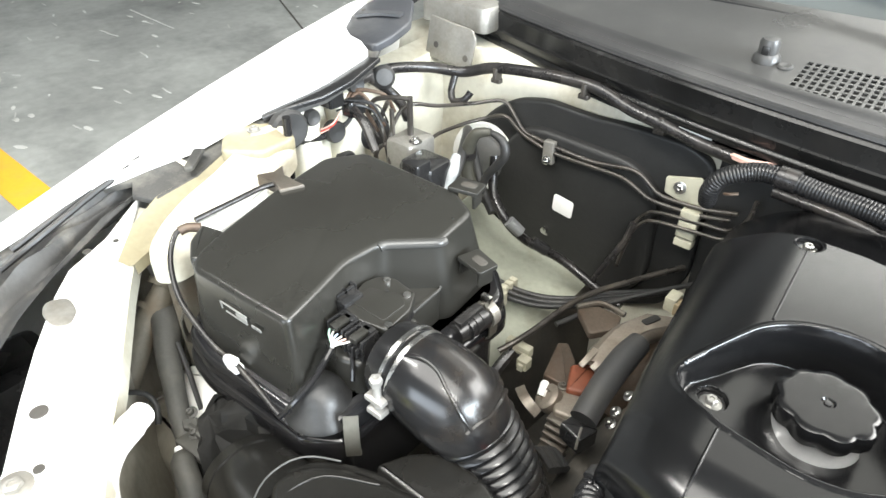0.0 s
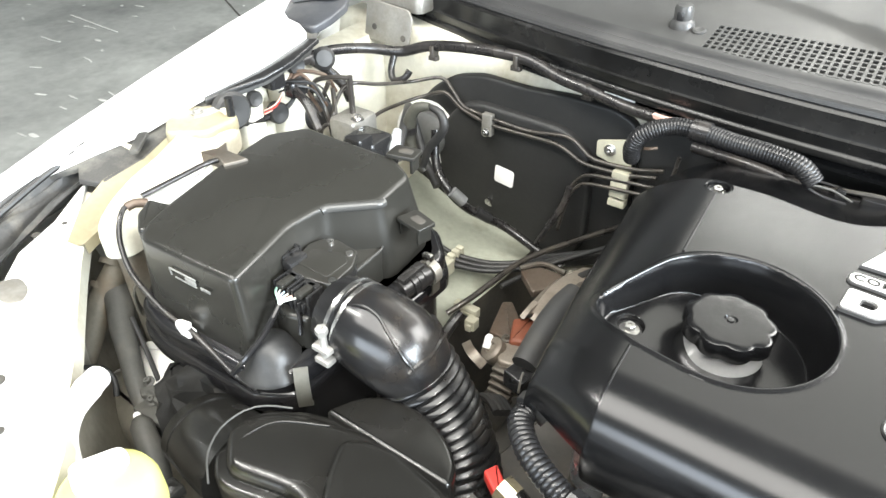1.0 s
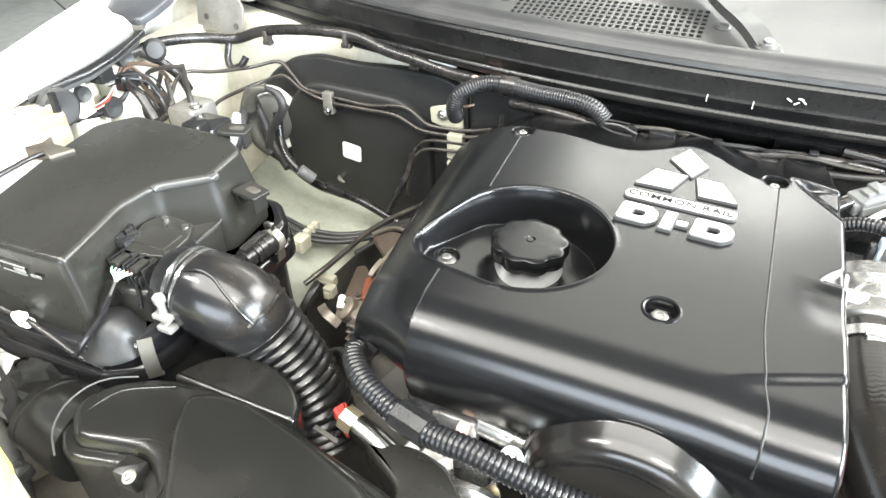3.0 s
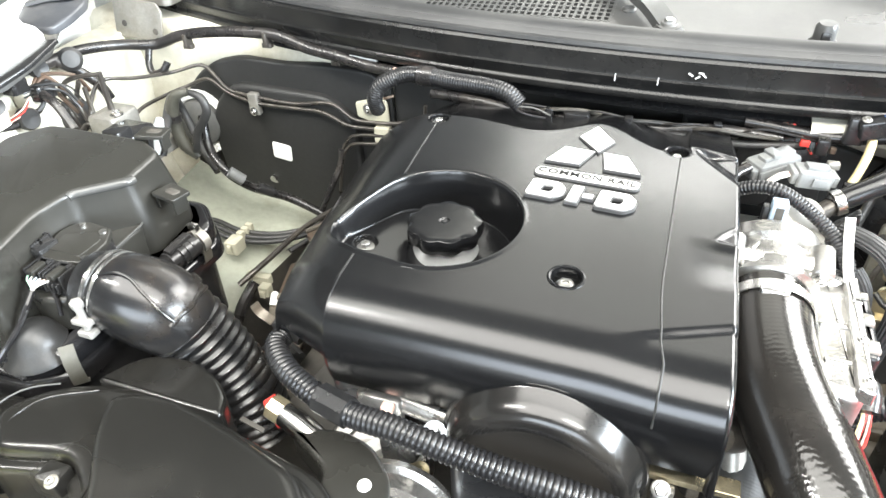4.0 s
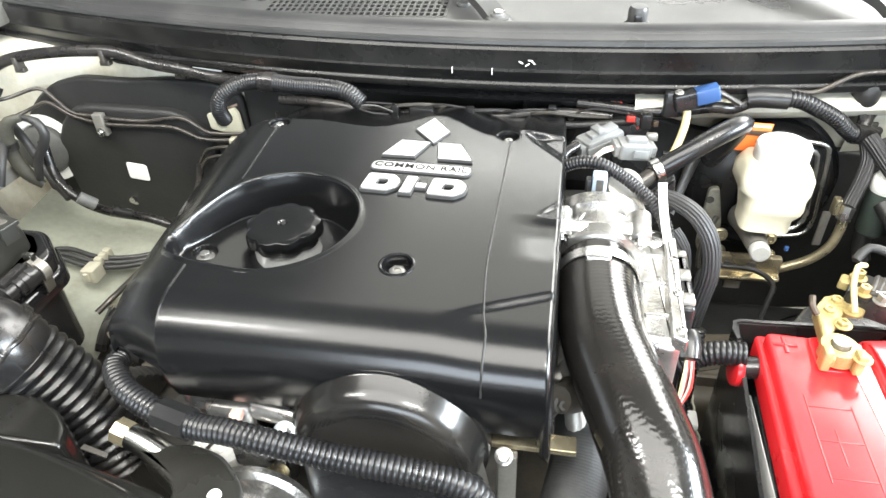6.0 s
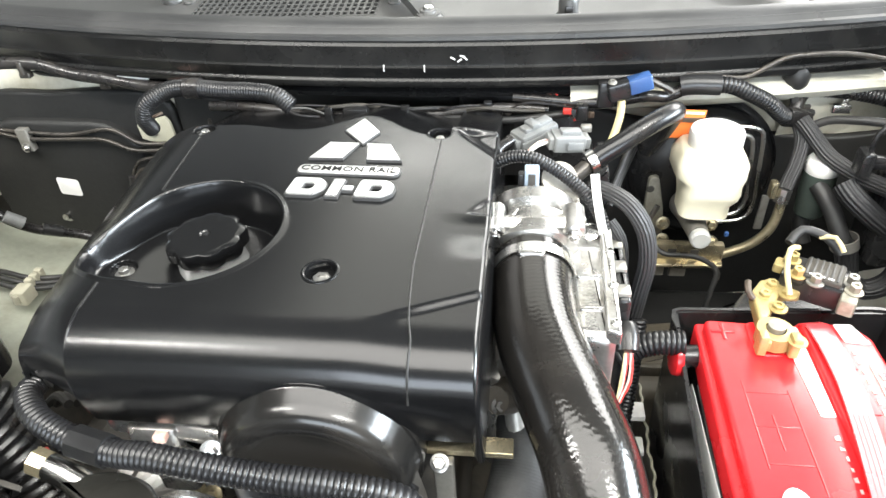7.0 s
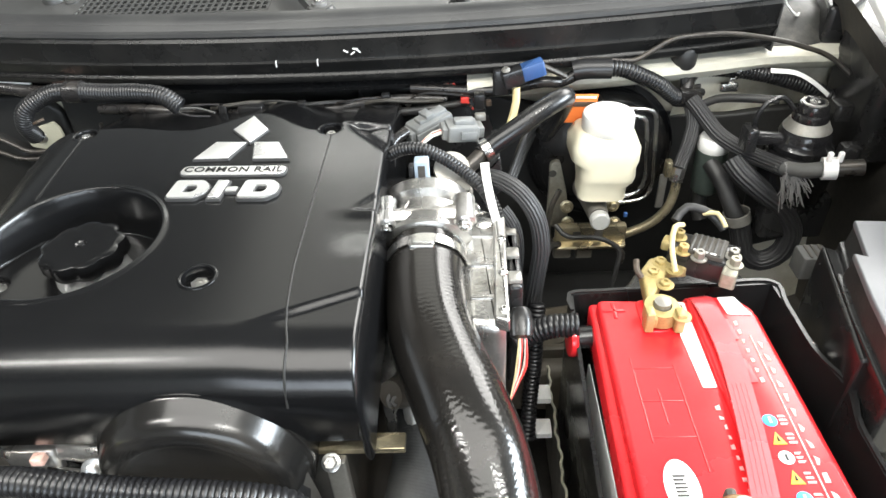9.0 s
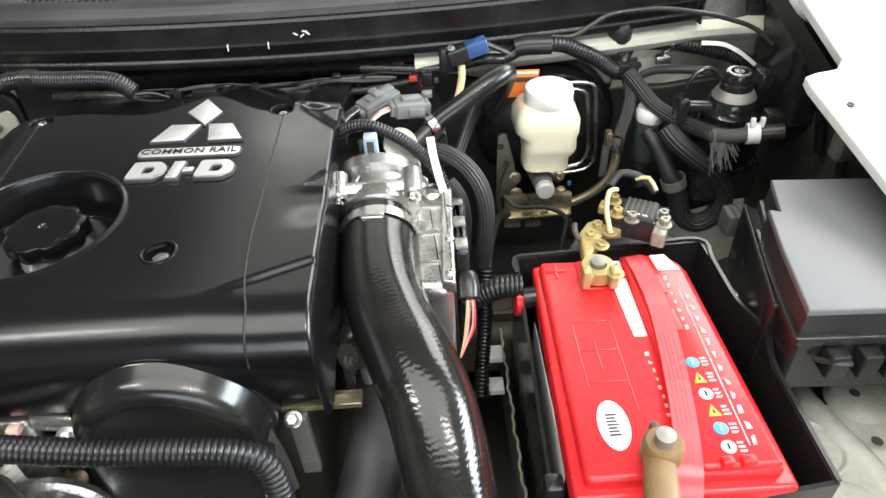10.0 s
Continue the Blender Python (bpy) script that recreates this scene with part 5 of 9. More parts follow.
part("housing_label", box((-0.016, -0.006, 0.0), (0.016, 0.006, 0.0008), 0.0003, m=Matrix.Translation((-0.098, 0.3105, 0.9005)) @ turned((0.1, -0.6, 0.8)) @ pose(0, 0, 0.0, 0, 0, 30)), M_LABEL, engine, "small pale label")
part("gearbox", box((-0.16, 0.60, 0.50), (0.18, 0.93, 0.72), 0.05), M_DARK, engine, "grimy gearbox housing")
# side of the engine under the throttle
part("inlet_manifold", box((0.20, 0.42, 0.80), (0.30, 0.80, 0.94), 0.02), M_ALU, engine, "cast inlet manifold")
part("side_casting", tube([(0.218, 0.395, 0.94), (0.235, 0.42, 0.925), (0.245, 0.46, 0.93)], [0.014, 0.020, 0.02], 12), M_SHIELD, engine, "brown-grey casting")
part("side_bolt", hexbolt((0.222, 0.394, 0.934), (0.2, -0.7, 0.6), 0.006, 0.006, 0.009), M_DARK, engine)
part("side_pipe", tube([(0.225, 0.52, 0.95), (0.222, 0.47, 0.955), (0.232, 0.43, 0.93), (0.24, 0.40, 0.89)], 0.012, 12), M_GREYMET, engine)
part("dipstick_bracket", box((0.214, 0.44, 0.93), (0.224, 0.49, 0.968), 0.003), M_SHIELD, engine)
# plate bracket by the timing cover
bk = thing("lifting_bracket", (0.19, 0.34, 0.9), "zinc-plated steel bracket bolted beside the timing cover", "bracket")
part("plate", box((0.158, 0.332, 0.938), (0.236, 0.350, 0.944), 0.0015), M_ZINC, bk)
part("upright", box((0.166, 0.322, 0.85), (0.184, 0.332, 0.938), 0.002), M_GREYMET, bk)
part("bolt", hexbolt((0.172, 0.322, 0.940), (0, -0.6, 0.8), 0.006, 0.006, 0.0085), M_BOLT, bk)
part("leg", strip([(0.150, 0.305, 0.945), (0.158, 0.30, 0.91), (0.166, 0.285, 0.88)], 0.012, 0.004, side=(0.8, -0.5, 0)), M_DARK, bk)
part("tab", slab([(0.148, 0.262), (0.160, 0.262), (0.163, 0.288), (0.145, 0.288)], 0.904, 0.908, 0.001, corner=0.005), M_GREYMET, bk)

# ---- throttle body and what sits on it ----
th = thing("throttle_body", (0.27, 0.56, 0.92), "cast aluminium throttle body with motor housing", "throttle body")
ax = Vector((0.02, -0.90, -0.38)).normalized()
top = Vector((0.250, 0.578, 0.990))
part("bore", lathe([(0.040, -0.05), (0.050, -0.045), (0.052, -0.03), (0.044, -0.024), (0.044, -0.008), (0.050, -0.004), (0.051, 0.012), (0.044, 0.018), (0.042, 0.05), (0.0, 0.05)], top, ax, 36), M_ALU, th)
part("flange", box((-0.048, -0.048, -0.008), (0.048, 0.048, 0.008), 0.010, m=Matrix.Translation(top) @ turned(ax)), M_ALU, th)
for a, b in ((-0.042, 0.040), (0.042, 0.040), (-0.042, -0.040), (0.042, -0.040)):
    p = Matrix.Translation(top) @ turned(ax) @ Vector((a, b, 0.008))
    part("boss", lathe([(0.012, -0.03), (0.012, 0.0), (0.010, 0.002), (0, 0.002)], p, ax, 18), M_ALU, th)
    part("bolt", hexbolt(p + ax * 0.002, ax, 0.006, 0.006, 0.009), M_STEEL, th)
part("riser", box((0.218, 0.59, 0.945), (0.296, 0.66, 1.004), 0.014), M_ALU, th)
part("motor_housing", slab([(0.288, 0.435), (0.330, 0.43), (0.336, 0.62), (0.300, 0.635), (0.285, 0.60)], 0.86, 0.993, 0.012, corner=0.014), M_ALU, th)
for y in (0.47, 0.52, 0.57):
    part("rib", box((0.296, y - 0.003, 0.955), (0.333, y + 0.003, 0.9955), 0.0015), M_ALU, th)
part("cover_plate", slab([(0.336, 0.495), (0.351, 0.495), (0.353, 0.60), (0.338, 0.615)], 0.84, 0.985, 0.006, corner=0.006), M_PLASTIC, th, "black plastic motor cover")
for y, z in ((0.508, 0.984), (0.548, 0.984), (0.59, 0.982)):
    part("cover_clip", box((0.336, y - 0.008, z), (0.350, y + 0.008, z + 0.005), 0.002), M_GREYMET, th)
part("plug", lathe([(0.007, -0.002), (0.012, 0.0), (0.013, 0.012), (0.011, 0.026), (0.008, 0.03), (0, 0.03)], (0.348, 0.470, 0.938), (0, 0.75, 0.55), 18), M_PLASTIC, th)
for k, (m_, dx) in enumerate(((M_REDW, 0), (M_WHITEW, 0.004), (M_YELW, -0.004), (M_REDW, 0.006), (M_PINKW, -0.002))):
    part("wire", tube([(0.348 + dx * 0.6, 0.474, 0.944), (0.348 + dx * 0.8, 0.463, 0.932), (0.346 + dx, 0.453 - 0.001 * k, 0.915), (0.341 + dx * 0.5, 0.440, 0.902), (0.334, 0.424, 0.893)], 0.0012, 6), m_, th)
part("side_flange", slab([(0.318, 0.435), (0.333, 0.43), (0.338, 0.615), (0.325, 0.622)], 0.985, 1.0, 0.003, corner=0.004), M_ALU, th)
part("pipe_arm", tube([(0.225, 0.565, 1.010), (0.232, 0.585, 1.026), (0.250, 0.60, 1.030), (0.272, 0.605, 1.022), (0.290, 0.60, 1.008)], [0.010, 0.0105, 0.011, 0.0105, 0.010], 14), M_ALU, th)
part("arm_ring", lathe([(0.014, 0), (0.0155, 0.002), (0.0155, 0.009), (0.012, 0.011), (0.008, 0.010), (0.007, 0.006), (0, 0.006)], (0.285, 0.578, 1.006), (0.1, -0.6, 0.8), 20), M_STEEL, th)
for x, y, z in ((0.328, 0.445, 1.0), (0.330, 0.50, 1.0), (0.331, 0.555, 1.0), (0.332, 0.605, 1.0)):
    part("cover_screw", hexbolt((x, y, z), (0, 0, 1), 0.0035, 0.003, 0.005), M_STEEL, th)
part("injector_body", tube([(0.247, 0.606, 0.995), (0.247, 0.606, 1.018), (0.246, 0.608, 1.03)], [0.012, 0.012, 0.010], 14), M_ALU, th)
part("injector_collar", lathe([(0.009, 0), (0.009, 0.014), (0, 0.014)], (0.244, 0.612, 1.030), (0, 0.1, 1), 14), M_ORANGE, th, "orange collar")
part("injector_plug", box((0.239, 0.606, 1.042), (0.255, 0.622, 1.068), 0.002), mat("pale_blue_plug", (0.30, 0.37, 0.45), 0.35, var=0.2, vscale=40), th, "pale blue-grey connector plug")
part("plug_slot", box((0.243, 0.6045, 1.046), (0.251, 0.6065, 1.064), 0.0005), M_DARK, th)
part("injector_clip", box((0.232, 0.611, 1.03), (0.239, 0.622, 1.06), 0.002), M_PLASTIC, th)
part("sensor_body", lathe([(0.013, 0), (0.013, 0.02), (0.009, 0.022), (0.009, 0.03), (0, 0.03)], (0.288, 0.628, 1.0), (0.1, -0.3, 1), 18), M_GREYMET, th)
part("sensor_ring", lathe([(0.019, 0), (0.021, 0.002), (0.021, 0.008), (0.012, 0.009), (0, 0.008)], (0.278, 0.650, 1.030), (0.2, -0.7, 0.8), 22), M_GREYMET, th)
for x, y, z, r_ in ((0.214, 0.60, 1.0, 0.009), (0.225, 0.63, 1.012, 0.008), (0.300, 0.61, 1.0, 0.010), (0.208, 0.56, 0.985, 0.010), (0.313, 0.595, 0.995, 0.012)):
    part("stud", lathe([(r_, -0.03), (r_, 0.004), (r_ * 0.7, 0.006), (0, 0.006)], (x, y, z), (0, -0.3, 1), 14), M_STEEL, th)

# big silicone hose
hose = thing("intercooler_hose", (0.28, 0.3, 0.8), "thick shiny black silicone hose clamped to the throttle body", "hose")
HP = [(0.250, 0.548, 0.988), (0.2505, 0.515, 0.984), (0.2525, 0.48, 0.982), (0.258, 0.44, 0.979), (0.270, 0.40, 0.974), (0.285, 0.36, 0.968), (0.300, 0.32, 0.955), (0.311, 0.275, 0.928), (0.318, 0.23, 0.890), (0.323, 0.17, 0.835)]
part("pipe", tube(HP, [0.0415, 0.042, 0.042, 0.042, 0.042, 0.042, 0.042, 0.0415, 0.041, 0.041], 40, 0.005), M_BRAID, hose)
clamp_ = part("clamp", band((0.2505, 0.530, 0.986), Vector((0.02, -0.97, -0.14)), 0.0430, 0.012, 0.0016), M_STEEL, hose, "bright worm-drive clamp")
part("clamp_screw", box((0.234, 0.512, 1.016), (0.262, 0.530, 1.028), 0.003), M_STEEL, clamp_)
part("clamp", band((0.3185, 0.225, 0.886), Vector((0.1, -0.75, -0.65)), 0.0425, 0.012, 0.0016), M_STEEL, hose)

rad = thing("radiator_hose", (0.22, 0.3, 0.8), "dusty grey-black rubber radiator hose", "hose")
part("pipe", tube([(0.245, 0.45, 0.88), (0.248, 0.405, 0.872), (0.240, 0.35, 0.85), (0.222, 0.29, 0.82), (0.195, 0.23, 0.80), (0.16, 0.15, 0.78)], 0.031, 24, 0.006), M_RADHOSE, rad)
part("clamp", band((0.247, 0.425, 0.876), Vector((0, -1, -0.1)), 0.032, 0.012), M_GREYMET, rad)

# ---- corrugated harness pieces ----
def conduit(name, pts, r, label, pitch=0.0052, depth=0.0016, group="corrugated conduits", extra=None):
    t_ = thing(name, pts[0], label, "wiring conduit", group=group)
    part("sleeve", tube(pts, r, 16, ribs=(pitch, depth)), M_LOOM, t_)
    return t_


c1 = conduit("wiring_conduit", [(-0.300, 0.80, 1.015), (-0.297, 0.786, 1.040), (-0.284, 0.785, 1.064), (-0.250, 0.793, 1.080), (-0.212, 0.793, 1.082), (-0.170, 0.788, 1.081), (-0.125, 0.780, 1.083), (-0.092, 0.774, 1.080), (-0.072, 0.770, 1.066)], 0.0120, "black corrugated wiring conduit curving over the cover's rear edge", 0.0040, 0.0010)
part("tape_wrap", tube([(-0.226, 0.7940, 1.0818), (-0.204, 0.7925, 1.0820)], 0.0142, 18), M_TAPE, c1, "black tape wrap")
part("end_wire", tube([(-0.078, 0.767, 1.060), (-0.06, 0.764, 1.056), (-0.035, 0.768, 1.052)], 0.0016, 8), M_TAPE, c1)
part("end_wire", tube([(-0.078, 0.772, 1.062), (-0.055, 0.778, 1.060), (-0.03, 0.772, 1.055)], 0.0014, 6), M_GREYHOSE, c1)
part("red_wire", tube([(-0.276, 0.774, 1.048), (-0.268, 0.770, 1.052), (-0.260, 0.774, 1.054)], 0.0020, 6), M_EXH, c1)

c2 = conduit("wiring_conduit", [(-0.207, 0.352, 0.984), (-0.203, 0.332, 0.988), (-0.180, 0.308, 0.990), (-0.150, 0.294, 0.987), (-0.119, 0.285, 0.984), (-0.092, 0.278, 0.987), (-0.06, 0.274, 0.991), (-0.025, 0.271, 0.989), (0.03, 0.2695, 0.982), (0.09, 0.2690, 0.977), (0.135, 0.269, 0.970), (0.157, 0.267, 0.957), (0.166, 0.258, 0.93), (0.168, 0.245, 0.89)], 0.0120, "black corrugated wiring conduit across the front of the engine")
part("tape_wrap", tube([(-0.132, 0.2885, 0.9852), (-0.098, 0.2795, 0.9862)], [0.0148, 0.0148], 8), M_PLASTIC, c2, "black plastic joining sleeve")
part("end_boot", tube([(-0.205, 0.35, 0.99), (-0.202, 0.36, 0.992), (-0.185, 0.358, 0.985)], 0.014, 12), M_RUB, c2)

# fittings at the front between duct and cover
ft = thing("hose_fitting", (-0.19, 0.3, 0.92), "bright steel hose fitting beside the conduit", "fitting")
part("collar", tube([(-0.200, 0.300, 0.935), (-0.185, 0.297, 0.932)], 0.0135, 8), M_ZINC, ft, "yellow zinc hexagon")
part("stem", tube([(-0.185, 0.297, 0.932), (-0.165, 0.292, 0.928), (-0.14, 0.285, 0.92)], [0.0125, 0.0135, 0.013], 14), M_STEEL, ft)
rc = thing("plastic_clip", (-0.23, 0.32, 0.88), "red plastic tab below the intake hose", "clip")
part("tab", slab([(-0.235, 0.325), (-0.205, 0.305), (-0.20, 0.318), (-0.228, 0.34)], 0.89, 0.902, 0.003, corner=0.003), M_REDW, rc)

# ---- air filter box ----
ab = thing("air_filter_box", (-0.59, 0.4, 0.86), "dusty black plastic air filter box with a sloping lid", "air filter box")
lid = [(-0.653, 0.279), (-0.637, 0.261), (-0.566, 0.264), (-0.494, 0.269), (-0.506, 0.318), (-0.520, 0.370), (-0.516, 0.418), (-0.470, 0.463), (-0.478, 0.530), (-0.522, 0.553), (-0.676, 0.553), (-0.708, 0.506), (-0.690, 0.402), (-0.666, 0.314)]
lid_low = [(-0.667, 0.277), (-0.641, 0.256), (-0.567, 0.259), (-0.483, 0.264), (-0.495, 0.318), (-0.508, 0.370), (-0.503, 0.408), (-0.452, 0.457), (-0.460, 0.538), (-0.515, 0.566), (-0.682, 0.566), (-0.724, 0.510), (-0.706, 0.402), (-0.682, 0.308)]


def lid_mesh():
    """The lid's walls lean in from a wide foot to a flat top with a soft edge."""
    top_, low_ = rounded(lid, 0.011, 5), rounded(lid_low, 0.012, 5)
    rings = [[(x, y, 0.955) for x, y in low_], [(x, y, 0.976) for x, y in low_]]
    for f in (0.35, 0.7):
        rings.append([(a + (c - a) * f, b + (d - b) * f, 0.976 + 0.074 * f) for (a, b), (c, d) in zip(low_, top_)])
    for k in range(6):
        a = math.pi / 2 * k / 5
        rings.append([(x, y, 1.051 + 0.007 * math.sin(a)) for x, y in offset(top_, 0.007 * (1 - math.cos(a)))])
    bm = loft(rings)
    bmesh.ops.triangulate(bm, faces=[f for f in bm.faces if len(f.verts) > 6], ngon_method="BEAUTY")
    return bm


part("lid", lid_mesh(), M_BOX, ab, sharp=50)
part("lid_tab", slab([(-0.655, 0.325), (-0.697, 0.315), (-0.680, 0.288), (-0.650, 0.268), (-0.630, 0.285)], 1.040, 1.0565, 0.004, corner=0.006), M_BOX, ab)
part("lid_shelf", slab([(-0.520, 0.318), (-0.472, 0.304), (-0.446, 0.312), (-0.446, 0.398), (-0.459, 0.402), (-0.461, 0.454), (-0.478, 0.456), (-0.529, 0.429)], 0.95, 1.000, 0.006, corner=0.008), M_BOX, ab)
body_o = [(-0.62, 0.254), (-0.478, 0.260), (-0.448, 0.28), (-0.44, 0.53), (-0.475, 0.565), (-0.69, 0.556), (-0.735, 0.505), (-0.698, 0.31), (-0.662, 0.262)]
bm = slab(body_o, 0.80, 0.957, 0.004, corner=0.015)
part("lower_box", bm, M_PLASTIC, ab, "black plastic lower half")
part("joint_flange", slab(offset([(-0.62, 0.254), (-0.478, 0.260), (-0.448, 0.28), (-0.44, 0.53), (-0.475, 0.565), (-0.69, 0.556), (-0.735, 0.505), (-0.698, 0.31), (-0.662, 0.262)], -0.012), 0.932, 0.957, 0.011, corner=0.015, n=5), M_GLOSSBLK, ab)
part("joint_flange", slab(offset([(-0.62, 0.254), (-0.478, 0.260), (-0.448, 0.28), (-0.44, 0.53), (-0.475, 0.565), (-0.69, 0.556), (-0.735, 0.505), (-0.698, 0.31), (-0.662, 0.262)], -0.016), 0.905, 0.930, 0.011, corner=0.015, n=5), M_GLOSSBLK, ab)
# edge tubes paler than the box, so the edge highlights are partly colour
M_EDGE = mat("pale_highlight_edge", (0.06, 0.06, 0.058), 0.22, var=0.2, vscale=40)
part("shelf_rim", tube([(-0.529, 0.428, 1.0005), (-0.504, 0.441, 1.0005), (-0.479, 0.4535, 1.0005), (-0.466, 0.4545, 1.0005), (-0.4615, 0.450, 1.0005), (-0.4595, 0.425, 1.0005), (-0.4580, 0.402, 1.0005)], 0.0016, 8, 0.004), M_EDGE, ab)
part("recess_roll", tube([(-0.5175, 0.414, 1.0515), (-0.5150, 0.421, 1.0525), (-0.494, 0.4415, 1.0525), (-0.4725, 0.4625, 1.0525), (-0.4715, 0.470, 1.0515)], 0.0052, 14, 0.004), M_EDGE, ab, "rolled edge in a paler highlight colour")
# clamps of the lid
M_CLIP = mat("dusty_spring_clip", (0.095, 0.09, 0.075), 0.45, metal=0.3, var=0.2, vscale=20)
for x, y, d in ((-0.688, 0.272, (-0.6, -0.8, 0)), (-0.432, 0.282, (0.7, -0.7, 0)), (-0.434, 0.50, (1, 0, 0))):
    dv = Vector(d).normalized()
    p = Vector((x, y, 0.94))
    part("lid_clip", strip([p + dv * 0.004 + Vector((0, 0, 0.028)), p + dv * 0.013 + Vector((0, 0, 0.012)), p + dv * 0.013 - Vector((0, 0, 0.02)), p + dv * 0.004 - Vector((0, 0, 0.024))], 0.015, 0.0018, side=dv), M_CLIP, ab, "spring steel clip")
# lugs
for cx, cy, cz, a in ((-0.512, 0.565, 1.062, 12), (-0.438, 0.492, 1.026, -14)):
    m = pose(cx, cy, cz, 0, 0, a)
    part("lug", slab([(-0.022, -0.016), (0.018, -0.014), (0.018, 0.012), (-0.020, 0.014)], -0.003, 0.002, 0.001, corner=0.003, m=m), M_BOX, ab)
    part("lug_hole", slab([(-0.010, -0.006), (0.010, -0.006), (0.010, 0.006), (-0.010, 0.006)], 0.0016, 0.0026, 0.0003, corner=0.006, m=m), M_DARK, ab, "dark slot")
    for q in (-0.022, 0.010):
        part("lug_web", box((q, -0.012, -0.022), (q + 0.004, 0.008, -0.002), 0.001, m=m), M_BOX, ab)
# raised mark on the front wall, unreadable
M_FAINT = mat("scuffed_plastic_edge", (0.20, 0.20, 0.19), 0.3, var=0.4, vscale=60)
mk_ = pose(-0.570, 0.2608, 1.033, 4, 0, 2)
for lo, hi in (((-0.020, -0.001, 0.0042), (0.022, 0.0004, 0.0056)), ((-0.020, -0.001, -0.005), (-0.0185, 0.0004, 0.0056)), ((-0.014, -0.001, -0.0064), (0.020, 0.0004, -0.0052)), ((0.004, -0.001, -0.0030), (0.020, 0.0004, 0.0016)), ((0.027, -0.001, -0.005), (0.041, 0.0004, -0.0015))):
    part("moulded_mark", box(lo, hi, 0.0003, m=mk_), M_FAINT, ab, "small scuffed moulded mark")
part("pin_bracket", slab([(-0.732, 0.418), (-0.722, 0.436), (-0.726, 0.454), (-0.706, 0.440), (-0.668, 0.440), (-0.680, 0.412), (-0.700, 0.420)], 1.046, 1.062, 0.002), M_SHIELD, ab, "grey clip")
# air flow meter on the shelf
maf = thing("air_flow_meter", (-0.475, 0.36, 1.0), "black plastic air flow meter with wiring plug", "sensor")
plate_o = [(-0.500, 0.342), (-0.512, 0.384), (-0.507, 0.401), (-0.491, 0.410), (-0.457, 0.406), (-0.444, 0.384), (-0.440, 0.345), (-0.470, 0.338)]
part("housing", slab(offset(plate_o[::-1], 0.002), 0.985, 1.021, 0.003, corner=0.004), M_PLASTIC, maf)
part("plate", slab(plate_o, 1.0195, 1.0265, 0.002, corner=0.004), M_BOX, maf)
part("plate_step", slab([(-0.496, 0.352), (-0.500, 0.380), (-0.466, 0.394), (-0.452, 0.384), (-0.452, 0.352)], 1.026, 1.0275, 0.001, corner=0.003), M_BOX, maf)
for x, y in ((-0.494, 0.401), (-0.444, 0.351), (-0.461, 0.397)):
    part("screw", lathe([(0.0042, 0), (0.0042, 0.002), (0, 0.0026)], (x, y, 1.0265), (0, 0, 1), 14), M_STEEL, maf)
# open guard with two cheeks and a bridge, and two sockets with their latches
for lo, hi in (((-0.533, 0.343, 1.004), (-0.529, 0.372, 1.034)), ((-0.512, 0.343, 1.004), (-0.508, 0.370, 1.034)), ((-0.533, 0.366, 1.004), (-0.508, 0.371, 1.034)), ((-0.533, 0.352, 1.030), (-0.508, 0.358, 1.034))):
    part("socket_guard", box(lo, hi, 0.0012), M_PLASTIC, maf)
part("guard_block", box((-0.508, 0.340, 1.004), (-0.494, 0.366, 1.032), 0.0015), M_PLASTIC, maf)
for sx_ in (-0.497, -0.470):
    for lo, hi in (((0.0, 0.316, 1.000), (0.003, 0.340, 1.026)), ((0.021, 0.316, 1.000), (0.024, 0.340, 1.026)), ((0.003, 0.3165, 1.000), (0.021, 0.340, 1.016)), ((0.003, 0.332, 1.016), (0.021, 0.340, 1.027))):
        part("socket", box((lo[0] + sx_, lo[1], lo[2]), (hi[0] + sx_, hi[1], hi[2]), 0.001), M_PLASTIC, maf)
    part("socket_latch", box((sx_ + 0.007, 0.314, 1.022), (sx_ + 0.017, 0.338, 1.027), 0.0012), M_BOX, maf)
for k in range(4):
    part("plug_rib", box((-0.468 + 0.0055 * k, 0.311, 1.006), (-0.4655 + 0.0055 * k, 0.3165, 1.018), 0.0008), M_PLASTIC, maf)
part("mould_dot", lathe([(0.0022, -0.001), (0.0022, 0.0006), (0, 0.0006)], (-0.482, 0.388, 1.0275), (0, 0, 1), 12), M_PAD, maf)
for k, m_ in enumerate((mat("pale_green_wire", (0.32, 0.50, 0.40), 0.4), M_WHITEW, mat("pale_blue_wire", (0.35, 0.45, 0.55), 0.4), M_WHITEW, M_PINKW, M_WHITEW)):
    part("wire", tube([(-0.492 + 0.0058 * k, 0.316, 1.018), (-0.487 + 0.0040 * k, 0.310, 1.018), (-0.478 + 0.0008 * k, 0.305, 1.014), (-0.476, 0.300, 1.008)], 0.0012, 6), m_, maf)
part("wire_sleeve", tube([(-0.476, 0.303, 1.011), (-0.474, 0.292, 1.004), (-0.475, 0.274, 0.988), (-0.480, 0.252, 0.972), (-0.49, 0.240, 0.955)], 0.0032, 8), M_GLOSSBLK, maf)
part("wire_sleeve", tube([(-0.464, 0.315, 1.010), (-0.455, 0.310, 1.000), (-0.448, 0.302, 0.985)], 0.0024, 8), M_GLOSSBLK, maf)
# corner moulding below the meter, with a cone-like boss
part("corner_boss", lathe([(0.040, 0.945), (0.038, 0.950), (0.031, 0.956), (0.026, 0.966), (0.020, 0.976), (0.010, 0.981), (0, 0.982)], (-0.476, 0.283, 0), (0, 0, 1), 26), M_RUB, ab)

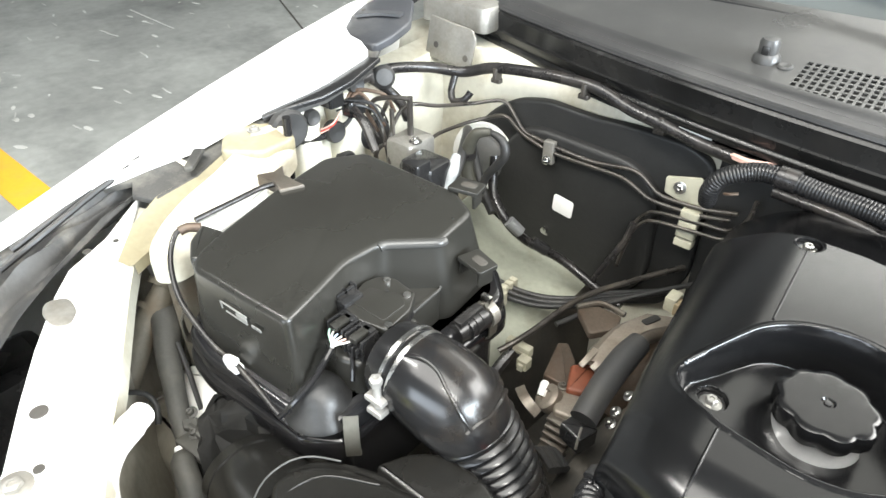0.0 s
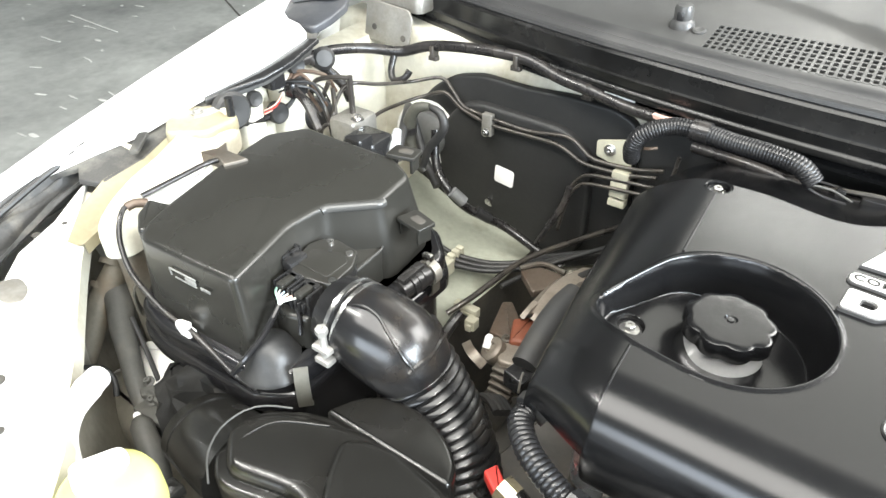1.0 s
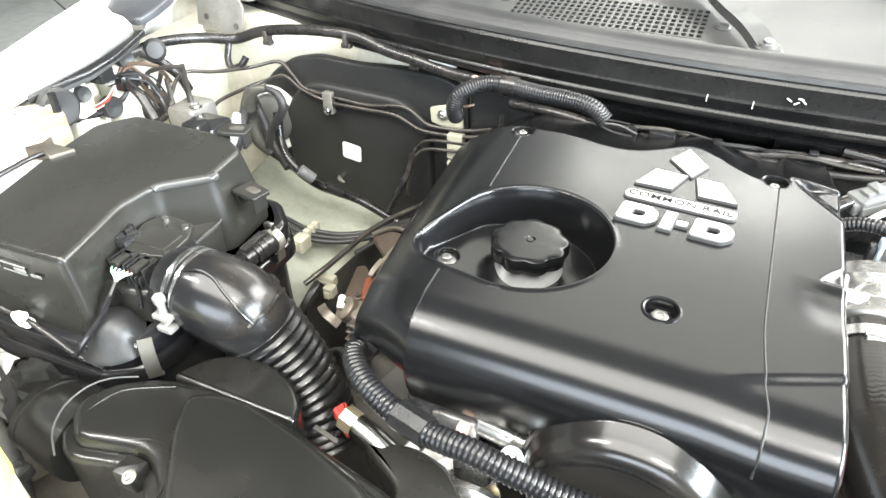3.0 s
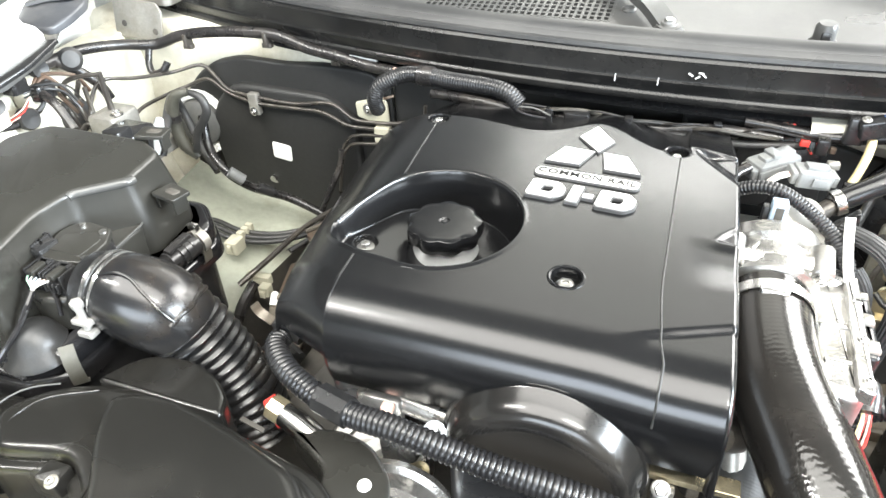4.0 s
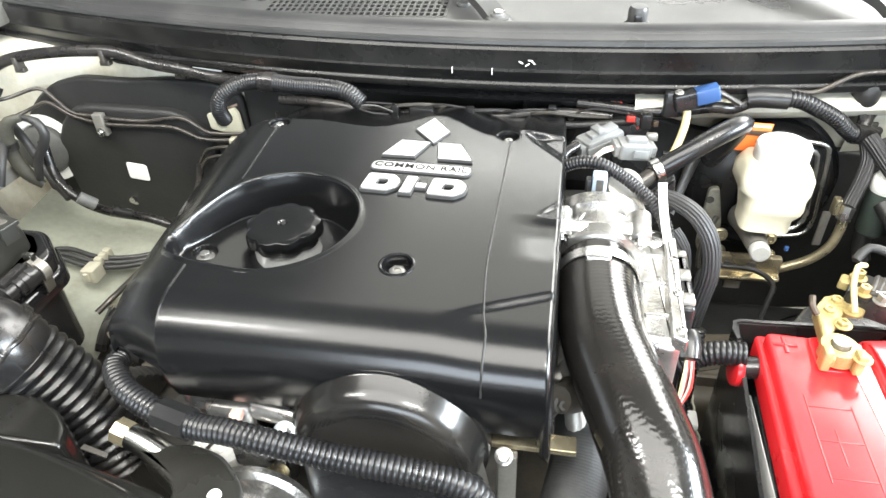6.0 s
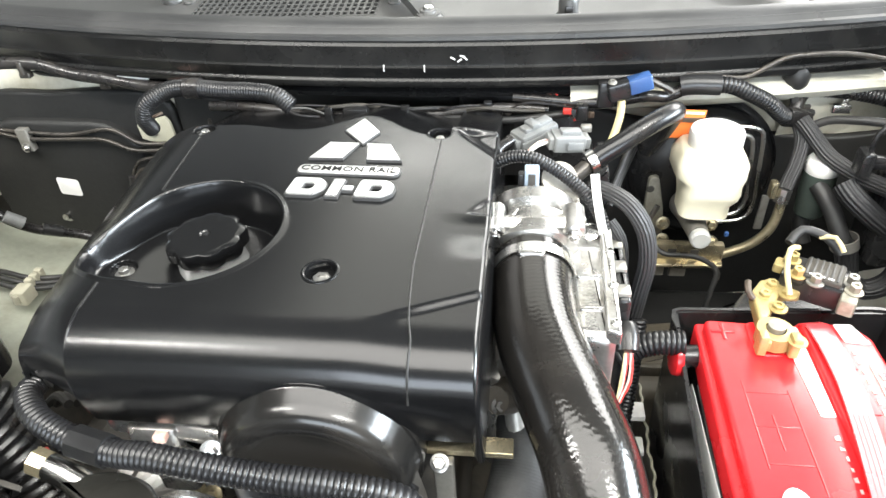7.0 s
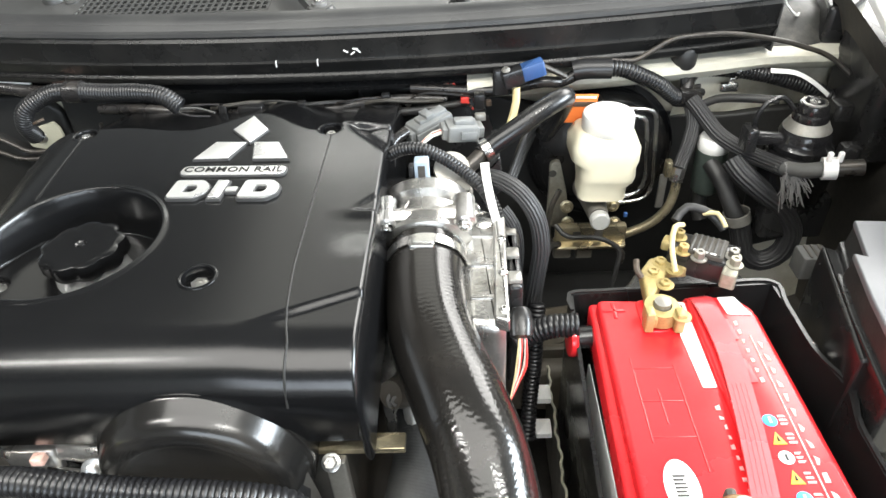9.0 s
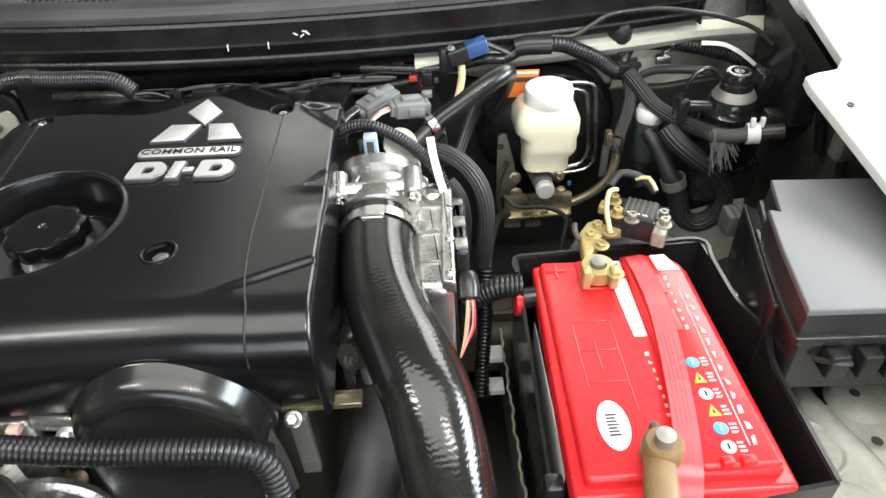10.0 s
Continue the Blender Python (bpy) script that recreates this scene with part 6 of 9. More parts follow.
# thin vacuum hose looping round the front of the box
vh = thing("vacuum_hose", (-0.70, 0.3, 1.0), "thin black rubber hose clipped round the air filter box", "hose")
part("hose", tube([(-0.690, 0.44, 1.056), (-0.708, 0.412, 1.056), (-0.712, 0.372, 1.054), (-0.718, 0.318, 1.050)], 0.0034, 10, 0.006), M_TAPE, vh)
part("hose", tube([(-0.716, 0.305, 1.048), (-0.717, 0.292, 1.046), (-0.706, 0.276, 1.036), (-0.694, 0.265, 1.020), (-0.668, 0.254, 1.000), (-0.635, 0.250, 0.984), (-0.605, 0.249, 0.972), (-0.57, 0.250, 0.966), (-0.53, 0.248, 0.955), (-0.50, 0.246, 0.945), (-0.47, 0.250, 0.935)], 0.0032, 10, 0.006), M_TAPE, vh)
part("clip", tube([(-0.580, 0.250, 0.958), (-0.578, 0.246, 0.974), (-0.566, 0.248, 0.975)], 0.0050, 10, 0.004), M_WHITEP, vh, "white plastic clip")
part("clip", box((-0.582, 0.244, 0.960), (-0.564, 0.256, 0.967), 0.003), M_WHITEP, vh, "white plastic clip")
part("hose", tube([(-0.81, 0.53, 1.075), (-0.812, 0.53, 1.03), (-0.812, 0.525, 0.97)], 0.006, 10), M_PLASTIC, vh)
part("elbow", tube([(-0.705, 0.316, 1.046), (-0.714, 0.306, 1.048), (-0.717, 0.296, 1.046)], 0.0055, 10), M_EXH, vh, "dusty brown hose elbow")

# ---- intake hose from the filter box ----
ih = thing("intake_hose", (-0.33, 0.355, 0.80), "glossy black rubber intake hose with bellows", "hose")
EP = [(-0.428, 0.344, 0.996), (-0.413, 0.343, 0.997), (-0.384, 0.343, 0.995), (-0.361, 0.347, 0.984), (-0.346, 0.352, 0.966), (-0.337, 0.354, 0.950)]
part("elbow", tube(EP, [0.041, 0.0425, 0.0470, 0.0485, 0.046, 0.041], 36, 0.005), M_GLOSSRUB, ih)
part("bellows", tube([(-0.356, 0.353, 0.974), (-0.342, 0.356, 0.952), (-0.324, 0.358, 0.922), (-0.304, 0.358, 0.888), (-0.287, 0.354, 0.854), (-0.274, 0.348, 0.81)], [0.044, 0.047, 0.047, 0.047, 0.047, 0.047], 40, ribs=(0.0112, 0.0042)), M_GLOSSRUB, ih)
for t_ in (0.0, 0.011):
    ih_clamp = part("clamp", band((-0.412 + t_, 0.343, 0.9978), Vector((1, 0, -0.05)), 0.0425, 0.0042, 0.0018), M_STEEL, ih, "bright wire clamp")
part("elbow_collar", band((-0.357, 0.352, 0.978), Vector((0.55, 0.1, -0.8)), 0.0455, 0.009, 0.0035), M_GLOSSRUB, ih)
part("elbow_seam", tube([(-0.398, 0.324, 1.036), (-0.385, 0.327, 1.040), (-0.374, 0.329, 1.040), (-0.361, 0.329, 1.035), (-0.348, 0.325, 1.026), (-0.336, 0.322, 1.018), (-0.325, 0.321, 1.006), (-0.317, 0.324, 0.994)], 0.0019, 8, 0.004), M_GLOSSRUB, ih)
part("elbow_fold", tube([(-0.320, 0.320, 0.990), (-0.315, 0.333, 0.997), (-0.312, 0.345, 0.998), (-0.315, 0.364, 0.999), (-0.323, 0.384, 0.991)], 0.0030, 8, 0.004), M_GLOSSRUB, ih)
sc = ih_clamp
M_NUT = mat("white_zinc_fitting", (0.33, 0.32, 0.30), 0.32, metal=0.4, var=0.2, vscale=40)
part("clamp_screw", tube([(-0.409, 0.297, 1.018), (-0.406, 0.295, 0.985)], 0.0042, 10), M_NUT, sc)
part("clamp_nut", lathe([(0.0062, -0.005), (0.0068, 0), (0.0062, 0.004), (0.003, 0.005), (0.002, 0.003), (0, 0.003)], (-0.409, 0.297, 1.016), (0.1, -0.1, 1), 6), M_NUT, sc)
part("clamp_nut", box((-0.419, 0.289, 0.993), (-0.396, 0.301, 0.998), 0.0018), M_NUT, sc)
part("clamp_nut", box((-0.416, 0.288, 0.978), (-0.397, 0.301, 0.984), 0.002), M_NUT, sc)

# ---- intake duct and resonator across the front ----
du = thing("intake_duct", (-0.3, 0.18, 0.85), "dusty black plastic intake duct with a raised lid", "intake duct")
duct = [(-0.24, 0.03), (-0.085, 0.03), (-0.070, 0.12), (-0.082, 0.215), (-0.112, 0.238), (-0.178, 0.251), (-0.258, 0.268), (-0.329, 0.280), (-0.399, 0.258), (-0.432, 0.237), (-0.451, 0.210), (-0.450, 0.182), (-0.410, 0.146), (-0.335, 0.166), (-0.305, 0.145)]
part("rim", slab(duct, 0.80, 0.944, 0.006, corner=0.02), M_DUCT, du)
part("shell", slab(offset(rounded(duct, 0.02), 0.012), 0.93, 0.957, 0.014, corner=0.0, n=5), M_DUCT, du)
part("raised_lid", slab([(-0.338, 0.238), (-0.318, 0.196), (-0.284, 0.152), (-0.215, 0.05), (-0.095, 0.05), (-0.095, 0.192), (-0.122, 0.222), (-0.190, 0.241), (-0.23, 0.250), (-0.282, 0.258), (-0.313, 0.255)], 0.935, 0.972, 0.013, corner=0.016, n=5), M_DUCT, du)
part("snorkel", tube([(-0.425, 0.192, 0.912), (-0.455, 0.194, 0.906), (-0.485, 0.198, 0.90), (-0.515, 0.202, 0.89)], [0.050, 0.048, 0.046, 0.044], 24, 0.01, flat=0.75), M_DUCT, du)
part("snorkel_lip", tube([(-0.498, 0.200, 0.896), (-0.512, 0.202, 0.891)], 0.0455, 24, flat=0.77), M_DUCT, du)
part("cable_tie", tube([(-0.405, 0.243, 0.957), (-0.428, 0.230, 0.9575), (-0.441, 0.213, 0.9575), (-0.443, 0.186, 0.957), (-0.429, 0.160, 0.957), (-0.404, 0.141, 0.957)], 0.0009, 8), M_GREYHOSE, du, "grey cable tie")
part("mould_line", tube([(-0.36, 0.248, 0.9575), (-0.405, 0.222, 0.9575), (-0.418, 0.19, 0.956), (-0.412, 0.176, 0.954), (-0.37, 0.178, 0.955), (-0.335, 0.19, 0.957), (-0.31, 0.185, 0.957), (-0.295, 0.165, 0.956), (-0.288, 0.14, 0.956)], 0.0010, 8), M_DUCT, du)
part("duct_clip", box((-0.348, 0.150, 0.935), (-0.322, 0.172, 0.956), 0.004), M_DUCT, du)
part("duct_bolt", hexbolt((-0.326, 0.152, 0.956), (0, -0.3, 1), 0.0045, 0.004, 0.0065), M_GREYMET, du)
part("tie_end", box((-0.46, 0.118, 0.918), (-0.440, 0.136, 0.930), 0.003), M_DUCT, du)
part("rim_slot", slab([(-0.215, 0.268), (-0.185, 0.262), (-0.186, 0.267), (-0.214, 0.273)], 0.9442, 0.946, 0.0004), M_DARK, du)
part("resonator", slab([(-0.385, 0.262), (-0.232, 0.262), (-0.238, 0.284), (-0.262, 0.305), (-0.30, 0.318), (-0.341, 0.316), (-0.366, 0.298)], 0.78, 0.950, 0.006, corner=0.012, n=3), M_DUCT, du, "smooth black resonator")
# fan shroud piece with a rivet at the duct's end
fs = thing("fan_shroud", (-0.08, 0.24, 0.9), "black plastic shroud bolted beside the fan pulley", "fan shroud")
part("plate", slab([(-0.175, 0.285), (-0.12, 0.298), (-0.085, 0.29), (-0.055, 0.262), (-0.045, 0.225), (-0.055, 0.15), (-0.11, 0.15), (-0.115, 0.25)], 0.90, 0.935, 0.006, corner=0.012), M_BOX, fs)
part("rivet", lathe([(0.0065, 0), (0.0062, 0.0015), (0.003, 0.002), (0.002, 0.0008), (0, 0.0006)], (-0.074, 0.247, 0.935), (0, 0, 1), 20), M_WHITEP, fs, "white metal rivet")
pu = thing("fan_pulley", (-0.02, 0.25, 0.88), "dull steel fan pulley behind the shroud", "pulley")
part("rim", lathe([(0.06, -0.02), (0.062, -0.012), (0.056, -0.008), (0.056, 0.008), (0.062, 0.012), (0.06, 0.02), (0.02, 0.02), (0, 0.02)], (-0.06, 0.262, 0.865), (0.1, -1, 0.12), 36), M_ALU, pu)

# ---- firewall side clutter: pipes, valve, harness ----
def pipe(name, pts, r, material, label, category="pipe", group=""):
    t_ = thing(name, pts[0], label, category, group=group)
    part("run", tube(pts, r, 10, 0.008), material, t_)
    return t_


h1 = thing("wiring_harness", (-0.85, 0.7, 1.05), "taped black wiring harness along the bulkhead", "wiring harness")
HARN = [(-0.86, 0.60, 1.045), (-0.86, 0.65, 1.065), (-0.862, 0.72, 1.058), (-0.86, 0.79, 1.056), (-0.835, 0.86, 1.045), (-0.79, 0.90, 1.036), (-0.735, 0.905, 1.055), (-0.68, 0.905, 1.066), (-0.60, 0.905, 1.074), (-0.53, 0.905, 1.074), (-0.47, 0.903, 1.058), (-0.42, 0.90, 1.052), (-0.36, 0.895, 1.043), (-0.30, 0.885, 1.042), (-0.22, 0.875, 1.040)]
part("trunk", tube(HARN, 0.0095, 12, 0.008), M_TAPE, h1)
part("branch", tube([(-0.862, 0.70, 1.055), (-0.85, 0.69, 1.02), (-0.848, 0.66, 1.0), (-0.85, 0.60, 1.0), (-0.855, 0.55, 1.015)], 0.006, 8), M_TAPE, h1)
part("branch", tube([(-0.862, 0.74, 1.058), (-0.85, 0.77, 1.03), (-0.835, 0.79, 1.0), (-0.83, 0.80, 0.97)], 0.009, 10), M_TAPE, h1)
part("branch", tube([(-0.855, 0.68, 1.04), (-0.82, 0.67, 1.03), (-0.79, 0.66, 1.02), (-0.76, 0.65, 0.99)], 0.007, 8), M_TAPE, h1)
for k in range(4):
    part("bare_wire", tube([(-0.85 + 0.002 * k, 0.66, 1.02 + 0.003 * k), (-0.84 + 0.004 * k, 0.64 - 0.004 * k, 1.012 + 0.004 * k), (-0.843, 0.615, 1.008 + 0.002 * k)], 0.0011, 6), (M_PINKW, M_REDW, M_EXH)[k % 3], h1)
part("plug", box((-0.862, 0.665, 1.02), (-0.825, 0.70, 1.045), 0.005), M_PLASTIC, h1)
part("plug", box((-0.86, 0.63, 1.045), (-0.83, 0.66, 1.068), 0.005), M_PLASTIC, h1)
krng = random.Random(8)
for k in range(9):
    q0 = Vector((-0.848, 0.655 + 0.010 * (k % 3), 1.030 + 0.006 * (k // 3)))
    q1 = q0 + Vector((krng.uniform(0.0, 0.02), krng.uniform(0.005, 0.03), krng.uniform(-0.004, 0.016)))
    q2 = q1 + Vector((krng.uniform(0.0, 0.03), krng.uniform(0.01, 0.04), krng.uniform(-0.03, 0.006)))
    part("loose_wire", tube([q0, q1, q2, q2 + Vector((0.012, 0.01, -0.03))], 0.0016 + 0.0009 * (k % 3), 7), (M_TAPE, M_RUB, M_EXH)[k % 3], h1)
part("grommet", lathe([(0.014, -0.004), (0.019, 0.0), (0.020, 0.008), (0.014, 0.014), (0, 0.015)], (-0.852, 0.765, 1.052), (0.8, -0.5, 0.3), 20), M_RUB, h1)
part("hook", tube([(-0.800, 0.893, 1.030), (-0.798, 0.880, 1.006), (-0.786, 0.872, 0.992), (-0.765, 0.875, 0.998), (-0.758, 0.885, 1.012)], 0.0065, 10), M_TAPE, h1)
for cx, cz in ((-0.716, 1.040), (-0.548, 1.058), (-0.418, 1.040)):
    part("saddle", box((cx - 0.004, 0.893, cz + 0.002), (cx + 0.004, 0.912, cz + 0.022), 0.002), M_PIPE, h1, "steel saddle clip")
    part("saddle_foot", box((cx - 0.012, 0.90, cz - 0.006), (cx + 0.006, 0.912, cz + 0.002), 0.002), M_PIPE, h1)
part("tag", slab([(-0.395, 1.045), (-0.345, 1.035), (-0.342, 1.052), (-0.39, 1.064)], 0.0, 0.003, 0.001, m=pose(0, 0.90, 0, 90)), M_LABEL, h1, "white paper tag")
part("bare_wire", tube([(-0.31, 0.885, 1.045), (-0.28, 0.87, 1.05), (-0.25, 0.88, 1.05)], 0.005, 6), M_PINKW, h1)

PA = [(-0.78, 0.70, 0.94), (-0.79, 0.715, 0.985), (-0.785, 0.735, 1.02), (-0.77, 0.75, 1.032), (-0.76, 0.80, 1.015), (-0.75, 0.88, 0.995), (-0.705, 0.908, 1.003), (-0.68, 0.908, 0.985), (-0.656, 0.905, 0.963), (-0.626, 0.905, 0.957), (-0.581, 0.90, 0.956), (-0.516, 0.902, 0.953), (-0.447, 0.905, 0.961), (-0.415, 0.905, 0.945), (-0.394, 0.903, 0.936), (-0.331, 0.905, 0.938), (-0.281, 0.905, 0.95)]
pipe("brake_pipe", PA, 0.0034, M_PIPE, "bent dark steel brake pipe along the bulkhead", group="brake pipes")
PB = [(-0.76, 0.76, 0.94), (-0.77, 0.80, 0.955), (-0.76, 0.86, 0.958), (-0.74, 0.90, 0.962), (-0.699, 0.908, 0.977), (-0.672, 0.906, 0.965), (-0.649, 0.903, 0.955), (-0.591, 0.898, 0.946), (-0.515, 0.90, 0.945), (-0.463, 0.90, 0.945), (-0.435, 0.90, 0.935), (-0.406, 0.898, 0.926), (-0.337, 0.90, 0.928), (-0.288, 0.90, 0.938)]
pipe("brake_pipe", PB, 0.0034, M_PIPE, "bent dark steel brake pipe along the bulkhead", group="brake pipes")
for dz, dy in ((0, 0.895), (-0.014, 0.89)):
    PC = [(-0.44, dy, 0.80 + dz), (-0.432, dy, 0.845 + dz), (-0.425, dy, 0.878 + dz), (-0.41, dy, 0.902 + dz), (-0.39, dy, 0.912 + dz), (-0.321, dy, 0.920 + dz), (-0.285, dy, 0.925 + dz), (-0.265, dy, 0.95 + dz), (-0.26, dy, 0.985 + dz)]
    pipe("brake_pipe", PC, 0.0030, M_PIPE, "bent dark steel brake pipe at the bulkhead bracket", group="brake pipes")
pc = thing("pipe_clip", (-0.598, 0.9, 0.93), "small steel clip holding two pipes", "pipe clip")
part("plate", box((-0.608, 0.893, 0.925), (-0.588, 0.9065, 0.965), 0.002), M_GREYMET, pc)
part("bolt", hexbolt((-0.598, 0.892, 0.932), (0, -1, 0.2), 0.005, 0.005, 0.008), M_STEEL, pc)
tb = thing("pipe_bracket", (-0.36, 0.92, 0.86), "grey steel pipe bracket bolted to the bulkhead", "bracket")
part("plate", slab([(-0.396, 0.94), (-0.398, 0.967), (-0.345, 0.982), (-0.338, 0.972), (-0.336, 0.94), (-0.332, 0.866), (-0.356, 0.860), (-0.356, 0.93)], 0.0, 0.004, 0.0012, corner=0.004, m=pose(0, 0.915, 0, 90)), M_BEIGE, tb, "pale grey plate")
part("bolt", hexbolt((-0.373, 0.910, 0.957), (0, -1, 0.1), 0.006, 0.005, 0.010), M_STEEL, tb)
for z in (0.875, 0.892, 0.909, 0.926):
    part("pipe_seat", box((-0.359, 0.893, z - 0.006), (-0.330, 0.911, z + 0.006), 0.003), M_BEIGE, tb)

# valve block with its pipes in the corner
vb = thing("brake_valve", (-0.745, 0.73, 0.9), "dull steel brake valve with bent pipes", "valve")
part("block", box((-0.79, 0.70, 0.93), (-0.735, 0.765, 0.985), 0.008), M_GREYMET, vb)
part("bracket", slab([(-0.80, 0.68), (-0.70, 0.69), (-0.69, 0.80), (-0.79, 0.80)], 0.90, 0.925, 0.004, corner=0.01), M_GREYMET, vb)
part("bolt", hexbolt((-0.742, 0.722, 0.985), (0, 0, 1), 0.007, 0.006, 0.011), M_STEEL, vb)
part("plug", box((-0.725, 0.66, 0.93), (-0.66, 0.72, 0.985), 0.01), M_PLASTIC, vb, "black connector")
part("plug", box((-0.70, 0.64, 0.96), (-0.665, 0.675, 1.0), 0.006), M_PLASTIC, vb)
for run in ([(-0.824, 0.715, 0.90), (-0.834, 0.718, 0.96), (-0.843, 0.72, 1.002), (-0.832, 0.722, 1.03), (-0.79, 0.727, 1.045), (-0.762, 0.735, 1.047)],
            [(-0.79, 0.712, 0.92), (-0.802, 0.716, 0.96), (-0.816, 0.72, 1.0), (-0.802, 0.724, 1.035)],
            [(-0.786, 0.715, 0.92), (-0.788, 0.718, 0.98), (-0.790, 0.72, 1.028)],
            [(-0.80, 0.70, 0.90), (-0.812, 0.70, 0.945), (-0.80, 0.71, 0.965), (-0.785, 0.715, 0.95)]):
    part("pipe", tube(run, 0.0040, 8), M_PIPE, vb)
part("stay", tube([(-0.765, 0.736, 0.98), (-0.765, 0.736, 1.05)], 0.005, 8), M_PIPE, vb)
part("hose", tube([(-0.672, 0.72, 0.92), (-0.672, 0.745, 0.955), (-0.70, 0.80, 0.975), (-0.735, 0.85, 0.96), (-0.74, 0.87, 0.92), (-0.70, 0.85, 0.86), (-0.66, 0.83, 0.83)], 0.008, 14), M_RUB, vb, "dusty black hose")
part("wrap", tube([(-0.662, 0.70, 0.935), (-0.660, 0.715, 0.965), (-0.668, 0.735, 0.98)], [0.006, 0.011, 0.007], 12), mat("clear_wrap", (0.35, 0.36, 0.36), 0.2, var=0.4, vscale=40, bump=0.6, bscale=80), vb, "crumpled clear wrap")
# harness running down the box side to the gearbox
h2 = thing("wiring_harness", (-0.55, 0.75, 0.8), "taped black wiring branch beside the air filter box", "wiring harness")
part("trunk", tube([(-0.655, 0.82, 0.95), (-0.64, 0.80, 0.90), (-0.60, 0.78, 0.87), (-0.57, 0.80, 0.83), (-0.52, 0.84, 0.79), (-0.46, 0.85, 0.76), (-0.40, 0.84, 0.75)], 0.008, 10), M_TAPE, h2)
M_OLIVE = mat("dusty_olive_sheath", (0.055, 0.053, 0.042), 0.5, var=0.35, vscale=22, bump=0.5, bscale=120, dirt=(0.03, 0.028, 0.024), dirt_amt=0.5, dirt_scale=25)
part("sheath", tube([(-0.640, 0.785, 1.010), (-0.662, 0.780, 1.004), (-0.676, 0.778, 0.980), (-0.680, 0.778, 0.943), (-0.672, 0.780, 0.908), (-0.655, 0.785, 0.885)], [0.006, 0.009, 0.011, 0.0115, 0.011, 0.007], 14), M_OLIVE, h2, "grey-olive dusty sheath")
part("sheath", tube([(-0.640, 0.788, 1.008), (-0.618, 0.785, 1.004), (-0.609, 0.783, 0.984), (-0.620, 0.781, 0.962), (-0.640, 0.780, 0.935), (-0.652, 0.78, 0.90)], [0.005, 0.007, 0.0075, 0.0075, 0.007, 0.006], 14), M_RUB, h2, "black dusty hose")
part("tape_wrap", band((-0.678, 0.778, 0.962), Vector((0.05, 0, 1)), 0.0118, 0.012, 0.0012, 22), M_TAPE, h2)
part("plug", tube([(-0.588, 0.775, 0.872), (-0.57, 0.785, 0.852)], 0.010, 10), M_GREYCON, h2)
part("plug", tube([(-0.556, 0.80, 0.832), (-0.535, 0.815, 0.815)], 0.010, 10), M_PLASTIC, h2)
part("branch", tube([(-0.46, 0.85, 0.77), (-0.44, 0.87, 0.82), (-0.43, 0.885, 0.85), (-0.425, 0.89, 0.88)], 0.006, 8), M_TAPE, h2)
# three fuel hoses in a clip
fh = thing("fuel_hoses", (-0.55, 0.73, 0.76), "three thin black fuel hoses in a pale clip", "hose")
for k in range(3):
    o = 0.013 * k
    part("hose", tube([(-0.66, 0.72 - o, 0.79), (-0.625, 0.745 - o, 0.782), (-0.565, 0.742 - o, 0.772), (-0.505, 0.76 - o, 0.766), (-0.455, 0.80 - o, 0.764), (-0.42, 0.85 - o, 0.762), (-0.34, 0.92, 0.765)], 0.0045, 10), M_RUB, fh)
for k in range(3):
    part("clip", box((-0.563, 0.747 - 0.013 * k, 0.766), (-0.549, 0.758 - 0.013 * k, 0.7835), 0.003), M_BEIGE, fh, "pale plastic clip")
part("clip_block", box((-0.566, 0.688, 0.760), (-0.541, 0.718, 0.784), 0.004), M_BEIGE, fh, "pale plastic clip block")
part("clip_latch", box((-0.558, 0.684, 0.766), (-0.549, 0.690, 0.780), 0.0015), M_BEIGE, fh)
pipe("coolant_pipe", [(-0.475, 0.60, 0.782), (-0.456, 0.643, 0.795), (-0.436, 0.758, 0.80), (-0.393, 0.844, 0.805), (-0.34, 0.925, 0.812)], 0.0048, M_PIPE, "dark steel coolant pipe beside the engine", group="coolant pipes")
pipe("coolant_pipe", [(-0.44, 0.70, 0.785), (-0.40, 0.79, 0.79), (-0.35, 0.86, 0.797), (-0.30, 0.93, 0.80)], 0.0045, M_RUB, "black coolant hose beside the engine", group="coolant pipes")
cn = thing("wiring_plug", (-0.45, 0.64, 0.75), "pale beige wiring plug beside the engine", "connector", group="pale wiring plugs")
part("shell", box((-0.484, 0.629, 0.764), (-0.441, 0.643, 0.780), 0.0025), M_BEIGE, cn)
part("shell_rib", box((-0.478, 0.6275, 0.767), (-0.447, 0.630, 0.771), 0.0008), M_BEIGE, cn)
part("latch", box((-0.451, 0.611, 0.757), (-0.433, 0.628, 0.774), 0.0025), M_BEIGE, cn)
part("latch_step", box((-0.447, 0.607, 0.757), (-0.437, 0.613, 0.768), 0.0015), M_BEIGE, cn)
part("tail", tube([(-0.47, 0.635, 0.765), (-0.475, 0.60, 0.745), (-0.48, 0.58, 0.72)], 0.009, 8), M_TAPE, cn)
cn2 = thing("wiring_plug", (-0.31, 0.74, 0.84), "pale beige wiring plug beside the engine", "connector", group="pale wiring plugs")
part("shell", box((-0.318, 0.788, 0.828), (-0.300, 0.815, 0.850), 0.003), M_BEIGE, cn2)
part("end_cap", box((-0.303, 0.786, 0.826), (-0.292, 0.806, 0.846), 0.003), mat("tan_connector", (0.26, 0.21, 0.13), 0.5, var=0.15), cn2, "tan plug end")

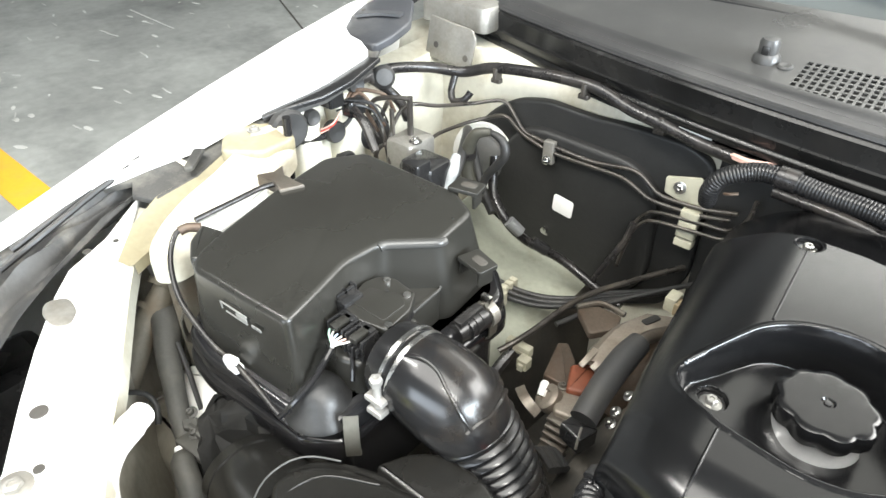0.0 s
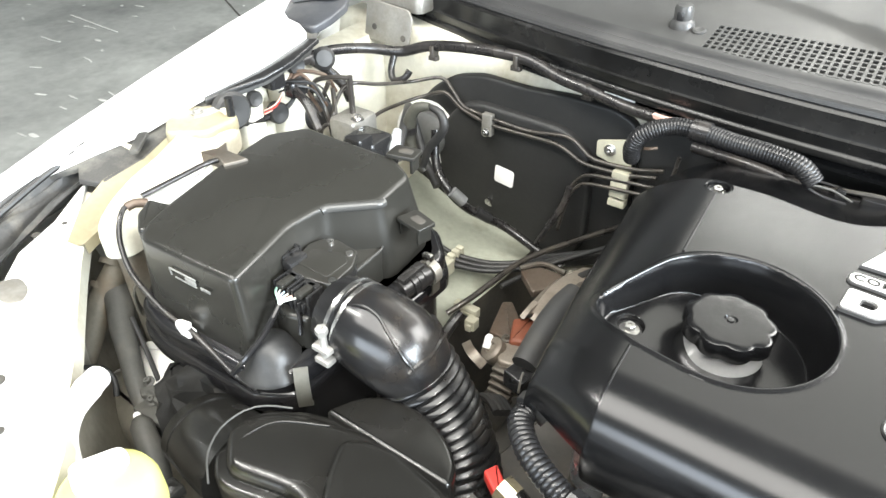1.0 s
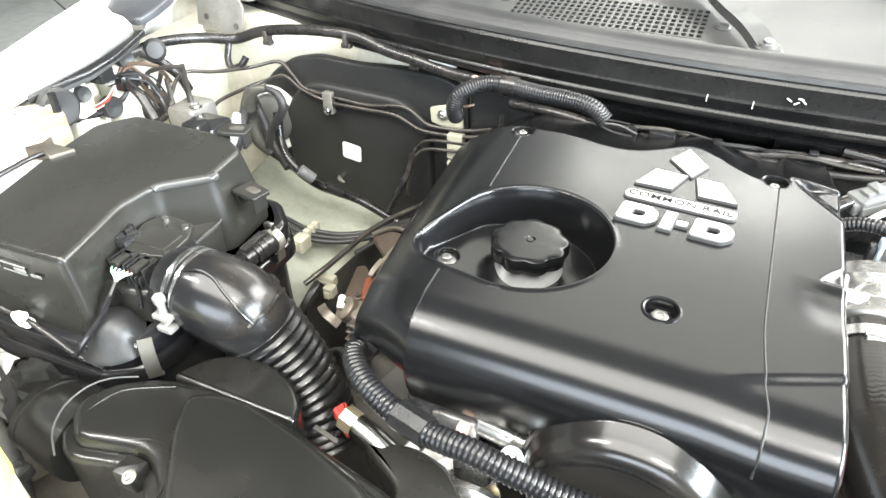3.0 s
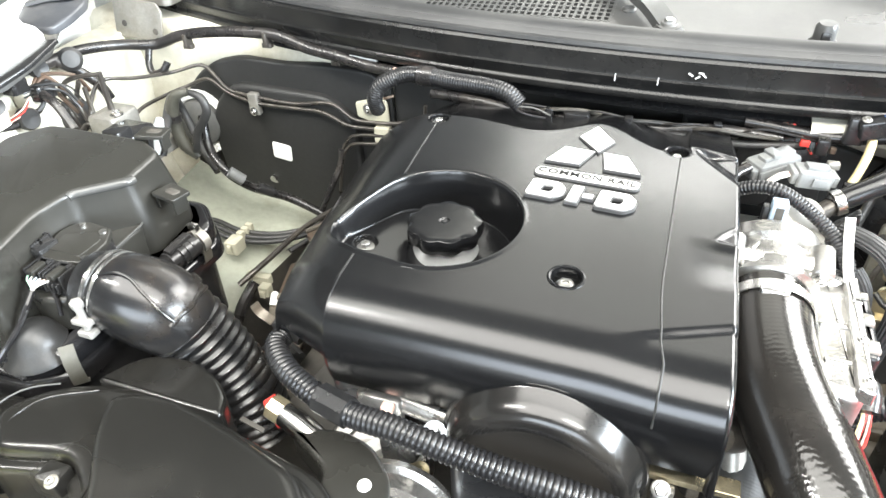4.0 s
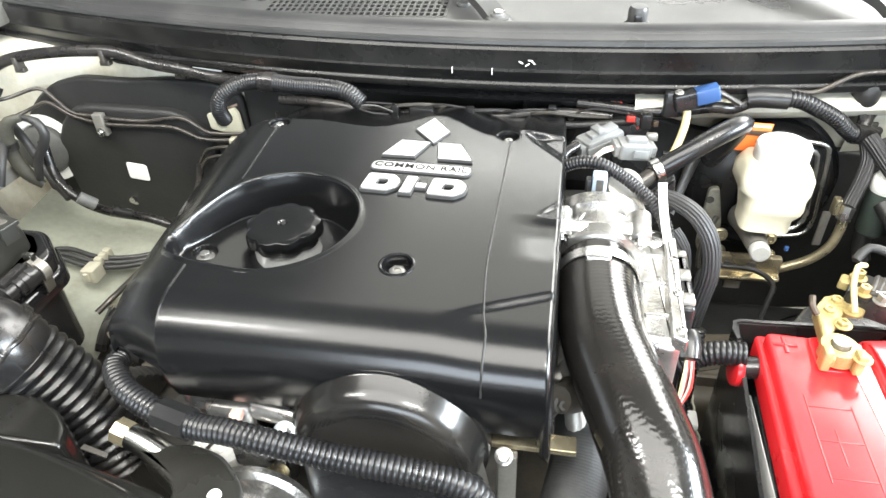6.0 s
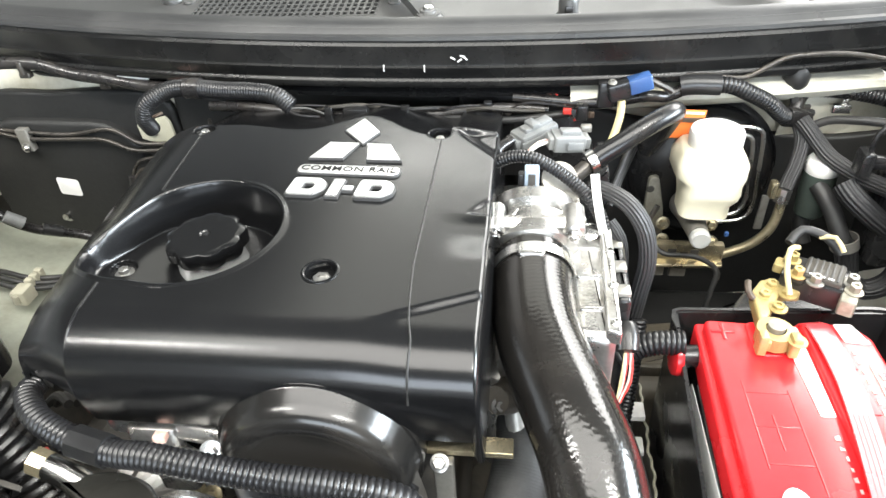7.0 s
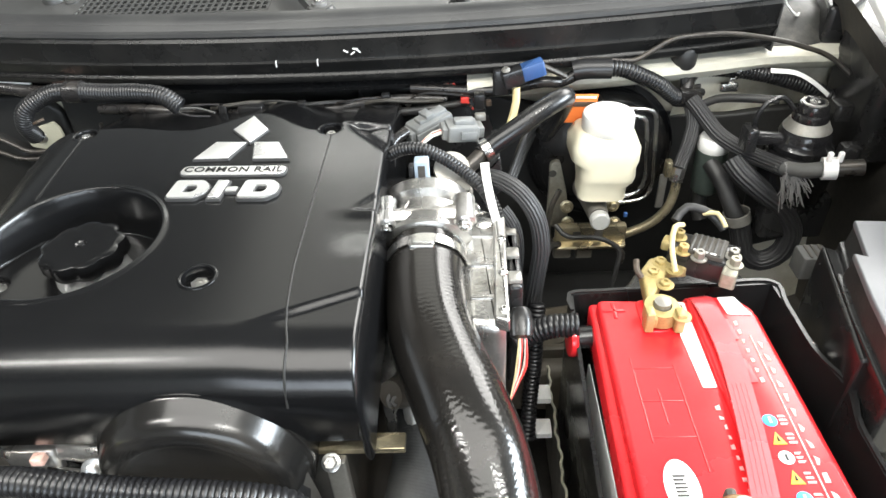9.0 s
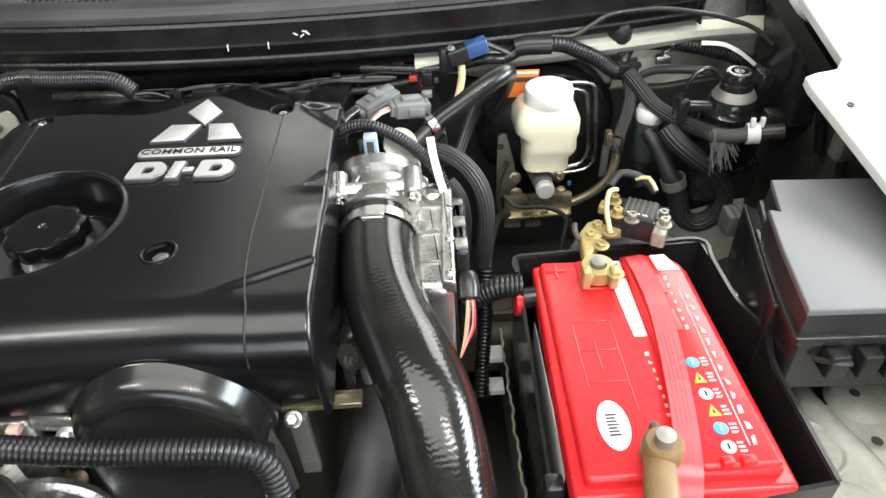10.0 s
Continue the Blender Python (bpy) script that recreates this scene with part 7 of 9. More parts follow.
# plug between box and gearbox side
sp = thing("sensor_plug", (-0.42, 0.48, 0.93), "black ribbed sensor with a steel clip beside the air filter box", "sensor")
part("barrel", tube([(-0.436, 0.446, 0.950), (-0.434, 0.474, 0.949), (-0.432, 0.494, 0.948)], [0.0135, 0.0155, 0.0150], 18, 0.006), M_PLASTIC, sp)
for k in range(3):
    part("barrel_ridge", band((-0.4345, 0.462 + 0.010 * k, 0.9492), Vector((0.05, 1, 0)), 0.0152, 0.003, 0.0014, 24), M_PLASTIC, sp)
part("keyway", box((-0.440, 0.448, 0.962), (-0.428, 0.490, 0.9685), 0.002), M_PLASTIC, sp)
part("clip", band((-0.431, 0.501, 0.948), Vector((0.05, 1, 0)), 0.0158, 0.012), M_GREYMET, sp, "worn steel clip")
part("clip_ear", box((-0.440, 0.498, 0.962), (-0.426, 0.506, 0.974), 0.002), M_STEEL, sp)

# ---- front right corner: filler pipe, washer cap, horn and hoses ----
fp = thing("washer_filler_pipe", (-0.59, 0.12, 0.85), "white plastic washer filler pipe by the lamp support", "filler pipe")
part("pipe", tube([(-0.574, 0.146, 0.978), (-0.564, 0.133, 0.983), (-0.552, 0.110, 0.980), (-0.543, 0.094, 0.966), (-0.530, 0.084, 0.945), (-0.512, 0.080, 0.92), (-0.49, 0.075, 0.89)], [0.011, 0.0135, 0.0105, 0.0095, 0.0095, 0.011, 0.013], 20, 0.006), M_WHITEP, fp)
part("tip", tube([(-0.576, 0.149, 0.977), (-0.570, 0.141, 0.980)], 0.0125, 18), M_WHITEP, fp)
part("stay", box((-0.584, 0.120, 0.966), (-0.566, 0.129, 0.980), 0.003), M_BEIGE, fp)
wc = thing("washer_bottle", (-0.445, 0.085, 0.9), "pale yellow washer bottle cap", "washer bottle")
part("cap", lathe([(0.042, 0.955), (0.042, 0.978), (0.039, 0.987), (0.030, 0.993), (0, 0.995)], (-0.447, 0.080, 0), (0, 0, 1), 32), M_YELLOW, wc)
part("cap_tab", slab([(-0.486, 0.070), (-0.450, 0.058), (-0.444, 0.104), (-0.465, 0.112)], 0.985, 1.0005, 0.006, corner=0.012), M_WHITEP, wc)
part("neck", lathe([(0.04, 0.87), (0.04, 0.956), (0, 0.956)], (-0.447, 0.080, 0), (0, 0, 1), 24), M_MILK, wc)
M_CORNER = mat("mud_grey_rubber", (0.055, 0.054, 0.049), 0.6, var=0.25, vscale=16, bump=0.3, bscale=200, dirt=(0.13, 0.12, 0.095), dirt_amt=0.4, dirt_scale=18)
M_MUD = mat("rust_stained_rubber", (0.10, 0.088, 0.066), 0.65, var=0.3, vscale=14, bump=0.4, bscale=160, dirt=(0.12, 0.062, 0.026), dirt_amt=0.6, dirt_scale=14)
gh = thing("coolant_hose", (-0.55, 0.16, 0.86), "mud-grey rubber hose in the front corner", "hose", group="grey corner hoses")
part("pipe", tube([(-0.594, 0.174, 0.877), (-0.586, 0.172, 0.874), (-0.565, 0.164, 0.866), (-0.545, 0.156, 0.856), (-0.524, 0.144, 0.840), (-0.50, 0.125, 0.81)], [0.007, 0.0125, 0.0135, 0.0135, 0.0135, 0.013], 18), M_CORNER, gh)
part("tip", lathe([(0.004, -0.004), (0.0045, 0.002), (0.003, 0.005), (0, 0.006)], (-0.595, 0.175, 0.878), (-0.8, 0.2, 0.4), 12), M_WHITEP, gh, "small white tip")
gh2 = thing("coolant_hose", (-0.72, 0.25, 0.8), "forked rust-stained rubber hose under the wing", "hose", group="grey corner hoses")
part("branch", tube([(-0.800, 0.303, 0.936), (-0.788, 0.283, 0.920), (-0.793, 0.258, 0.890), (-0.772, 0.224, 0.868), (-0.745, 0.190, 0.850), (-0.715, 0.165, 0.82)], [0.012, 0.0165, 0.0175, 0.016, 0.015, 0.014], 16), M_MUD, gh2, "rust-stained branch")
part("branch", tube([(-0.795, 0.280, 0.905), (-0.767, 0.270, 0.892), (-0.733, 0.248, 0.884), (-0.680, 0.222, 0.875), (-0.634, 0.201, 0.868), (-0.60, 0.19, 0.85)], [0.018, 0.0185, 0.0155, 0.0125, 0.0120, 0.012], 16), M_CORNER, gh2, "mud-grey branch")
for k, (sx_, sy_, sz_) in enumerate(((-0.795, 0.292, 0.932), (-0.797, 0.270, 0.905))):
    part("stain_collar", band((sx_, sy_, sz_), Vector((0.2, -0.7, -0.6)), 0.0165, 0.008, 0.002, 22), M_MUD, gh2)
part("loop", tube([(-0.735, 0.176, 0.868), (-0.718, 0.184, 0.874), (-0.700, 0.196, 0.874), (-0.683, 0.198, 0.864), (-0.670, 0.188, 0.850)], 0.0034, 10), M_RUB, gh2, "thin black hose")
part("stay_rod", tube([(-0.700, 0.175, 0.862), (-0.697, 0.196, 0.861), (-0.693, 0.221, 0.860)], 0.0012, 6), M_DARK, gh2)
part("strut", tube([(-0.72, 0.258, 0.90), (-0.690, 0.248, 0.872), (-0.655, 0.235, 0.845)], 0.0032, 8), M_RUB, gh2)
bo = thing("rubber_boot", (-0.58, 0.24, 0.84), "grimy black ribbed boot below the air filter box", "boot")
bm = lathe([(0.050, -0.04), (0.060, -0.02), (0.062, -0.008), (0.057, 0.004), (0.060, 0.014), (0.052, 0.026), (0.044, 0.036), (0.030, 0.046), (0.014, 0.052), (0, 0.053)], (-0.568, 0.240, 0.858), (-0.35, -0.5, 0.75), 40)
for v in bm.verts:
    v.co += Vector((0.006 * math.sin(210 * v.co.y + 3 * math.sin(90 * v.co.z)), 0.005 * math.sin(170 * v.co.z + 120 * v.co.x), 0.006 * math.sin(190 * v.co.x + 2 * math.sin(130 * v.co.y))))
part("boot", bm, mat("matt_black_foam_rubber", (0.007, 0.007, 0.0065), 0.75, spec=0.25, var=0.3, vscale=30, bump=0.8, bscale=120, dirt=(0.05, 0.046, 0.04), dirt_amt=0.2, dirt_scale=30), bo)
jb = thing("joint_bracket", (-0.59, 0.195, 0.87), "dusty dark steel bracket at the duct's mouth", "bracket")
part("plate", slab([(-0.616, 0.180), (-0.614, 0.206), (-0.567, 0.207), (-0.570, 0.184)], 0.866, 0.874, 0.002, corner=0.004), M_CORNER, jb)
part("upright", box((-0.618, 0.198, 0.852), (-0.572, 0.206, 0.882), 0.0025), M_CORNER, jb)
for nx_, ny_ in ((-0.604, 0.200), (-0.632, 0.214)):
    part("nut", hexbolt((nx_, ny_, 0.876), (0.1, -0.3, 1), 0.0045, 0.006, 0.0075), M_CORNER, jb)
part("wing_tab", slab([(-0.628, 0.200), (-0.616, 0.194), (-0.606, 0.206), (-0.618, 0.214)], 0.876, 0.881, 0.0015, corner=0.003), M_CORNER, jb)
wt = thing("washer_tank", (-0.66, 0.26, 0.77), "white plastic tank below the air filter box", "tank")
part("body", slab([(-0.74, 0.24), (-0.63, 0.215), (-0.60, 0.27), (-0.66, 0.32), (-0.73, 0.31)], 0.76, 0.848, 0.02, corner=0.02, n=5), M_WHITEP, wt)

# ---- brake booster, master cylinder and reservoir ----
bb = thing("brake_booster", (0.50, 0.89, 0.78), "glossy black round brake servo on the bulkhead", "brake servo")
part("drum", lathe([(0.105, -0.06), (0.109, -0.02), (0.112, -0.015), (0.112, -0.008), (0.106, -0.004), (0.100, 0.018), (0.085, 0.030), (0.060, 0.036), (0.035, 0.036), (0.030, 0.05), (0, 0.05)], (0.505, 0.905, 0.90), (0.02, -1, 0.08), 48), M_GLOSSRUB, bb)
part("rim_band", lathe([(0.1122, -0.017), (0.1145, -0.016), (0.1145, -0.007), (0.1122, -0.006)], (0.505, 0.905, 0.90), (0.02, -1, 0.08), 48, caps=False), M_GLOSSRUB, bb, "crimped black rim")
part("front_boss", lathe([(0.040, 0.035), (0.040, 0.040), (0.034, 0.044), (0.028, 0.052), (0, 0.052)], (0.505, 0.905, 0.90), (0.02, -1, 0.08), 30), M_PLASTIC, bb)
mc = thing("master_cylinder", (0.475, 0.79, 0.8), "dull steel master cylinder with its mounting flange", "master cylinder")
M_FLANGE = mat("dull_cast_flange", (0.34, 0.32, 0.26), 0.42, metal=0.4, var=0.3, vscale=20, dirt=(0.05, 0.04, 0.03), dirt_amt=0.8, dirt_scale=20)
part("flange", slab([(0.418, 0.82), (0.419, 0.925), (0.433, 0.928), (0.447, 0.87), (0.452, 0.815), (0.43, 0.805)], 0.0, 0.008, 0.002, corner=0.012, m=pose(0, 0.842, 0, 90)), M_FLANGE, mc, "pale grey flange plate")
part("flange_hole", lathe([(0.006, 0), (0.005, 0.001), (0, 0.0006)], (0.423, 0.8335, 0.907), (0, -1, 0), 14), M_DARK, mc)
part("barrel", tube([(0.478, 0.845, 0.876), (0.478, 0.80, 0.884), (0.478, 0.745, 0.889)], [0.022, 0.018, 0.0135], 20), M_GREYMET, mc)
part("end_cap", lathe([(0.0135, 0), (0.0135, 0.010), (0.011, 0.013), (0, 0.013)], (0.478, 0.742, 0.889), (0, -1, 0.1), 20), mat("pale_grey_cap", (0.42, 0.42, 0.40), 0.4, var=0.15, vscale=20), mc, "pale grey end cap")
for x, z in ((0.444, 0.862), (0.512, 0.862), (0.447, 0.832), (0.518, 0.830)):
    part("stud", hexbolt((x, 0.812, z), (0, -1, 0.3), 0.007, 0.010, 0.010), M_ZINC, mc)
part("lower_plate", box((0.426, 0.786, 0.814), (0.532, 0.800, 0.842), 0.004), M_ZINC, mc, "yellow zinc plate")
part("plate_ledge", slab([(0.424, 0.770), (0.530, 0.772), (0.532, 0.80), (0.424, 0.80)], 0.812, 0.816, 0.0015, corner=0.006), M_ZINC, mc)
for hx in (0.458, 0.490):
    part("plate_notch", box((hx - 0.006, 0.7845, 0.822), (hx + 0.006, 0.7875, 0.834), 0.0008), M_DARK, mc)
part("plate_tab", box((0.425, 0.785, 0.785), (0.452, 0.80, 0.81), 0.004), M_GREYMET, mc)
part("plate_tab", box((0.46, 0.79, 0.780), (0.485, 0.80, 0.805), 0.003), M_GREYMET, mc)
part("brake_pipe", tube([(0.43, 0.80, 0.90), (0.418, 0.795, 0.87), (0.416, 0.79, 0.83), (0.425, 0.785, 0.812), (0.47, 0.782, 0.806), (0.515, 0.782, 0.806), (0.53, 0.785, 0.79), (0.53, 0.79, 0.77)], 0.004, 8), M_PIPE, mc)
rv = thing("brake_reservoir", (0.482, 0.78, 0.88), "milky plastic brake fluid reservoir with a white cap", "reservoir")
R0 = [(0.449, 0.748), (0.514, 0.746), (0.514, 0.806), (0.449, 0.806)]
R1 = [(0.448, 0.742), (0.522, 0.738), (0.524, 0.815), (0.446, 0.815)]
R2 = [(0.436, 0.742), (0.524, 0.738), (0.526, 0.815), (0.434, 0.815)]
R3 = [(0.440, 0.745), (0.519, 0.742), (0.520, 0.812), (0.440, 0.812)]
rings = []
for (z, o, ins) in ((0.886, R0, 0.006), (0.888, R0, 0.0), (0.908, R0, 0.0), (0.922, R1, 0.002), (0.930, R1, 0.0), (0.945, R1, 0.001), (0.957, R2, 0.0), (0.978, R2, 0.0), (0.990, R3, 0.0), (0.996, R3, 0.004), (0.998, R3, 0.012)):
    rings.append([(x, y, 1.014 - (1.0 - z) * 0.90) for x, y in offset(rounded(o, 0.018, 5), ins)])
part("bottle", loft(rings), M_MILK, rv, sharp=60)
rv_neck = part("neck", lathe([(0.028, 1.004), (0.028, 1.012), (0, 1.012)], (0.483, 0.778, 0), (0, 0, 1), 28), M_MILK, rv)
part("cap", lathe([(0.0325, 1.010), (0.0338, 1.012), (0.0338, 1.028), (0.0325, 1.032), (0.029, 1.034), (0.012, 1.035), (0, 1.035)], (0.483, 0.778, 0), (0, 0, 1), 60, lobes=24, lobe_depth=0.03, lobe_from=0.0345), M_WHITEP, rv_neck, "white ribbed screw cap")
part("blue_dot", box((0.514, 0.750, 0.884), (0.519, 0.755, 0.890), 0.001), M_BLUE, rv, "small blue clip")
og = thing("warning_label", (0.445, 0.83, 1.0), "orange warning label on the brake servo", "label")
part("sheet", slab([(0.412, 1.002), (0.470, 1.000), (0.475, 1.041), (0.415, 1.043)], 0.0, 0.002, 0.0005, m=pose(0, 0.815, 0, 90)), M_ORANGE, og)
part("print_bar", slab([(0.417, 1.026), (0.472, 1.024), (0.472, 1.031), (0.417, 1.033)], 0.0022, 0.0028, 0.0002, m=pose(0, 0.815, 0, 90)), M_EXH, og, "dark print bar")
part("print_bar", slab([(0.417, 1.038), (0.472, 1.036), (0.472, 1.039), (0.417, 1.041)], 0.0022, 0.0028, 0.0002, m=pose(0, 0.815, 0, 90)), M_LABEL, og, "white print bar")
for off_, zz in ((0.0, 0.0), (0.012, -0.01)):
    pipe("brake_pipe", [(0.512, 0.850, 1.000 + zz), (0.540 - off_, 0.85, 1.000 + zz), (0.562 - off_, 0.85, 0.995 + zz), (0.569 - off_, 0.85, 0.977 + zz), (0.575 - off_, 0.85, 0.91), (0.577 - off_, 0.848, 0.875 - zz), (0.569 - off_, 0.846, 0.853 - zz), (0.547 - off_, 0.843, 0.847 - zz), (0.505, 0.838, 0.85 - zz)], 0.0032, M_STEEL, "bright bent steel brake pipe beside the reservoir", group="brake pipes")
sb = thing("servo_bracket", (0.595, 0.86, 0.83), "small grey steel plate beside the brake pipes", "bracket")
part("plate", box((0.590, 0.855, 0.825), (0.602, 0.859, 0.885), 0.0015), M_GREYMET, sb)

# clutch pipe up to the ribbed hose
cp = pipe("clutch_pipe", [(0.490, 0.80, 0.806), (0.519, 0.80, 0.811), (0.564, 0.80, 0.832), (0.588, 0.80, 0.858), (0.597, 0.805, 0.882), (0.600, 0.81, 0.915)], 0.0068, M_ZINC, "yellowish steel pipe below the reservoir")
part("joint", tube([(0.598, 0.809, 0.904), (0.601, 0.813, 0.924)], 0.0105, 8), M_STEEL, cp)
part("joint", box((0.580, 0.805, 0.912), (0.590, 0.82, 0.936), 0.003), M_ZINC, cp)
part("sleeve", tube([(0.600, 0.812, 0.922), (0.606, 0.822, 0.931), (0.617, 0.84, 0.947), (0.625, 0.86, 0.972), (0.622, 0.878, 0.99)], 0.0098, 16), M_RIBHOSE, cp)
cr = thing("clutch_reservoir", (0.655, 0.845, 0.86), "small white-capped clutch fluid reservoir", "reservoir")
part("cap", lathe([(0.022, 0.934), (0.0232, 0.937), (0.0232, 0.950), (0.020, 0.955), (0, 0.956)], (0.656, 0.845, 0), (0, 0, 1), 28), M_WHITEP, cr, "white screw cap")
part("bottle", lathe([(0.012, 0.858), (0.020, 0.866), (0.0225, 0.90), (0.0225, 0.934), (0, 0.934)], (0.656, 0.845, 0), (0, 0, 1), 24), mat("grey_green_plastic", (0.055, 0.07, 0.06), 0.45, var=0.2, vscale=15), cr, "grey-green body")
part("foot", tube([(0.65, 0.845, 0.865), (0.65, 0.84, 0.84), (0.655, 0.83, 0.82)], 0.012, 12), M_RUB, cr)

# ribbed heater hoses
hh = thing("heater_hose", (0.66, 0.74, 0.9), "thick ribbed grey-black hose with a frayed end", "hose", group="ribbed hoses")
part("sleeve", tube([(0.621, 0.872, 0.999), (0.628, 0.862, 0.992), (0.640, 0.85, 0.978), (0.656, 0.83, 0.963), (0.682, 0.80, 0.954), (0.700, 0.77, 0.956), (0.711, 0.738, 0.963)], 0.0112, 24), M_RIBHOSE, hh)
part("inner_hose", tube([(0.706, 0.745, 0.961), (0.725, 0.72, 0.970), (0.747, 0.706, 0.981)], 0.0098, 18), M_GREYHOSE, hh)
part("spring_clip", band((0.748, 0.707, 0.9805), Vector((1, -0.25, 0.12)), 0.0122, 0.016, 0.002), M_WHITEP, hh, "white-metal spring clip")
for dx in (-0.006, 0.007):
    part("clip_ear", box((0.748 + dx - 0.003, 0.700, 0.993), (0.748 + dx + 0.003, 0.706, 1.006), 0.0015), M_WHITEP, hh)
part("stub", tube([(0.752, 0.706, 0.981), (0.785, 0.70, 0.985)], 0.0105, 16), M_PIPE, hh)
frng = random.Random(3)
bm = bmesh.new()
for k in range(60):
    a = frng.uniform(0, 6.28)
    p = Vector((0.711, 0.737, 0.963)) + Vector((frng.uniform(-0.006, 0.006), -abs(0.0108 * math.cos(a)), 0.0108 * math.sin(a)))
    e = p + Vector((frng.uniform(-0.006, 0.030), frng.uniform(-0.022, -0.004), -frng.uniform(0.015, 0.045)))
    tube([p, p.lerp(e, 0.5) + Vector((frng.uniform(-0.006, 0.006), 0, 0.003)), e], 0.0006, 4, 0.01, bm)
tagged(part("frayed_threads", bm, mat("frayed_threads", (0.16, 0.155, 0.15), 0.6, var=0.3), hh, "frayed sleeve threads"), kind="stuff")
hl = thing("heater_hose", (0.70, 0.74, 0.83), "thick ribbed black hose in a loop", "hose", group="ribbed hoses")
part("sleeve", tube([(0.662, 0.790, 0.948), (0.672, 0.778, 0.936), (0.698, 0.765, 0.915), (0.735, 0.760, 0.885), (0.757, 0.757, 0.848), (0.752, 0.757, 0.808), (0.728, 0.762, 0.788), (0.704, 0.768, 0.800), (0.694, 0.772, 0.832), (0.686, 0.775, 0.858)], 0.0152, 22), M_RIBHOSE, hl)
part("clip", band((0.683, 0.774, 0.862), Vector((-0.3, 0.1, 0.9)), 0.0172, 0.016, 0.0015), M_GREYMET, hl)
part("stub", tube([(0.690, 0.770, 0.85), (0.676, 0.778, 0.872), (0.664, 0.80, 0.90), (0.650, 0.83, 0.92)], 0.012, 14), M_RUB, hl)

# vacuum pump-like valve in the corner
vp = thing("vacuum_valve", (0.755, 0.78, 0.9), "black moulded vacuum valve with a bright cap", "valve")
part("base", lathe([(0.046, 0.90), (0.048, 0.940), (0.0485, 0.944), (0.046, 0.948), (0.046, 0.958), (0.042, 0.964), (0, 0.965)], (0.750, 0.788, 0), (0, 0, 1), 36), M_GLOSSBLK, vp)
part("dome", lathe([(0.038, 0.96), (0.040, 0.966), (0.040, 0.974), (0.036, 0.979), (0.034, 0.984), (0.034, 0.990), (0.030, 0.996), (0, 0.996)], (0.750, 0.788, 0), (0, 0, 1), 36), M_GLOSSBLK, vp)
part("skirt", lathe([(0.0300, 0.994), (0.0305, 0.996), (0.0270, 1.002), (0.0235, 1.008), (0, 1.009)], (0.750, 0.788, 0), (0, 0, 1), 30), M_GREYMET, vp, "dull steel skirt")
part("cap", lathe([(0.0225, 1.006), (0.0230, 1.010), (0.0215, 1.017), (0.0195, 1.018), (0.0195, 1.027), (0.0175, 1.031), (0.012, 1.032), (0.010, 1.030), (0, 1.030)], (0.750, 0.788, 0), (0, 0, 1), 30), M_GLOSSBLK, vp, "glossy black cap")
part("cap_ring", lathe([(0.0160, 1.0295), (0.0160, 1.0330), (0.0125, 1.0330), (0.0125, 1.030)], (0.750, 0.788, 0), (0, 0, 1), 26), M_STEEL, vp)
part("cap_stud", lathe([(0.0075, 1.029), (0.0070, 1.0325), (0, 1.0325)], (0.750, 0.788, 0), (0, 0, 1), 16), M_STEEL, vp)
part("motor", tube([(0.682, 0.785, 0.984), (0.722, 0.785, 0.980)], 0.0095, 16), M_GLOSSBLK, vp)
part("port", box((0.668, 0.772, 0.968), (0.684, 0.80, 1.0), 0.004), M_PLASTIC, vp)
part("loop", tube([(0.685, 0.79, 0.99), (0.678, 0.785, 1.012), (0.69, 0.79, 1.032), (0.712, 0.795, 1.036), (0.728, 0.79, 1.02)], 0.0035, 8), M_PLASTIC, vp)
part("side_plug", box((0.785, 0.745, 0.955), (0.81, 0.77, 0.985), 0.006), M_PLASTIC, vp)
part("side_plug", box((0.79, 0.80, 0.995), (0.815, 0.83, 1.018), 0.006), M_PLASTIC, vp)
part("foot", box((0.71, 0.75, 0.84), (0.80, 0.83, 0.905), 0.01), M_PLASTIC, vp)
pipe("vacuum_pipe", [(0.625, 0.87, 0.985), (0.65, 0.86, 1.005), (0.68, 0.84, 1.015), (0.72, 0.82, 1.02)], 0.006, M_RUB, "thin black vacuum hose at the bulkhead")

# conduits and cables along the left bulkhead
d1 = conduit("wiring_conduit", [(0.474, 0.862, 1.057), (0.511, 0.86, 1.056), (0.539, 0.86, 1.045), (0.569, 0.865, 1.028), (0.594, 0.875, 1.006), (0.612, 0.883, 0.998)], 0.0115, "black corrugated wiring conduit along the bulkhead")
part("joiner", tube([(0.448, 0.865, 1.053), (0.462, 0.864, 1.056), (0.499, 0.861, 1.0565)], 0.0140, 16), M_PLASTIC, d1, "shiny black joining sleeve")
part("tail", tube([(0.45, 0.865, 1.047), (0.43, 0.86, 1.040), (0.40, 0.85, 1.045), (0.33, 0.86, 1.03), (0.22, 0.87, 1.035)], 0.008, 10), M_TAPE, d1)
part("tape_wrap", tube([(0.600, 0.878, 1.002), (0.618, 0.885, 0.997), (0.632, 0.889, 0.990)], 0.0140, 14), M_TAPE, d1)
d2 = conduit("wiring_conduit", [(0.640, 0.925, 1.0225), (0.651, 0.925, 1.023), (0.695, 0.925, 1.019), (0.739, 0.92, 1.012), (0.778, 0.915, 1.002), (0.813, 0.905, 0.991), (0.844, 0.90, 0.971), (0.852, 0.90, 0.95)], 0.0118, "black corrugated wiring conduit with a steel clip")
part("tape_wrap", tube([(0.617, 0.89, 0.998), (0.622, 0.905, 1.012), (0.634, 0.92, 1.020), (0.652, 0.925, 1.0225)], 0.0100, 14), M_TAPE, d2)
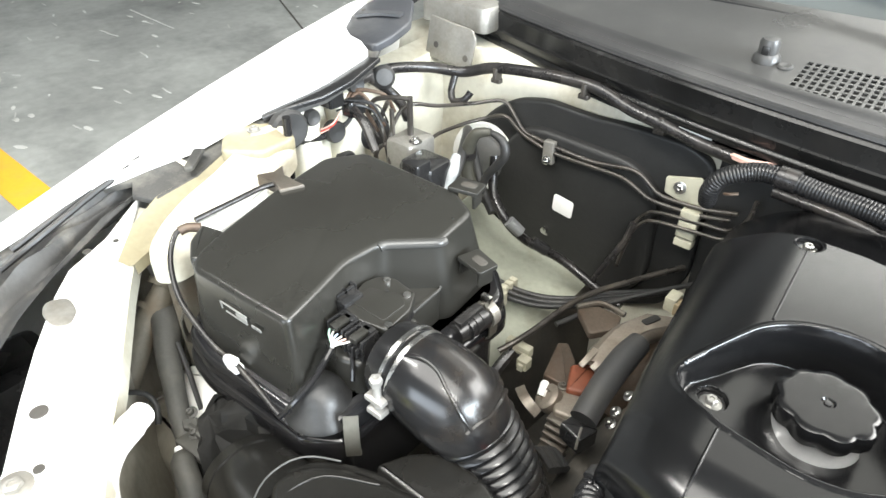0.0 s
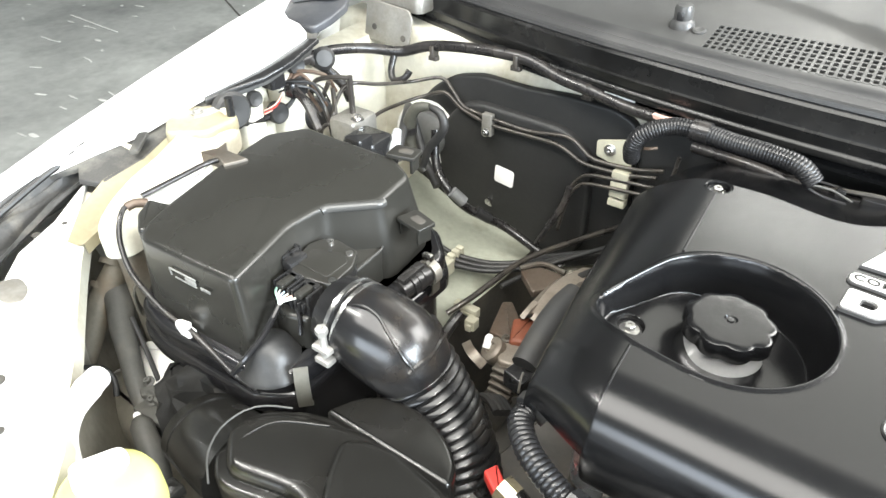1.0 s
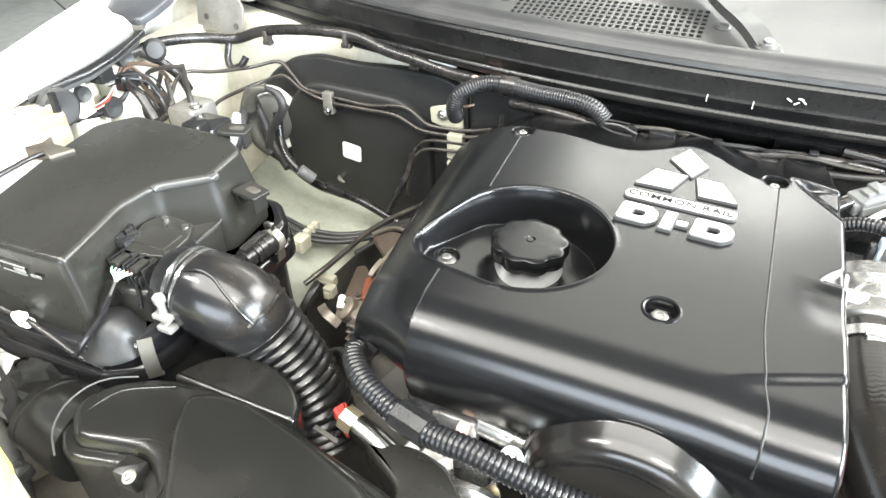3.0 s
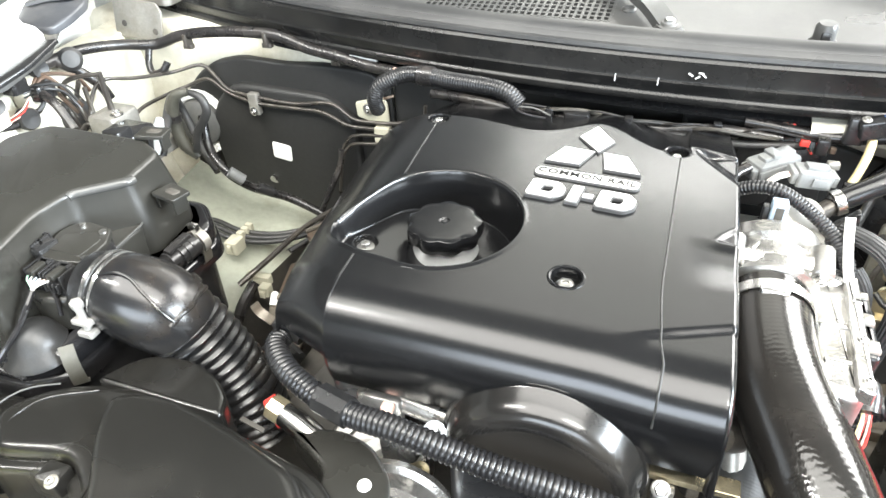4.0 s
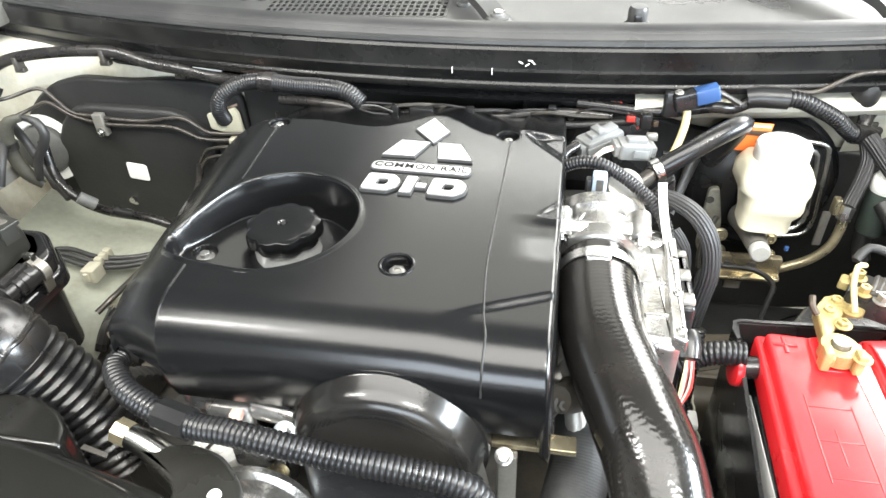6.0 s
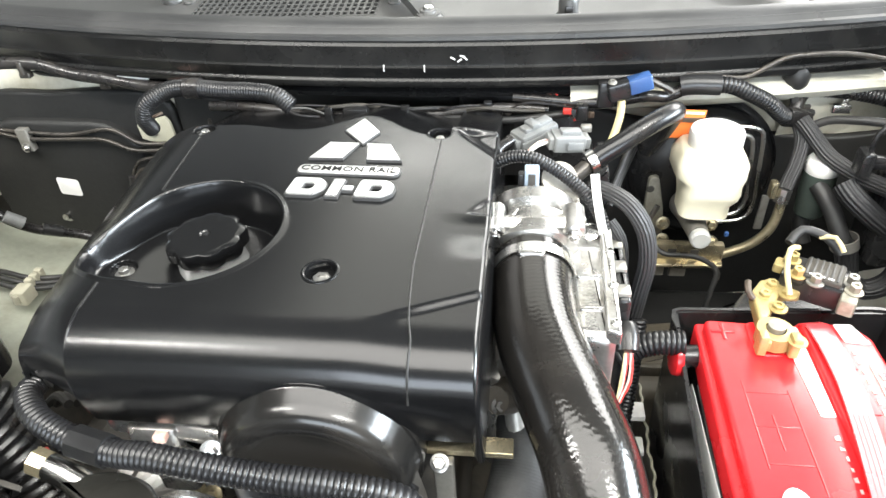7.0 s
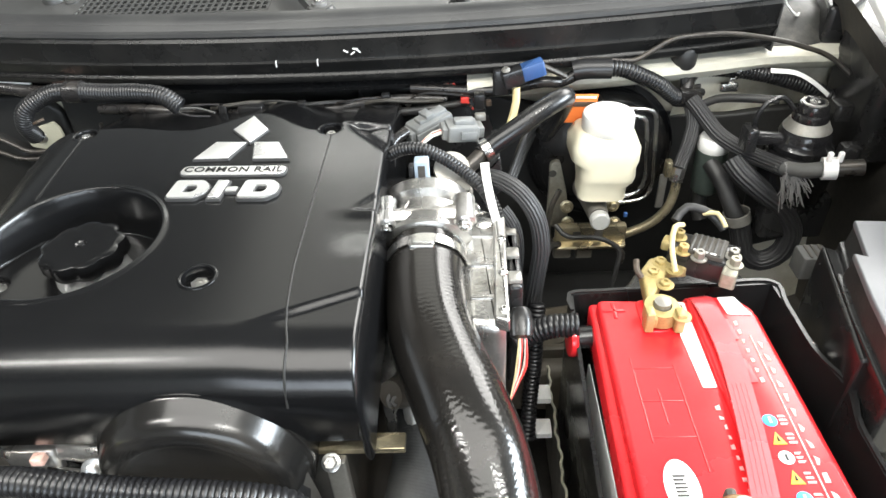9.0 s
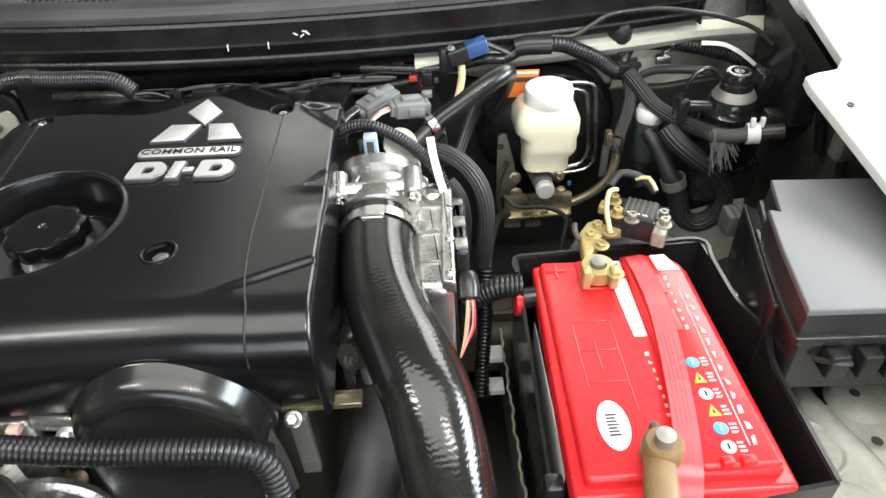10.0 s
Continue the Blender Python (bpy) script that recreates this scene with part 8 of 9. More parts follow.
part("clip", band((0.695, 0.925, 1.019), Vector((1, 0, -0.1)), 0.0128, 0.007, 0.0015), M_STEEL, d2, "bright steel clip")
part("clip_foot", box((0.672, 0.905, 0.994), (0.698, 0.915, 1.006), 0.003), M_STEEL, d2)
part("clip_stem", box((0.686, 0.912, 1.000), (0.694, 0.915, 1.012), 0.001), M_STEEL, d2)
part("paper_tape", strip([(0.738, 0.905, 1.025), (0.772, 0.900, 1.022), (0.800, 0.893, 1.008), (0.822, 0.888, 0.991)], 0.0065, 0.0012, side=(0.1, -0.8, 0.6)), M_LABEL, d2, "loose strip of white tape")
pipe("bonnet_release_cable", [(0.455, 0.872, 1.066), (0.490, 0.871, 1.065), (0.531, 0.873, 1.062), (0.555, 0.873, 1.075), (0.579, 0.875, 1.088), (0.608, 0.876, 1.092), (0.661, 0.883, 1.090), (0.716, 0.889, 1.079), (0.766, 0.895, 1.064), (0.815, 0.89, 1.044), (0.86, 0.86, 1.0), (0.88, 0.83, 0.95)], 0.0036, M_PIPE, "thin grey cable looping over the bulkhead", category="cable")
gr = thing("cable_grommet", (0.61, 0.92, 1.03), "black rubber grommet on the bulkhead", "grommet")
part("bulb", lathe([(0.010, -0.028), (0.017, -0.015), (0.0185, -0.002), (0.015, 0.010), (0.006, 0.018), (0, 0.02)], (0.610, 0.905, 1.055), (-0.1, -0.1, 1), 20), M_RUB, gr)
part("tail", tube([(0.612, 0.905, 1.03), (0.618, 0.90, 1.01), (0.63, 0.905, 0.995), (0.65, 0.915, 0.99)], 0.006, 8), M_RUB, gr)
for k, (x, z) in enumerate(((0.53, 0.988), (0.545, 0.985))):
    part("slot", box((x - 0.005, 0.932, z - 0.004), (x + 0.005, 0.938, z + 0.004), 0.001), M_DARK, gr)

# blue connector, beige wire and red wires behind the cover
bc = thing("wiring_plug", (0.38, 0.84, 1.04), "blue and black wiring plug at the bulkhead", "connector", group="bulkhead wiring plugs")
part("blue_half", box((-0.016, -0.010, -0.010), (0.016, 0.010, 0.010), 0.003, m=pose(0.388, 0.838, 1.070, 0, -14, 8)), M_BLUE, bc, "blue connector half")
part("black_half", box((-0.016, -0.011, -0.011), (0.016, 0.011, 0.011), 0.003, m=pose(0.362, 0.836, 1.062, 0, -14, 8)), M_PLASTIC, bc)
part("bracket", box((0.335, 0.835, 1.035), (0.358, 0.85, 1.070), 0.004), M_PLASTIC, bc)
part("bolt_head", hexbolt((0.352, 0.832, 1.072), (0, -0.2, 1), 0.0045, 0.003, 0.006), M_GREYMET, bc)
part("tail", tube([(0.403, 0.84, 1.072), (0.42, 0.845, 1.062), (0.435, 0.85, 1.052)], 0.004, 8), M_PIPE, bc)
part("beige_wire", tube([(0.366, 0.832, 1.047), (0.366, 0.826, 1.03), (0.358, 0.81, 1.005), (0.345, 0.79, 0.985)], 0.0055, 10), M_YELW, bc, "beige sleeved wire")
for k in range(5):
    part("red_wire", tube([(0.262 + 0.004 * k, 0.875, 1.040), (0.285 + 0.003 * k, 0.862 - 0.002 * k, 1.034 - 0.003 * k), (0.30 + 0.002 * k, 0.85, 1.020 - 0.003 * k)], 0.0017, 6), (M_EXH, M_REDW, M_TAPE)[k % 3], bc)
part("red_plug", box((0.290, 0.845, 1.02), (0.302, 0.855, 1.028), 0.002), M_REDW, bc)
part("red_plug", box((0.325, 0.838, 1.018), (0.333, 0.845, 1.026), 0.002), M_EXH, bc)
part("grey_plug", box((0.308, 0.835, 1.015), (0.324, 0.85, 1.036), 0.003), M_PLASTIC, bc)
bc2 = thing("wiring_plug", (0.25, 0.75, 1.02), "pale grey wiring plug beside the cover", "connector", group="bulkhead wiring plugs")
part("shell", box((-0.028, -0.016, -0.010), (0.028, 0.016, 0.008), 0.004, m=pose(0.250, 0.752, 1.040, 0, -8, 36)), M_GREYCON, bc2)
part("latch", box((-0.02, -0.008, 0.008), (0.022, 0.008, 0.013), 0.002, m=pose(0.252, 0.754, 1.040, 0, -8, 36)), M_GREYCON, bc2)
part("tail", tube([(0.222, 0.73, 1.04), (0.205, 0.71, 1.035), (0.203, 0.68, 1.02)], 0.007, 10), M_TAPE, bc2)
for lo, hi in (((-0.036, -0.012, -0.008), (-0.028, 0.012, 0.005)), ((-0.030, -0.0185, -0.006), (0.006, -0.015, 0.003)), ((-0.008, -0.010, 0.012), (0.004, 0.010, 0.0165))):
    part("collar", box(lo, hi, 0.0015, m=pose(0.250, 0.752, 1.040, 0, -8, 36)), M_GREYCON, bc2)
bc3 = thing("wiring_plug", (0.29, 0.72, 1.02), "grey wiring plug with white wires", "connector", group="bulkhead wiring plugs")
part("shell", box((-0.020, -0.015, -0.010), (0.020, 0.015, 0.009), 0.003, m=pose(0.291, 0.728, 1.042, 0, 6, 12)), M_GREYCON, bc3)
part("latch", box((-0.012, -0.007, 0.009), (0.014, 0.007, 0.014), 0.002, m=pose(0.292, 0.729, 1.042, 0, 6, 12)), M_GREYCON, bc3)
for lo, hi in (((0.018, -0.011, -0.007), (0.027, 0.011, 0.006)), ((-0.026, -0.012, -0.008), (-0.019, 0.012, 0.006)), ((-0.004, -0.0175, -0.006), (0.016, -0.0145, 0.004))):
    part("collar", box(lo, hi, 0.0015, m=pose(0.291, 0.728, 1.042, 0, 6, 12)), M_GREYCON, bc3)
for k in range(4):
    part("wire", tube([(0.272, 0.722 + 0.003 * k, 1.042), (0.255, 0.708 + 0.003 * k, 1.044), (0.24, 0.70 + 0.002 * k, 1.035)], 0.0016, 6), (M_WHITEW, M_WHITEW, M_REDW, M_WHITEW)[k], bc3)
for x, y, z in ((0.315, 0.755, 1.045), (0.335, 0.735, 1.03), (0.205, 0.89, 1.035), (0.225, 0.90, 1.0)):
    sl = thing("harness_clip", (x, y, z), "small bright harness clip behind the cover", "clip", group="harness clips")
    part("clip", box((x - 0.007, y - 0.005, z - 0.004), (x + 0.007, y + 0.005, z + 0.004), 0.002), M_GREYMET if x < 0.32 else M_PLASTIC, sl)
# rubber heat shield behind the cover's left rear corner
rs = thing("rear_shield", (0.22, 0.87, 0.97), "black plastic shield behind the engine cover", "shield")
part("sheet", slab([(0.14, 0.93), (0.14, 1.045), (0.20, 1.045), (0.32, 1.01), (0.34, 0.95), (0.34, 0.90), (0.2, 0.90)], 0.0, 0.006, 0.002, corner=0.01, m=pose(0, 0.895, 1.0, 82) @ pose(0, -1.0, 0)), M_PLASTIC, rs)
part("bolt", hexbolt((0.213, 0.882, 1.006), (0, -0.9, 0.5), 0.004, 0.005, 0.0055), M_GREYMET, rs, "grey bolt head")

# low harness behind the cover, with taped branches and bare wires
rh = thing("wiring_harness", (0.02, 0.85, 1.02), "taped black harness and thin wires behind the engine cover", "wiring harness")
part("trunk", tube([(-0.24, 0.868, 1.030), (-0.15, 0.846, 1.036), (-0.06, 0.838, 1.028), (0.03, 0.836, 1.034), (0.11, 0.842, 1.030), (0.19, 0.850, 1.036), (0.27, 0.858, 1.030)], 0.0075, 10), M_TAPE, rh)
part("trunk", tube([(-0.10, 0.83, 1.020), (-0.03, 0.822, 1.030), (0.06, 0.826, 1.022), (0.14, 0.832, 1.028), (0.22, 0.842, 1.022), (0.30, 0.85, 1.028)], 0.0055, 10), M_RUB, rh)
wrng = random.Random(21)
for k in range(7):
    x0 = -0.12 + 0.055 * k
    pts = [(x0, 0.842, 1.036), (x0 + 0.03, 0.832 + wrng.uniform(-0.006, 0.006), 1.044 + wrng.uniform(0, 0.008)), (x0 + 0.07, 0.838, 1.042 + wrng.uniform(-0.004, 0.006)), (x0 + 0.11, 0.848, 1.034)]
    part("loose_wire", tube(pts, 0.0016 + 0.0012 * (k % 2), 7), (M_TAPE, M_DARK, M_RUB, M_RUB, M_TAPE, M_DARK, M_TAPE)[k], rh)
for x, y, z in ((-0.045, 0.834, 1.042), (0.068, 0.832, 1.044), (0.185, 0.842, 1.046)):
    part("clip", box((x - 0.006, y - 0.006, z - 0.006), (x + 0.006, y + 0.006, z + 0.004), 0.002), M_PLASTIC, rh)
part("plug", box((-0.022, 0.822, 1.030), (0.014, 0.840, 1.046), 0.003), M_PLASTIC, rh)
rh.location += Vector((0, 0.008, -0.013))  # it lies low behind the apron

# cables between throttle and bulkhead
conduit("wiring_conduit", [(0.205, 0.655, 1.050), (0.225, 0.648, 1.062), (0.248, 0.642, 1.064), (0.275, 0.636, 1.052), (0.302, 0.625, 1.035), (0.320, 0.612, 1.018), (0.330, 0.60, 0.995), (0.334, 0.595, 0.96)], 0.0078, "thin corrugated wiring conduit over the throttle body", pitch=0.004, depth=0.001)
t2 = thing("heater_hose", (0.36, 0.58, 0.9), "ribbed grey hose beside the throttle body", "hose", group="ribbed hoses")
part("sleeve", tube([(0.318, 0.635, 1.03), (0.335, 0.615, 1.036), (0.355, 0.598, 1.030), (0.372, 0.588, 1.005), (0.378, 0.58, 0.97), (0.374, 0.575, 0.93), (0.368, 0.57, 0.88), (0.36, 0.57, 0.82)], 0.0100, 18), M_RIBHOSE, t2)
part("sleeve", tube([(0.335, 0.61, 1.0), (0.347, 0.60, 0.985), (0.352, 0.595, 0.955), (0.35, 0.59, 0.91)], 0.0085, 16), M_RIBHOSE, t2)
zt = thing("cable_tie", (0.322, 0.605, 1.0), "long white nylon cable tie", "cable tie")
part("strap", strip([(0.316, 0.622, 1.056), (0.318, 0.612, 1.040), (0.324, 0.598, 1.012), (0.331, 0.585, 0.990)], 0.0095, 0.0022, side=(0, -0.7, 0.6)), M_WHITEP, zt)
ta = thing("coolant_hose", (0.36, 0.71, 1.0), "glossy black rubber hose with a spring clip", "hose")
part("hose", tube([(0.315, 0.70, 1.020), (0.325, 0.708, 1.026), (0.355, 0.718, 1.043), (0.390, 0.735, 1.060), (0.418, 0.755, 1.066), (0.425, 0.775, 1.055), (0.42, 0.80, 1.02), (0.405, 0.82, 0.98)], 0.0125, 18), M_GLOSSRUB, ta)
part("spring_clip", band((0.321, 0.705, 1.024), Vector((0.8, 0.3, 0.35)), 0.0135, 0.010, 0.0015), M_STEEL, ta)
part("stub", tube([(0.325, 0.708, 1.026), (0.30, 0.69, 1.012), (0.28, 0.675, 1.0)], 0.010, 12), M_PIPE, ta)
part("bracket", slab([(0.285, 0.99), (0.335, 1.045), (0.34, 1.0), (0.31, 0.96)], 0.0, 0.01, 0.003, corner=0.006, m=pose(0, 0.665, 0, 90)), M_PLASTIC, ta)
for k in range(3):
    pipe("vacuum_pipe", [(0.35, 0.72, 0.95 + 0.012 * k), (0.375, 0.78, 0.975 + 0.012 * k), (0.40, 0.84, 0.985 + 0.01 * k), (0.43, 0.87, 1.01)], 0.004, M_RUB, "thin black vacuum hose behind the throttle body", group="thin vacuum hoses")
pipe("earth_lead", [(0.38, 0.60, 0.86), (0.39, 0.66, 0.855), (0.41, 0.74, 0.84), (0.43, 0.78, 0.815)], 0.0055, M_RUB, "black lead below the master cylinder", category="cable")
conduit("wiring_conduit", [(0.345, 0.50, 0.90), (0.365, 0.502, 0.912), (0.385, 0.50, 0.922), (0.412, 0.498, 0.925)], 0.0135, "black corrugated wiring conduit behind the battery tray")
conduit("wiring_conduit", [(0.375, 0.56, 0.90), (0.372, 0.545, 0.87), (0.37, 0.53, 0.83), (0.365, 0.51, 0.79), (0.36, 0.48, 0.75)], 0.010, "black corrugated wiring conduit beside the battery tray")
for y, z in ((0.525, 0.78), (0.50, 0.745)):
    ct = thing("cable_tie", (0.38, y, z), "white nylon cable tie end", "cable tie", group="cable tie ends")
    part("strap", box((0.372, y - 0.012, z - 0.004), (0.392, y + 0.012, z + 0.004), 0.002), M_WHITEP, ct)
sf = thing("chassis_leg", (0.45, 0.65, 0.70), "dusty brown chassis leg behind the battery", "chassis leg")
part("panel", slab([(0.30, 0.60), (0.66, 0.585), (0.66, 0.745), (0.56, 0.76), (0.30, 0.725)], 0.66, 0.735, 0.02, corner=0.02), mat("brown_grime", (0.10, 0.085, 0.062), 0.6, var=0.3, vscale=8, bump=0.4, bscale=80, dirt=(0.03, 0.026, 0.02), dirt_amt=0.8, dirt_scale=7), sf)
part("seam_flange", box((0.36, 0.625, 0.735), (0.66, 0.637, 0.752), 0.004), MATS["brown_grime"], sf)
part("lower_panel", slab([(0.28, 0.70), (0.67, 0.70), (0.67, 0.935), (0.28, 0.935)], 0.58, 0.64, 0.02, corner=0.02), M_PAD, sf, "dark lower panel")
pipe("earth_cable", [(0.424, 0.78, 0.852), (0.441, 0.765, 0.841), (0.485, 0.762, 0.839), (0.517, 0.76, 0.818), (0.514, 0.75, 0.789), (0.507, 0.74, 0.759)], 0.0038, M_RUB, "thin black cable hanging below the master cylinder", category="cable")

# ---- battery ----
tr = thing("battery_tray", (0.52, 0.39, 0.70), "black plastic battery tray with a notched rim", "battery tray")
inn = [(0.412, 0.238), (0.640, 0.234), (0.640, 0.36), (0.652, 0.405), (0.640, 0.45), (0.636, 0.556), (0.412, 0.546)]
outl = offset(inn, -0.004)
def wall_ring(top):
    rings = [[(x, y, 0.70) for x, y in outl], [(x, y, top(x, y)) for x, y in outl], [(x, y, top(x, y)) for x, y in inn], [(x, y, 0.704) for x, y in inn]]
    return loft(rings, caps=False)
def rim_z(x, y):
    if x < 0.45 and y < 0.5:
        return 0.86
    return 0.925 if y > 0.3 or x > 0.6 else 0.88
part("wall", wall_ring(rim_z), M_PLASTIC, tr)
part("base", slab(outl, 0.69, 0.705, 0.002), M_PLASTIC, tr)
part("rim", strip([(0.408, 0.52, 0.926), (0.408, 0.547, 0.926), (0.45, 0.551, 0.926), (0.55, 0.556, 0.926), (0.636, 0.560, 0.926), (0.6395, 0.52, 0.926), (0.642, 0.452, 0.926), (0.655, 0.405, 0.926), (0.644, 0.362, 0.926), (0.6435, 0.30, 0.926), (0.6435, 0.232, 0.926)], 0.0042, 0.003), M_PLASTIC, tr)
part("rear_lip", slab([(0.465, 0.555), (0.63, 0.56), (0.60, 0.61), (0.50, 0.605)], 0.885, 0.915, 0.006, corner=0.012), M_PLASTIC, tr)
part("handle", box((0.400, 0.255, 0.865), (0.418, 0.275, 0.90), 0.004), M_PLASTIC, tr)
kn = thing("red_knob", (0.405, 0.495, 0.88), "red round knob on a black stub beside the battery", "knob")
part("stub", tube([(0.432, 0.50, 0.905), (0.408, 0.498, 0.905)], 0.0125, 18), M_PLASTIC, kn)
part("disc", lathe([(0.020, -0.003), (0.021, 0.0), (0.020, 0.004), (0.015, 0.005), (0, 0.0045)], (0.406, 0.498, 0.905), (-1, -0.05, 0.05), 28), M_RED, kn)
wv = thing("heat_shield", (0.398, 0.45, 0.70), "thin crinkled metal heat shield beside the tray", "heat shield")
ring_a, ring_b = [], []
for k in range(40):
    y = 0.595 - 0.0068 * k
    w = 0.0012 * math.sin(k * 1.9) + 0.0012 * math.sin(k * 0.7)
    ring_a.append((0.397 + w, y, 0.752))
    ring_b.append((0.401 + w * 0.3, y, 0.60))
part("sheet", loft([ring_a, ring_b], caps=False, closed=False), M_GREYMET, wv)
part("edge", tube([(x, y, z) for x, y, z in ring_a[::1]], 0.0018, 6, 0.004), M_BEIGE, wv, "pale bent edge")

ba = thing("battery", (0.515, 0.38, 0.705), "red car battery with worn labels and a strap", "battery")
foot = [(0.424, 0.238), (0.598, 0.236), (0.596, 0.526), (0.430, 0.530)]
part("case", slab(foot, 0.705, 0.895, 0.003, corner=0.008), M_PLASTIC, ba, "black battery case")
part("case_label", slab([(0.26, 0.775), (0.49, 0.775), (0.49, 0.875), (0.26, 0.875)], 0.0, 0.0012, 0.0003, corner=0.006, m=Matrix.Translation((0.4262, 0, 0)) @ Matrix(((0, 0, -1, 0), (1, 0, 0, 0), (0, 1, 0, 0), (0, 0, 0, 1)))), M_LABEL, ba, "scuffed white side label")
lid2 = [(0.420, 0.233), (0.613, 0.231), (0.606, 0.515), (0.596, 0.526), (0.428, 0.536)]
part("lid_rim", slab(lid2, 0.892, 0.921, 0.004, corner=0.006), M_RED, ba, "red lid rim")
top2 = [(0.430, 0.242), (0.602, 0.241), (0.595, 0.50), (0.580, 0.520), (0.434, 0.527)]
ba_lid = part("lid", slab(top2, 0.918, 0.935, 0.005, corner=0.008), M_RED, ba)
part("ridge", slab([(0.528, 0.244), (0.5285, 0.522), (0.578, 0.520), (0.593, 0.50), (0.599, 0.243)], 0.93, 0.941, 0.004, corner=0.006), M_RED, ba)
part("carry_bar", strip([(0.514, 0.224, 0.925), (0.516, 0.240, 0.944), (0.527, 0.290, 0.9455), (0.536, 0.345, 0.9455), (0.543, 0.40, 0.9455), (0.546, 0.45, 0.9455), (0.542, 0.512, 0.945), (0.539, 0.530, 0.925)], 0.022, 0.0025), M_STRAP, ba, "shiny pinkish-red strap")
for o_ in (-0.006, -0.002, 0.002, 0.006):
    part("strap_rib", strip([(0.518 + o_, 0.245, 0.9457), (0.527 + o_, 0.29, 0.9467), (0.536 + o_, 0.345, 0.9467), (0.542 + o_, 0.395, 0.9467)], 0.0012, 0.0008), M_STRAP, ba)
for y0 in (0.345, 0.385, 0.425):
    part("moulded_rib", box((0.452, y0, 0.9345), (0.492, y0 + 0.0016, 0.9355), 0.0004), M_RED, ba)
for x0, y0, y1 in ((0.452, 0.34, 0.44), (0.492, 0.31, 0.43), (0.47, 0.36, 0.40)):
    part("moulded_rib", box((x0, y0, 0.9345), (x0 + 0.0016, y1, 0.9355), 0.0004), M_RED, ba)
for a, b in ((0.012, 0.002), (0.002, 0.012)):
    part("plus_mark", box((0.450 - a, 0.508 - b, 0.9345), (0.450 + a, 0.508 + b, 0.9363), 0.0005), M_RED, ba, "moulded plus sign")
part("post_step", slab([(0.474, 0.474), (0.505, 0.474), (0.505, 0.524), (0.474, 0.524)], 0.932, 0.9362, 0.002, corner=0.01), M_RED, ba)
part("terminal_post", lathe([(0.009, 0.935), (0.0085, 0.962), (0, 0.963)], (0.494, 0.492, 0), (0, 0, 1), 20), M_GREYMET, ba, "grey lead post")
part("terminal_post", lathe([(0.009, 0.925), (0.0085, 0.972), (0, 0.973)], (0.497, 0.258, 0), (0, 0, 1), 20), M_GREYMET, ba, "grey lead post")
# labels with print as plain bars and badges
Z1, Z2 = 0.9352, 0.9412


def sticker(poly, z, material=M_LABEL, name="sticker", label="white sticker", corner=0.002):
    return part(name, slab(poly, z, z + 0.0007, 0.0002, corner=corner), material, ba_lid, label)


sticker([(0.508, 0.497), (0.5265, 0.496), (0.5265, 0.518), (0.507, 0.519)], Z1)
for k in range(5):
    sticker([(0.511 + 0.0026 * k, 0.500), (0.5122 + 0.0026 * k, 0.500), (0.5122 + 0.0026 * k, 0.514), (0.511 + 0.0026 * k, 0.514)], Z1 + 0.0009, M_PLASTIC, "print_bar", "black print bar", 0.0)
sticker([(0.513, 0.40), (0.5265, 0.40), (0.5265, 0.488), (0.509, 0.490)], Z1)
sticker([(0.5635, 0.492), (0.588, 0.490), (0.578, 0.5185), (0.560, 0.518)], Z2)
el = [(0.4665 + 0.0145 * math.cos(a), 0.296 + 0.027 * math.sin(a)) for a in np.linspace(0, 2 * math.pi, 28, endpoint=False)]
sticker(el, Z1, label="oval white sticker", corner=0)
for k in range(7):
    y = 0.284 + 0.0036 * k
    sticker([(0.4605, y), (0.471 - 0.001 * (k % 3), y), (0.471 - 0.001 * (k % 3), y + 0.0018), (0.4605, y + 0.0018)], Z1 + 0.0009, M_GREYHOSE, "print_bar", "grey print bar", 0.0)
# print on the lid, worn and unreadable: bars, patches and round marks
lrng = random.Random(11)
for k in range(9):
    y = 0.290 + 0.0105 * k
    w = lrng.uniform(0.002, 0.0045)
    sticker([(0.5215 - w, y), (0.5215, y), (0.5215, y + lrng.uniform(0.002, 0.006)), (0.5215 - w, y + 0.004)], Z1, M_PRINT, "print_patch", "worn white print", 0.0)
for k in range(7):
    y = 0.400 + 0.0125 * k
    sticker([(0.5655, y), (0.5675 + lrng.uniform(0, 0.003), y + 0.001), (0.5690, y + lrng.uniform(0.004, 0.008)), (0.5655, y + 0.006)], Z2, M_PRINT, "print_patch", "worn white print", 0.0)
for k in range(6):
    for j in range(3):
        y = 0.256 + 0.0192 * k + 0.0042 * j
        sticker([(0.5655, y), (0.5655 + lrng.uniform(0.004, 0.0075), y), (0.5725 - 0.0006 * j, y + 0.0022), (0.5655, y + 0.0022)], Z2, M_PRINT, "print_bar", "white print bar", 0.0)
for k in range(12):
    y = 0.262 + 0.0165 * k
    sticker([(0.5800 + lrng.uniform(-0.001, 0.001), y), (0.5835 + lrng.uniform(-0.002, 0.002), y), (0.5840, y + lrng.uniform(0.003, 0.011)), (0.5800, y + 0.009)], Z2, M_PRINT, "print_patch", "worn white print", 0.0)
for k in range(16):
    y = 0.262 + 0.0125 * k
    sticker([(0.5752, y), (0.5766, y), (0.5766, y + 0.0118), (0.5752, y + 0.0118)], Z2, M_PRINT, "print_line", "thin white print line", 0.0)
M_SKY = mat("sky_blue_print", (0.05, 0.35, 0.65), 0.4)
M_AMBER = mat("amber_print", (0.8, 0.45, 0.05), 0.4)
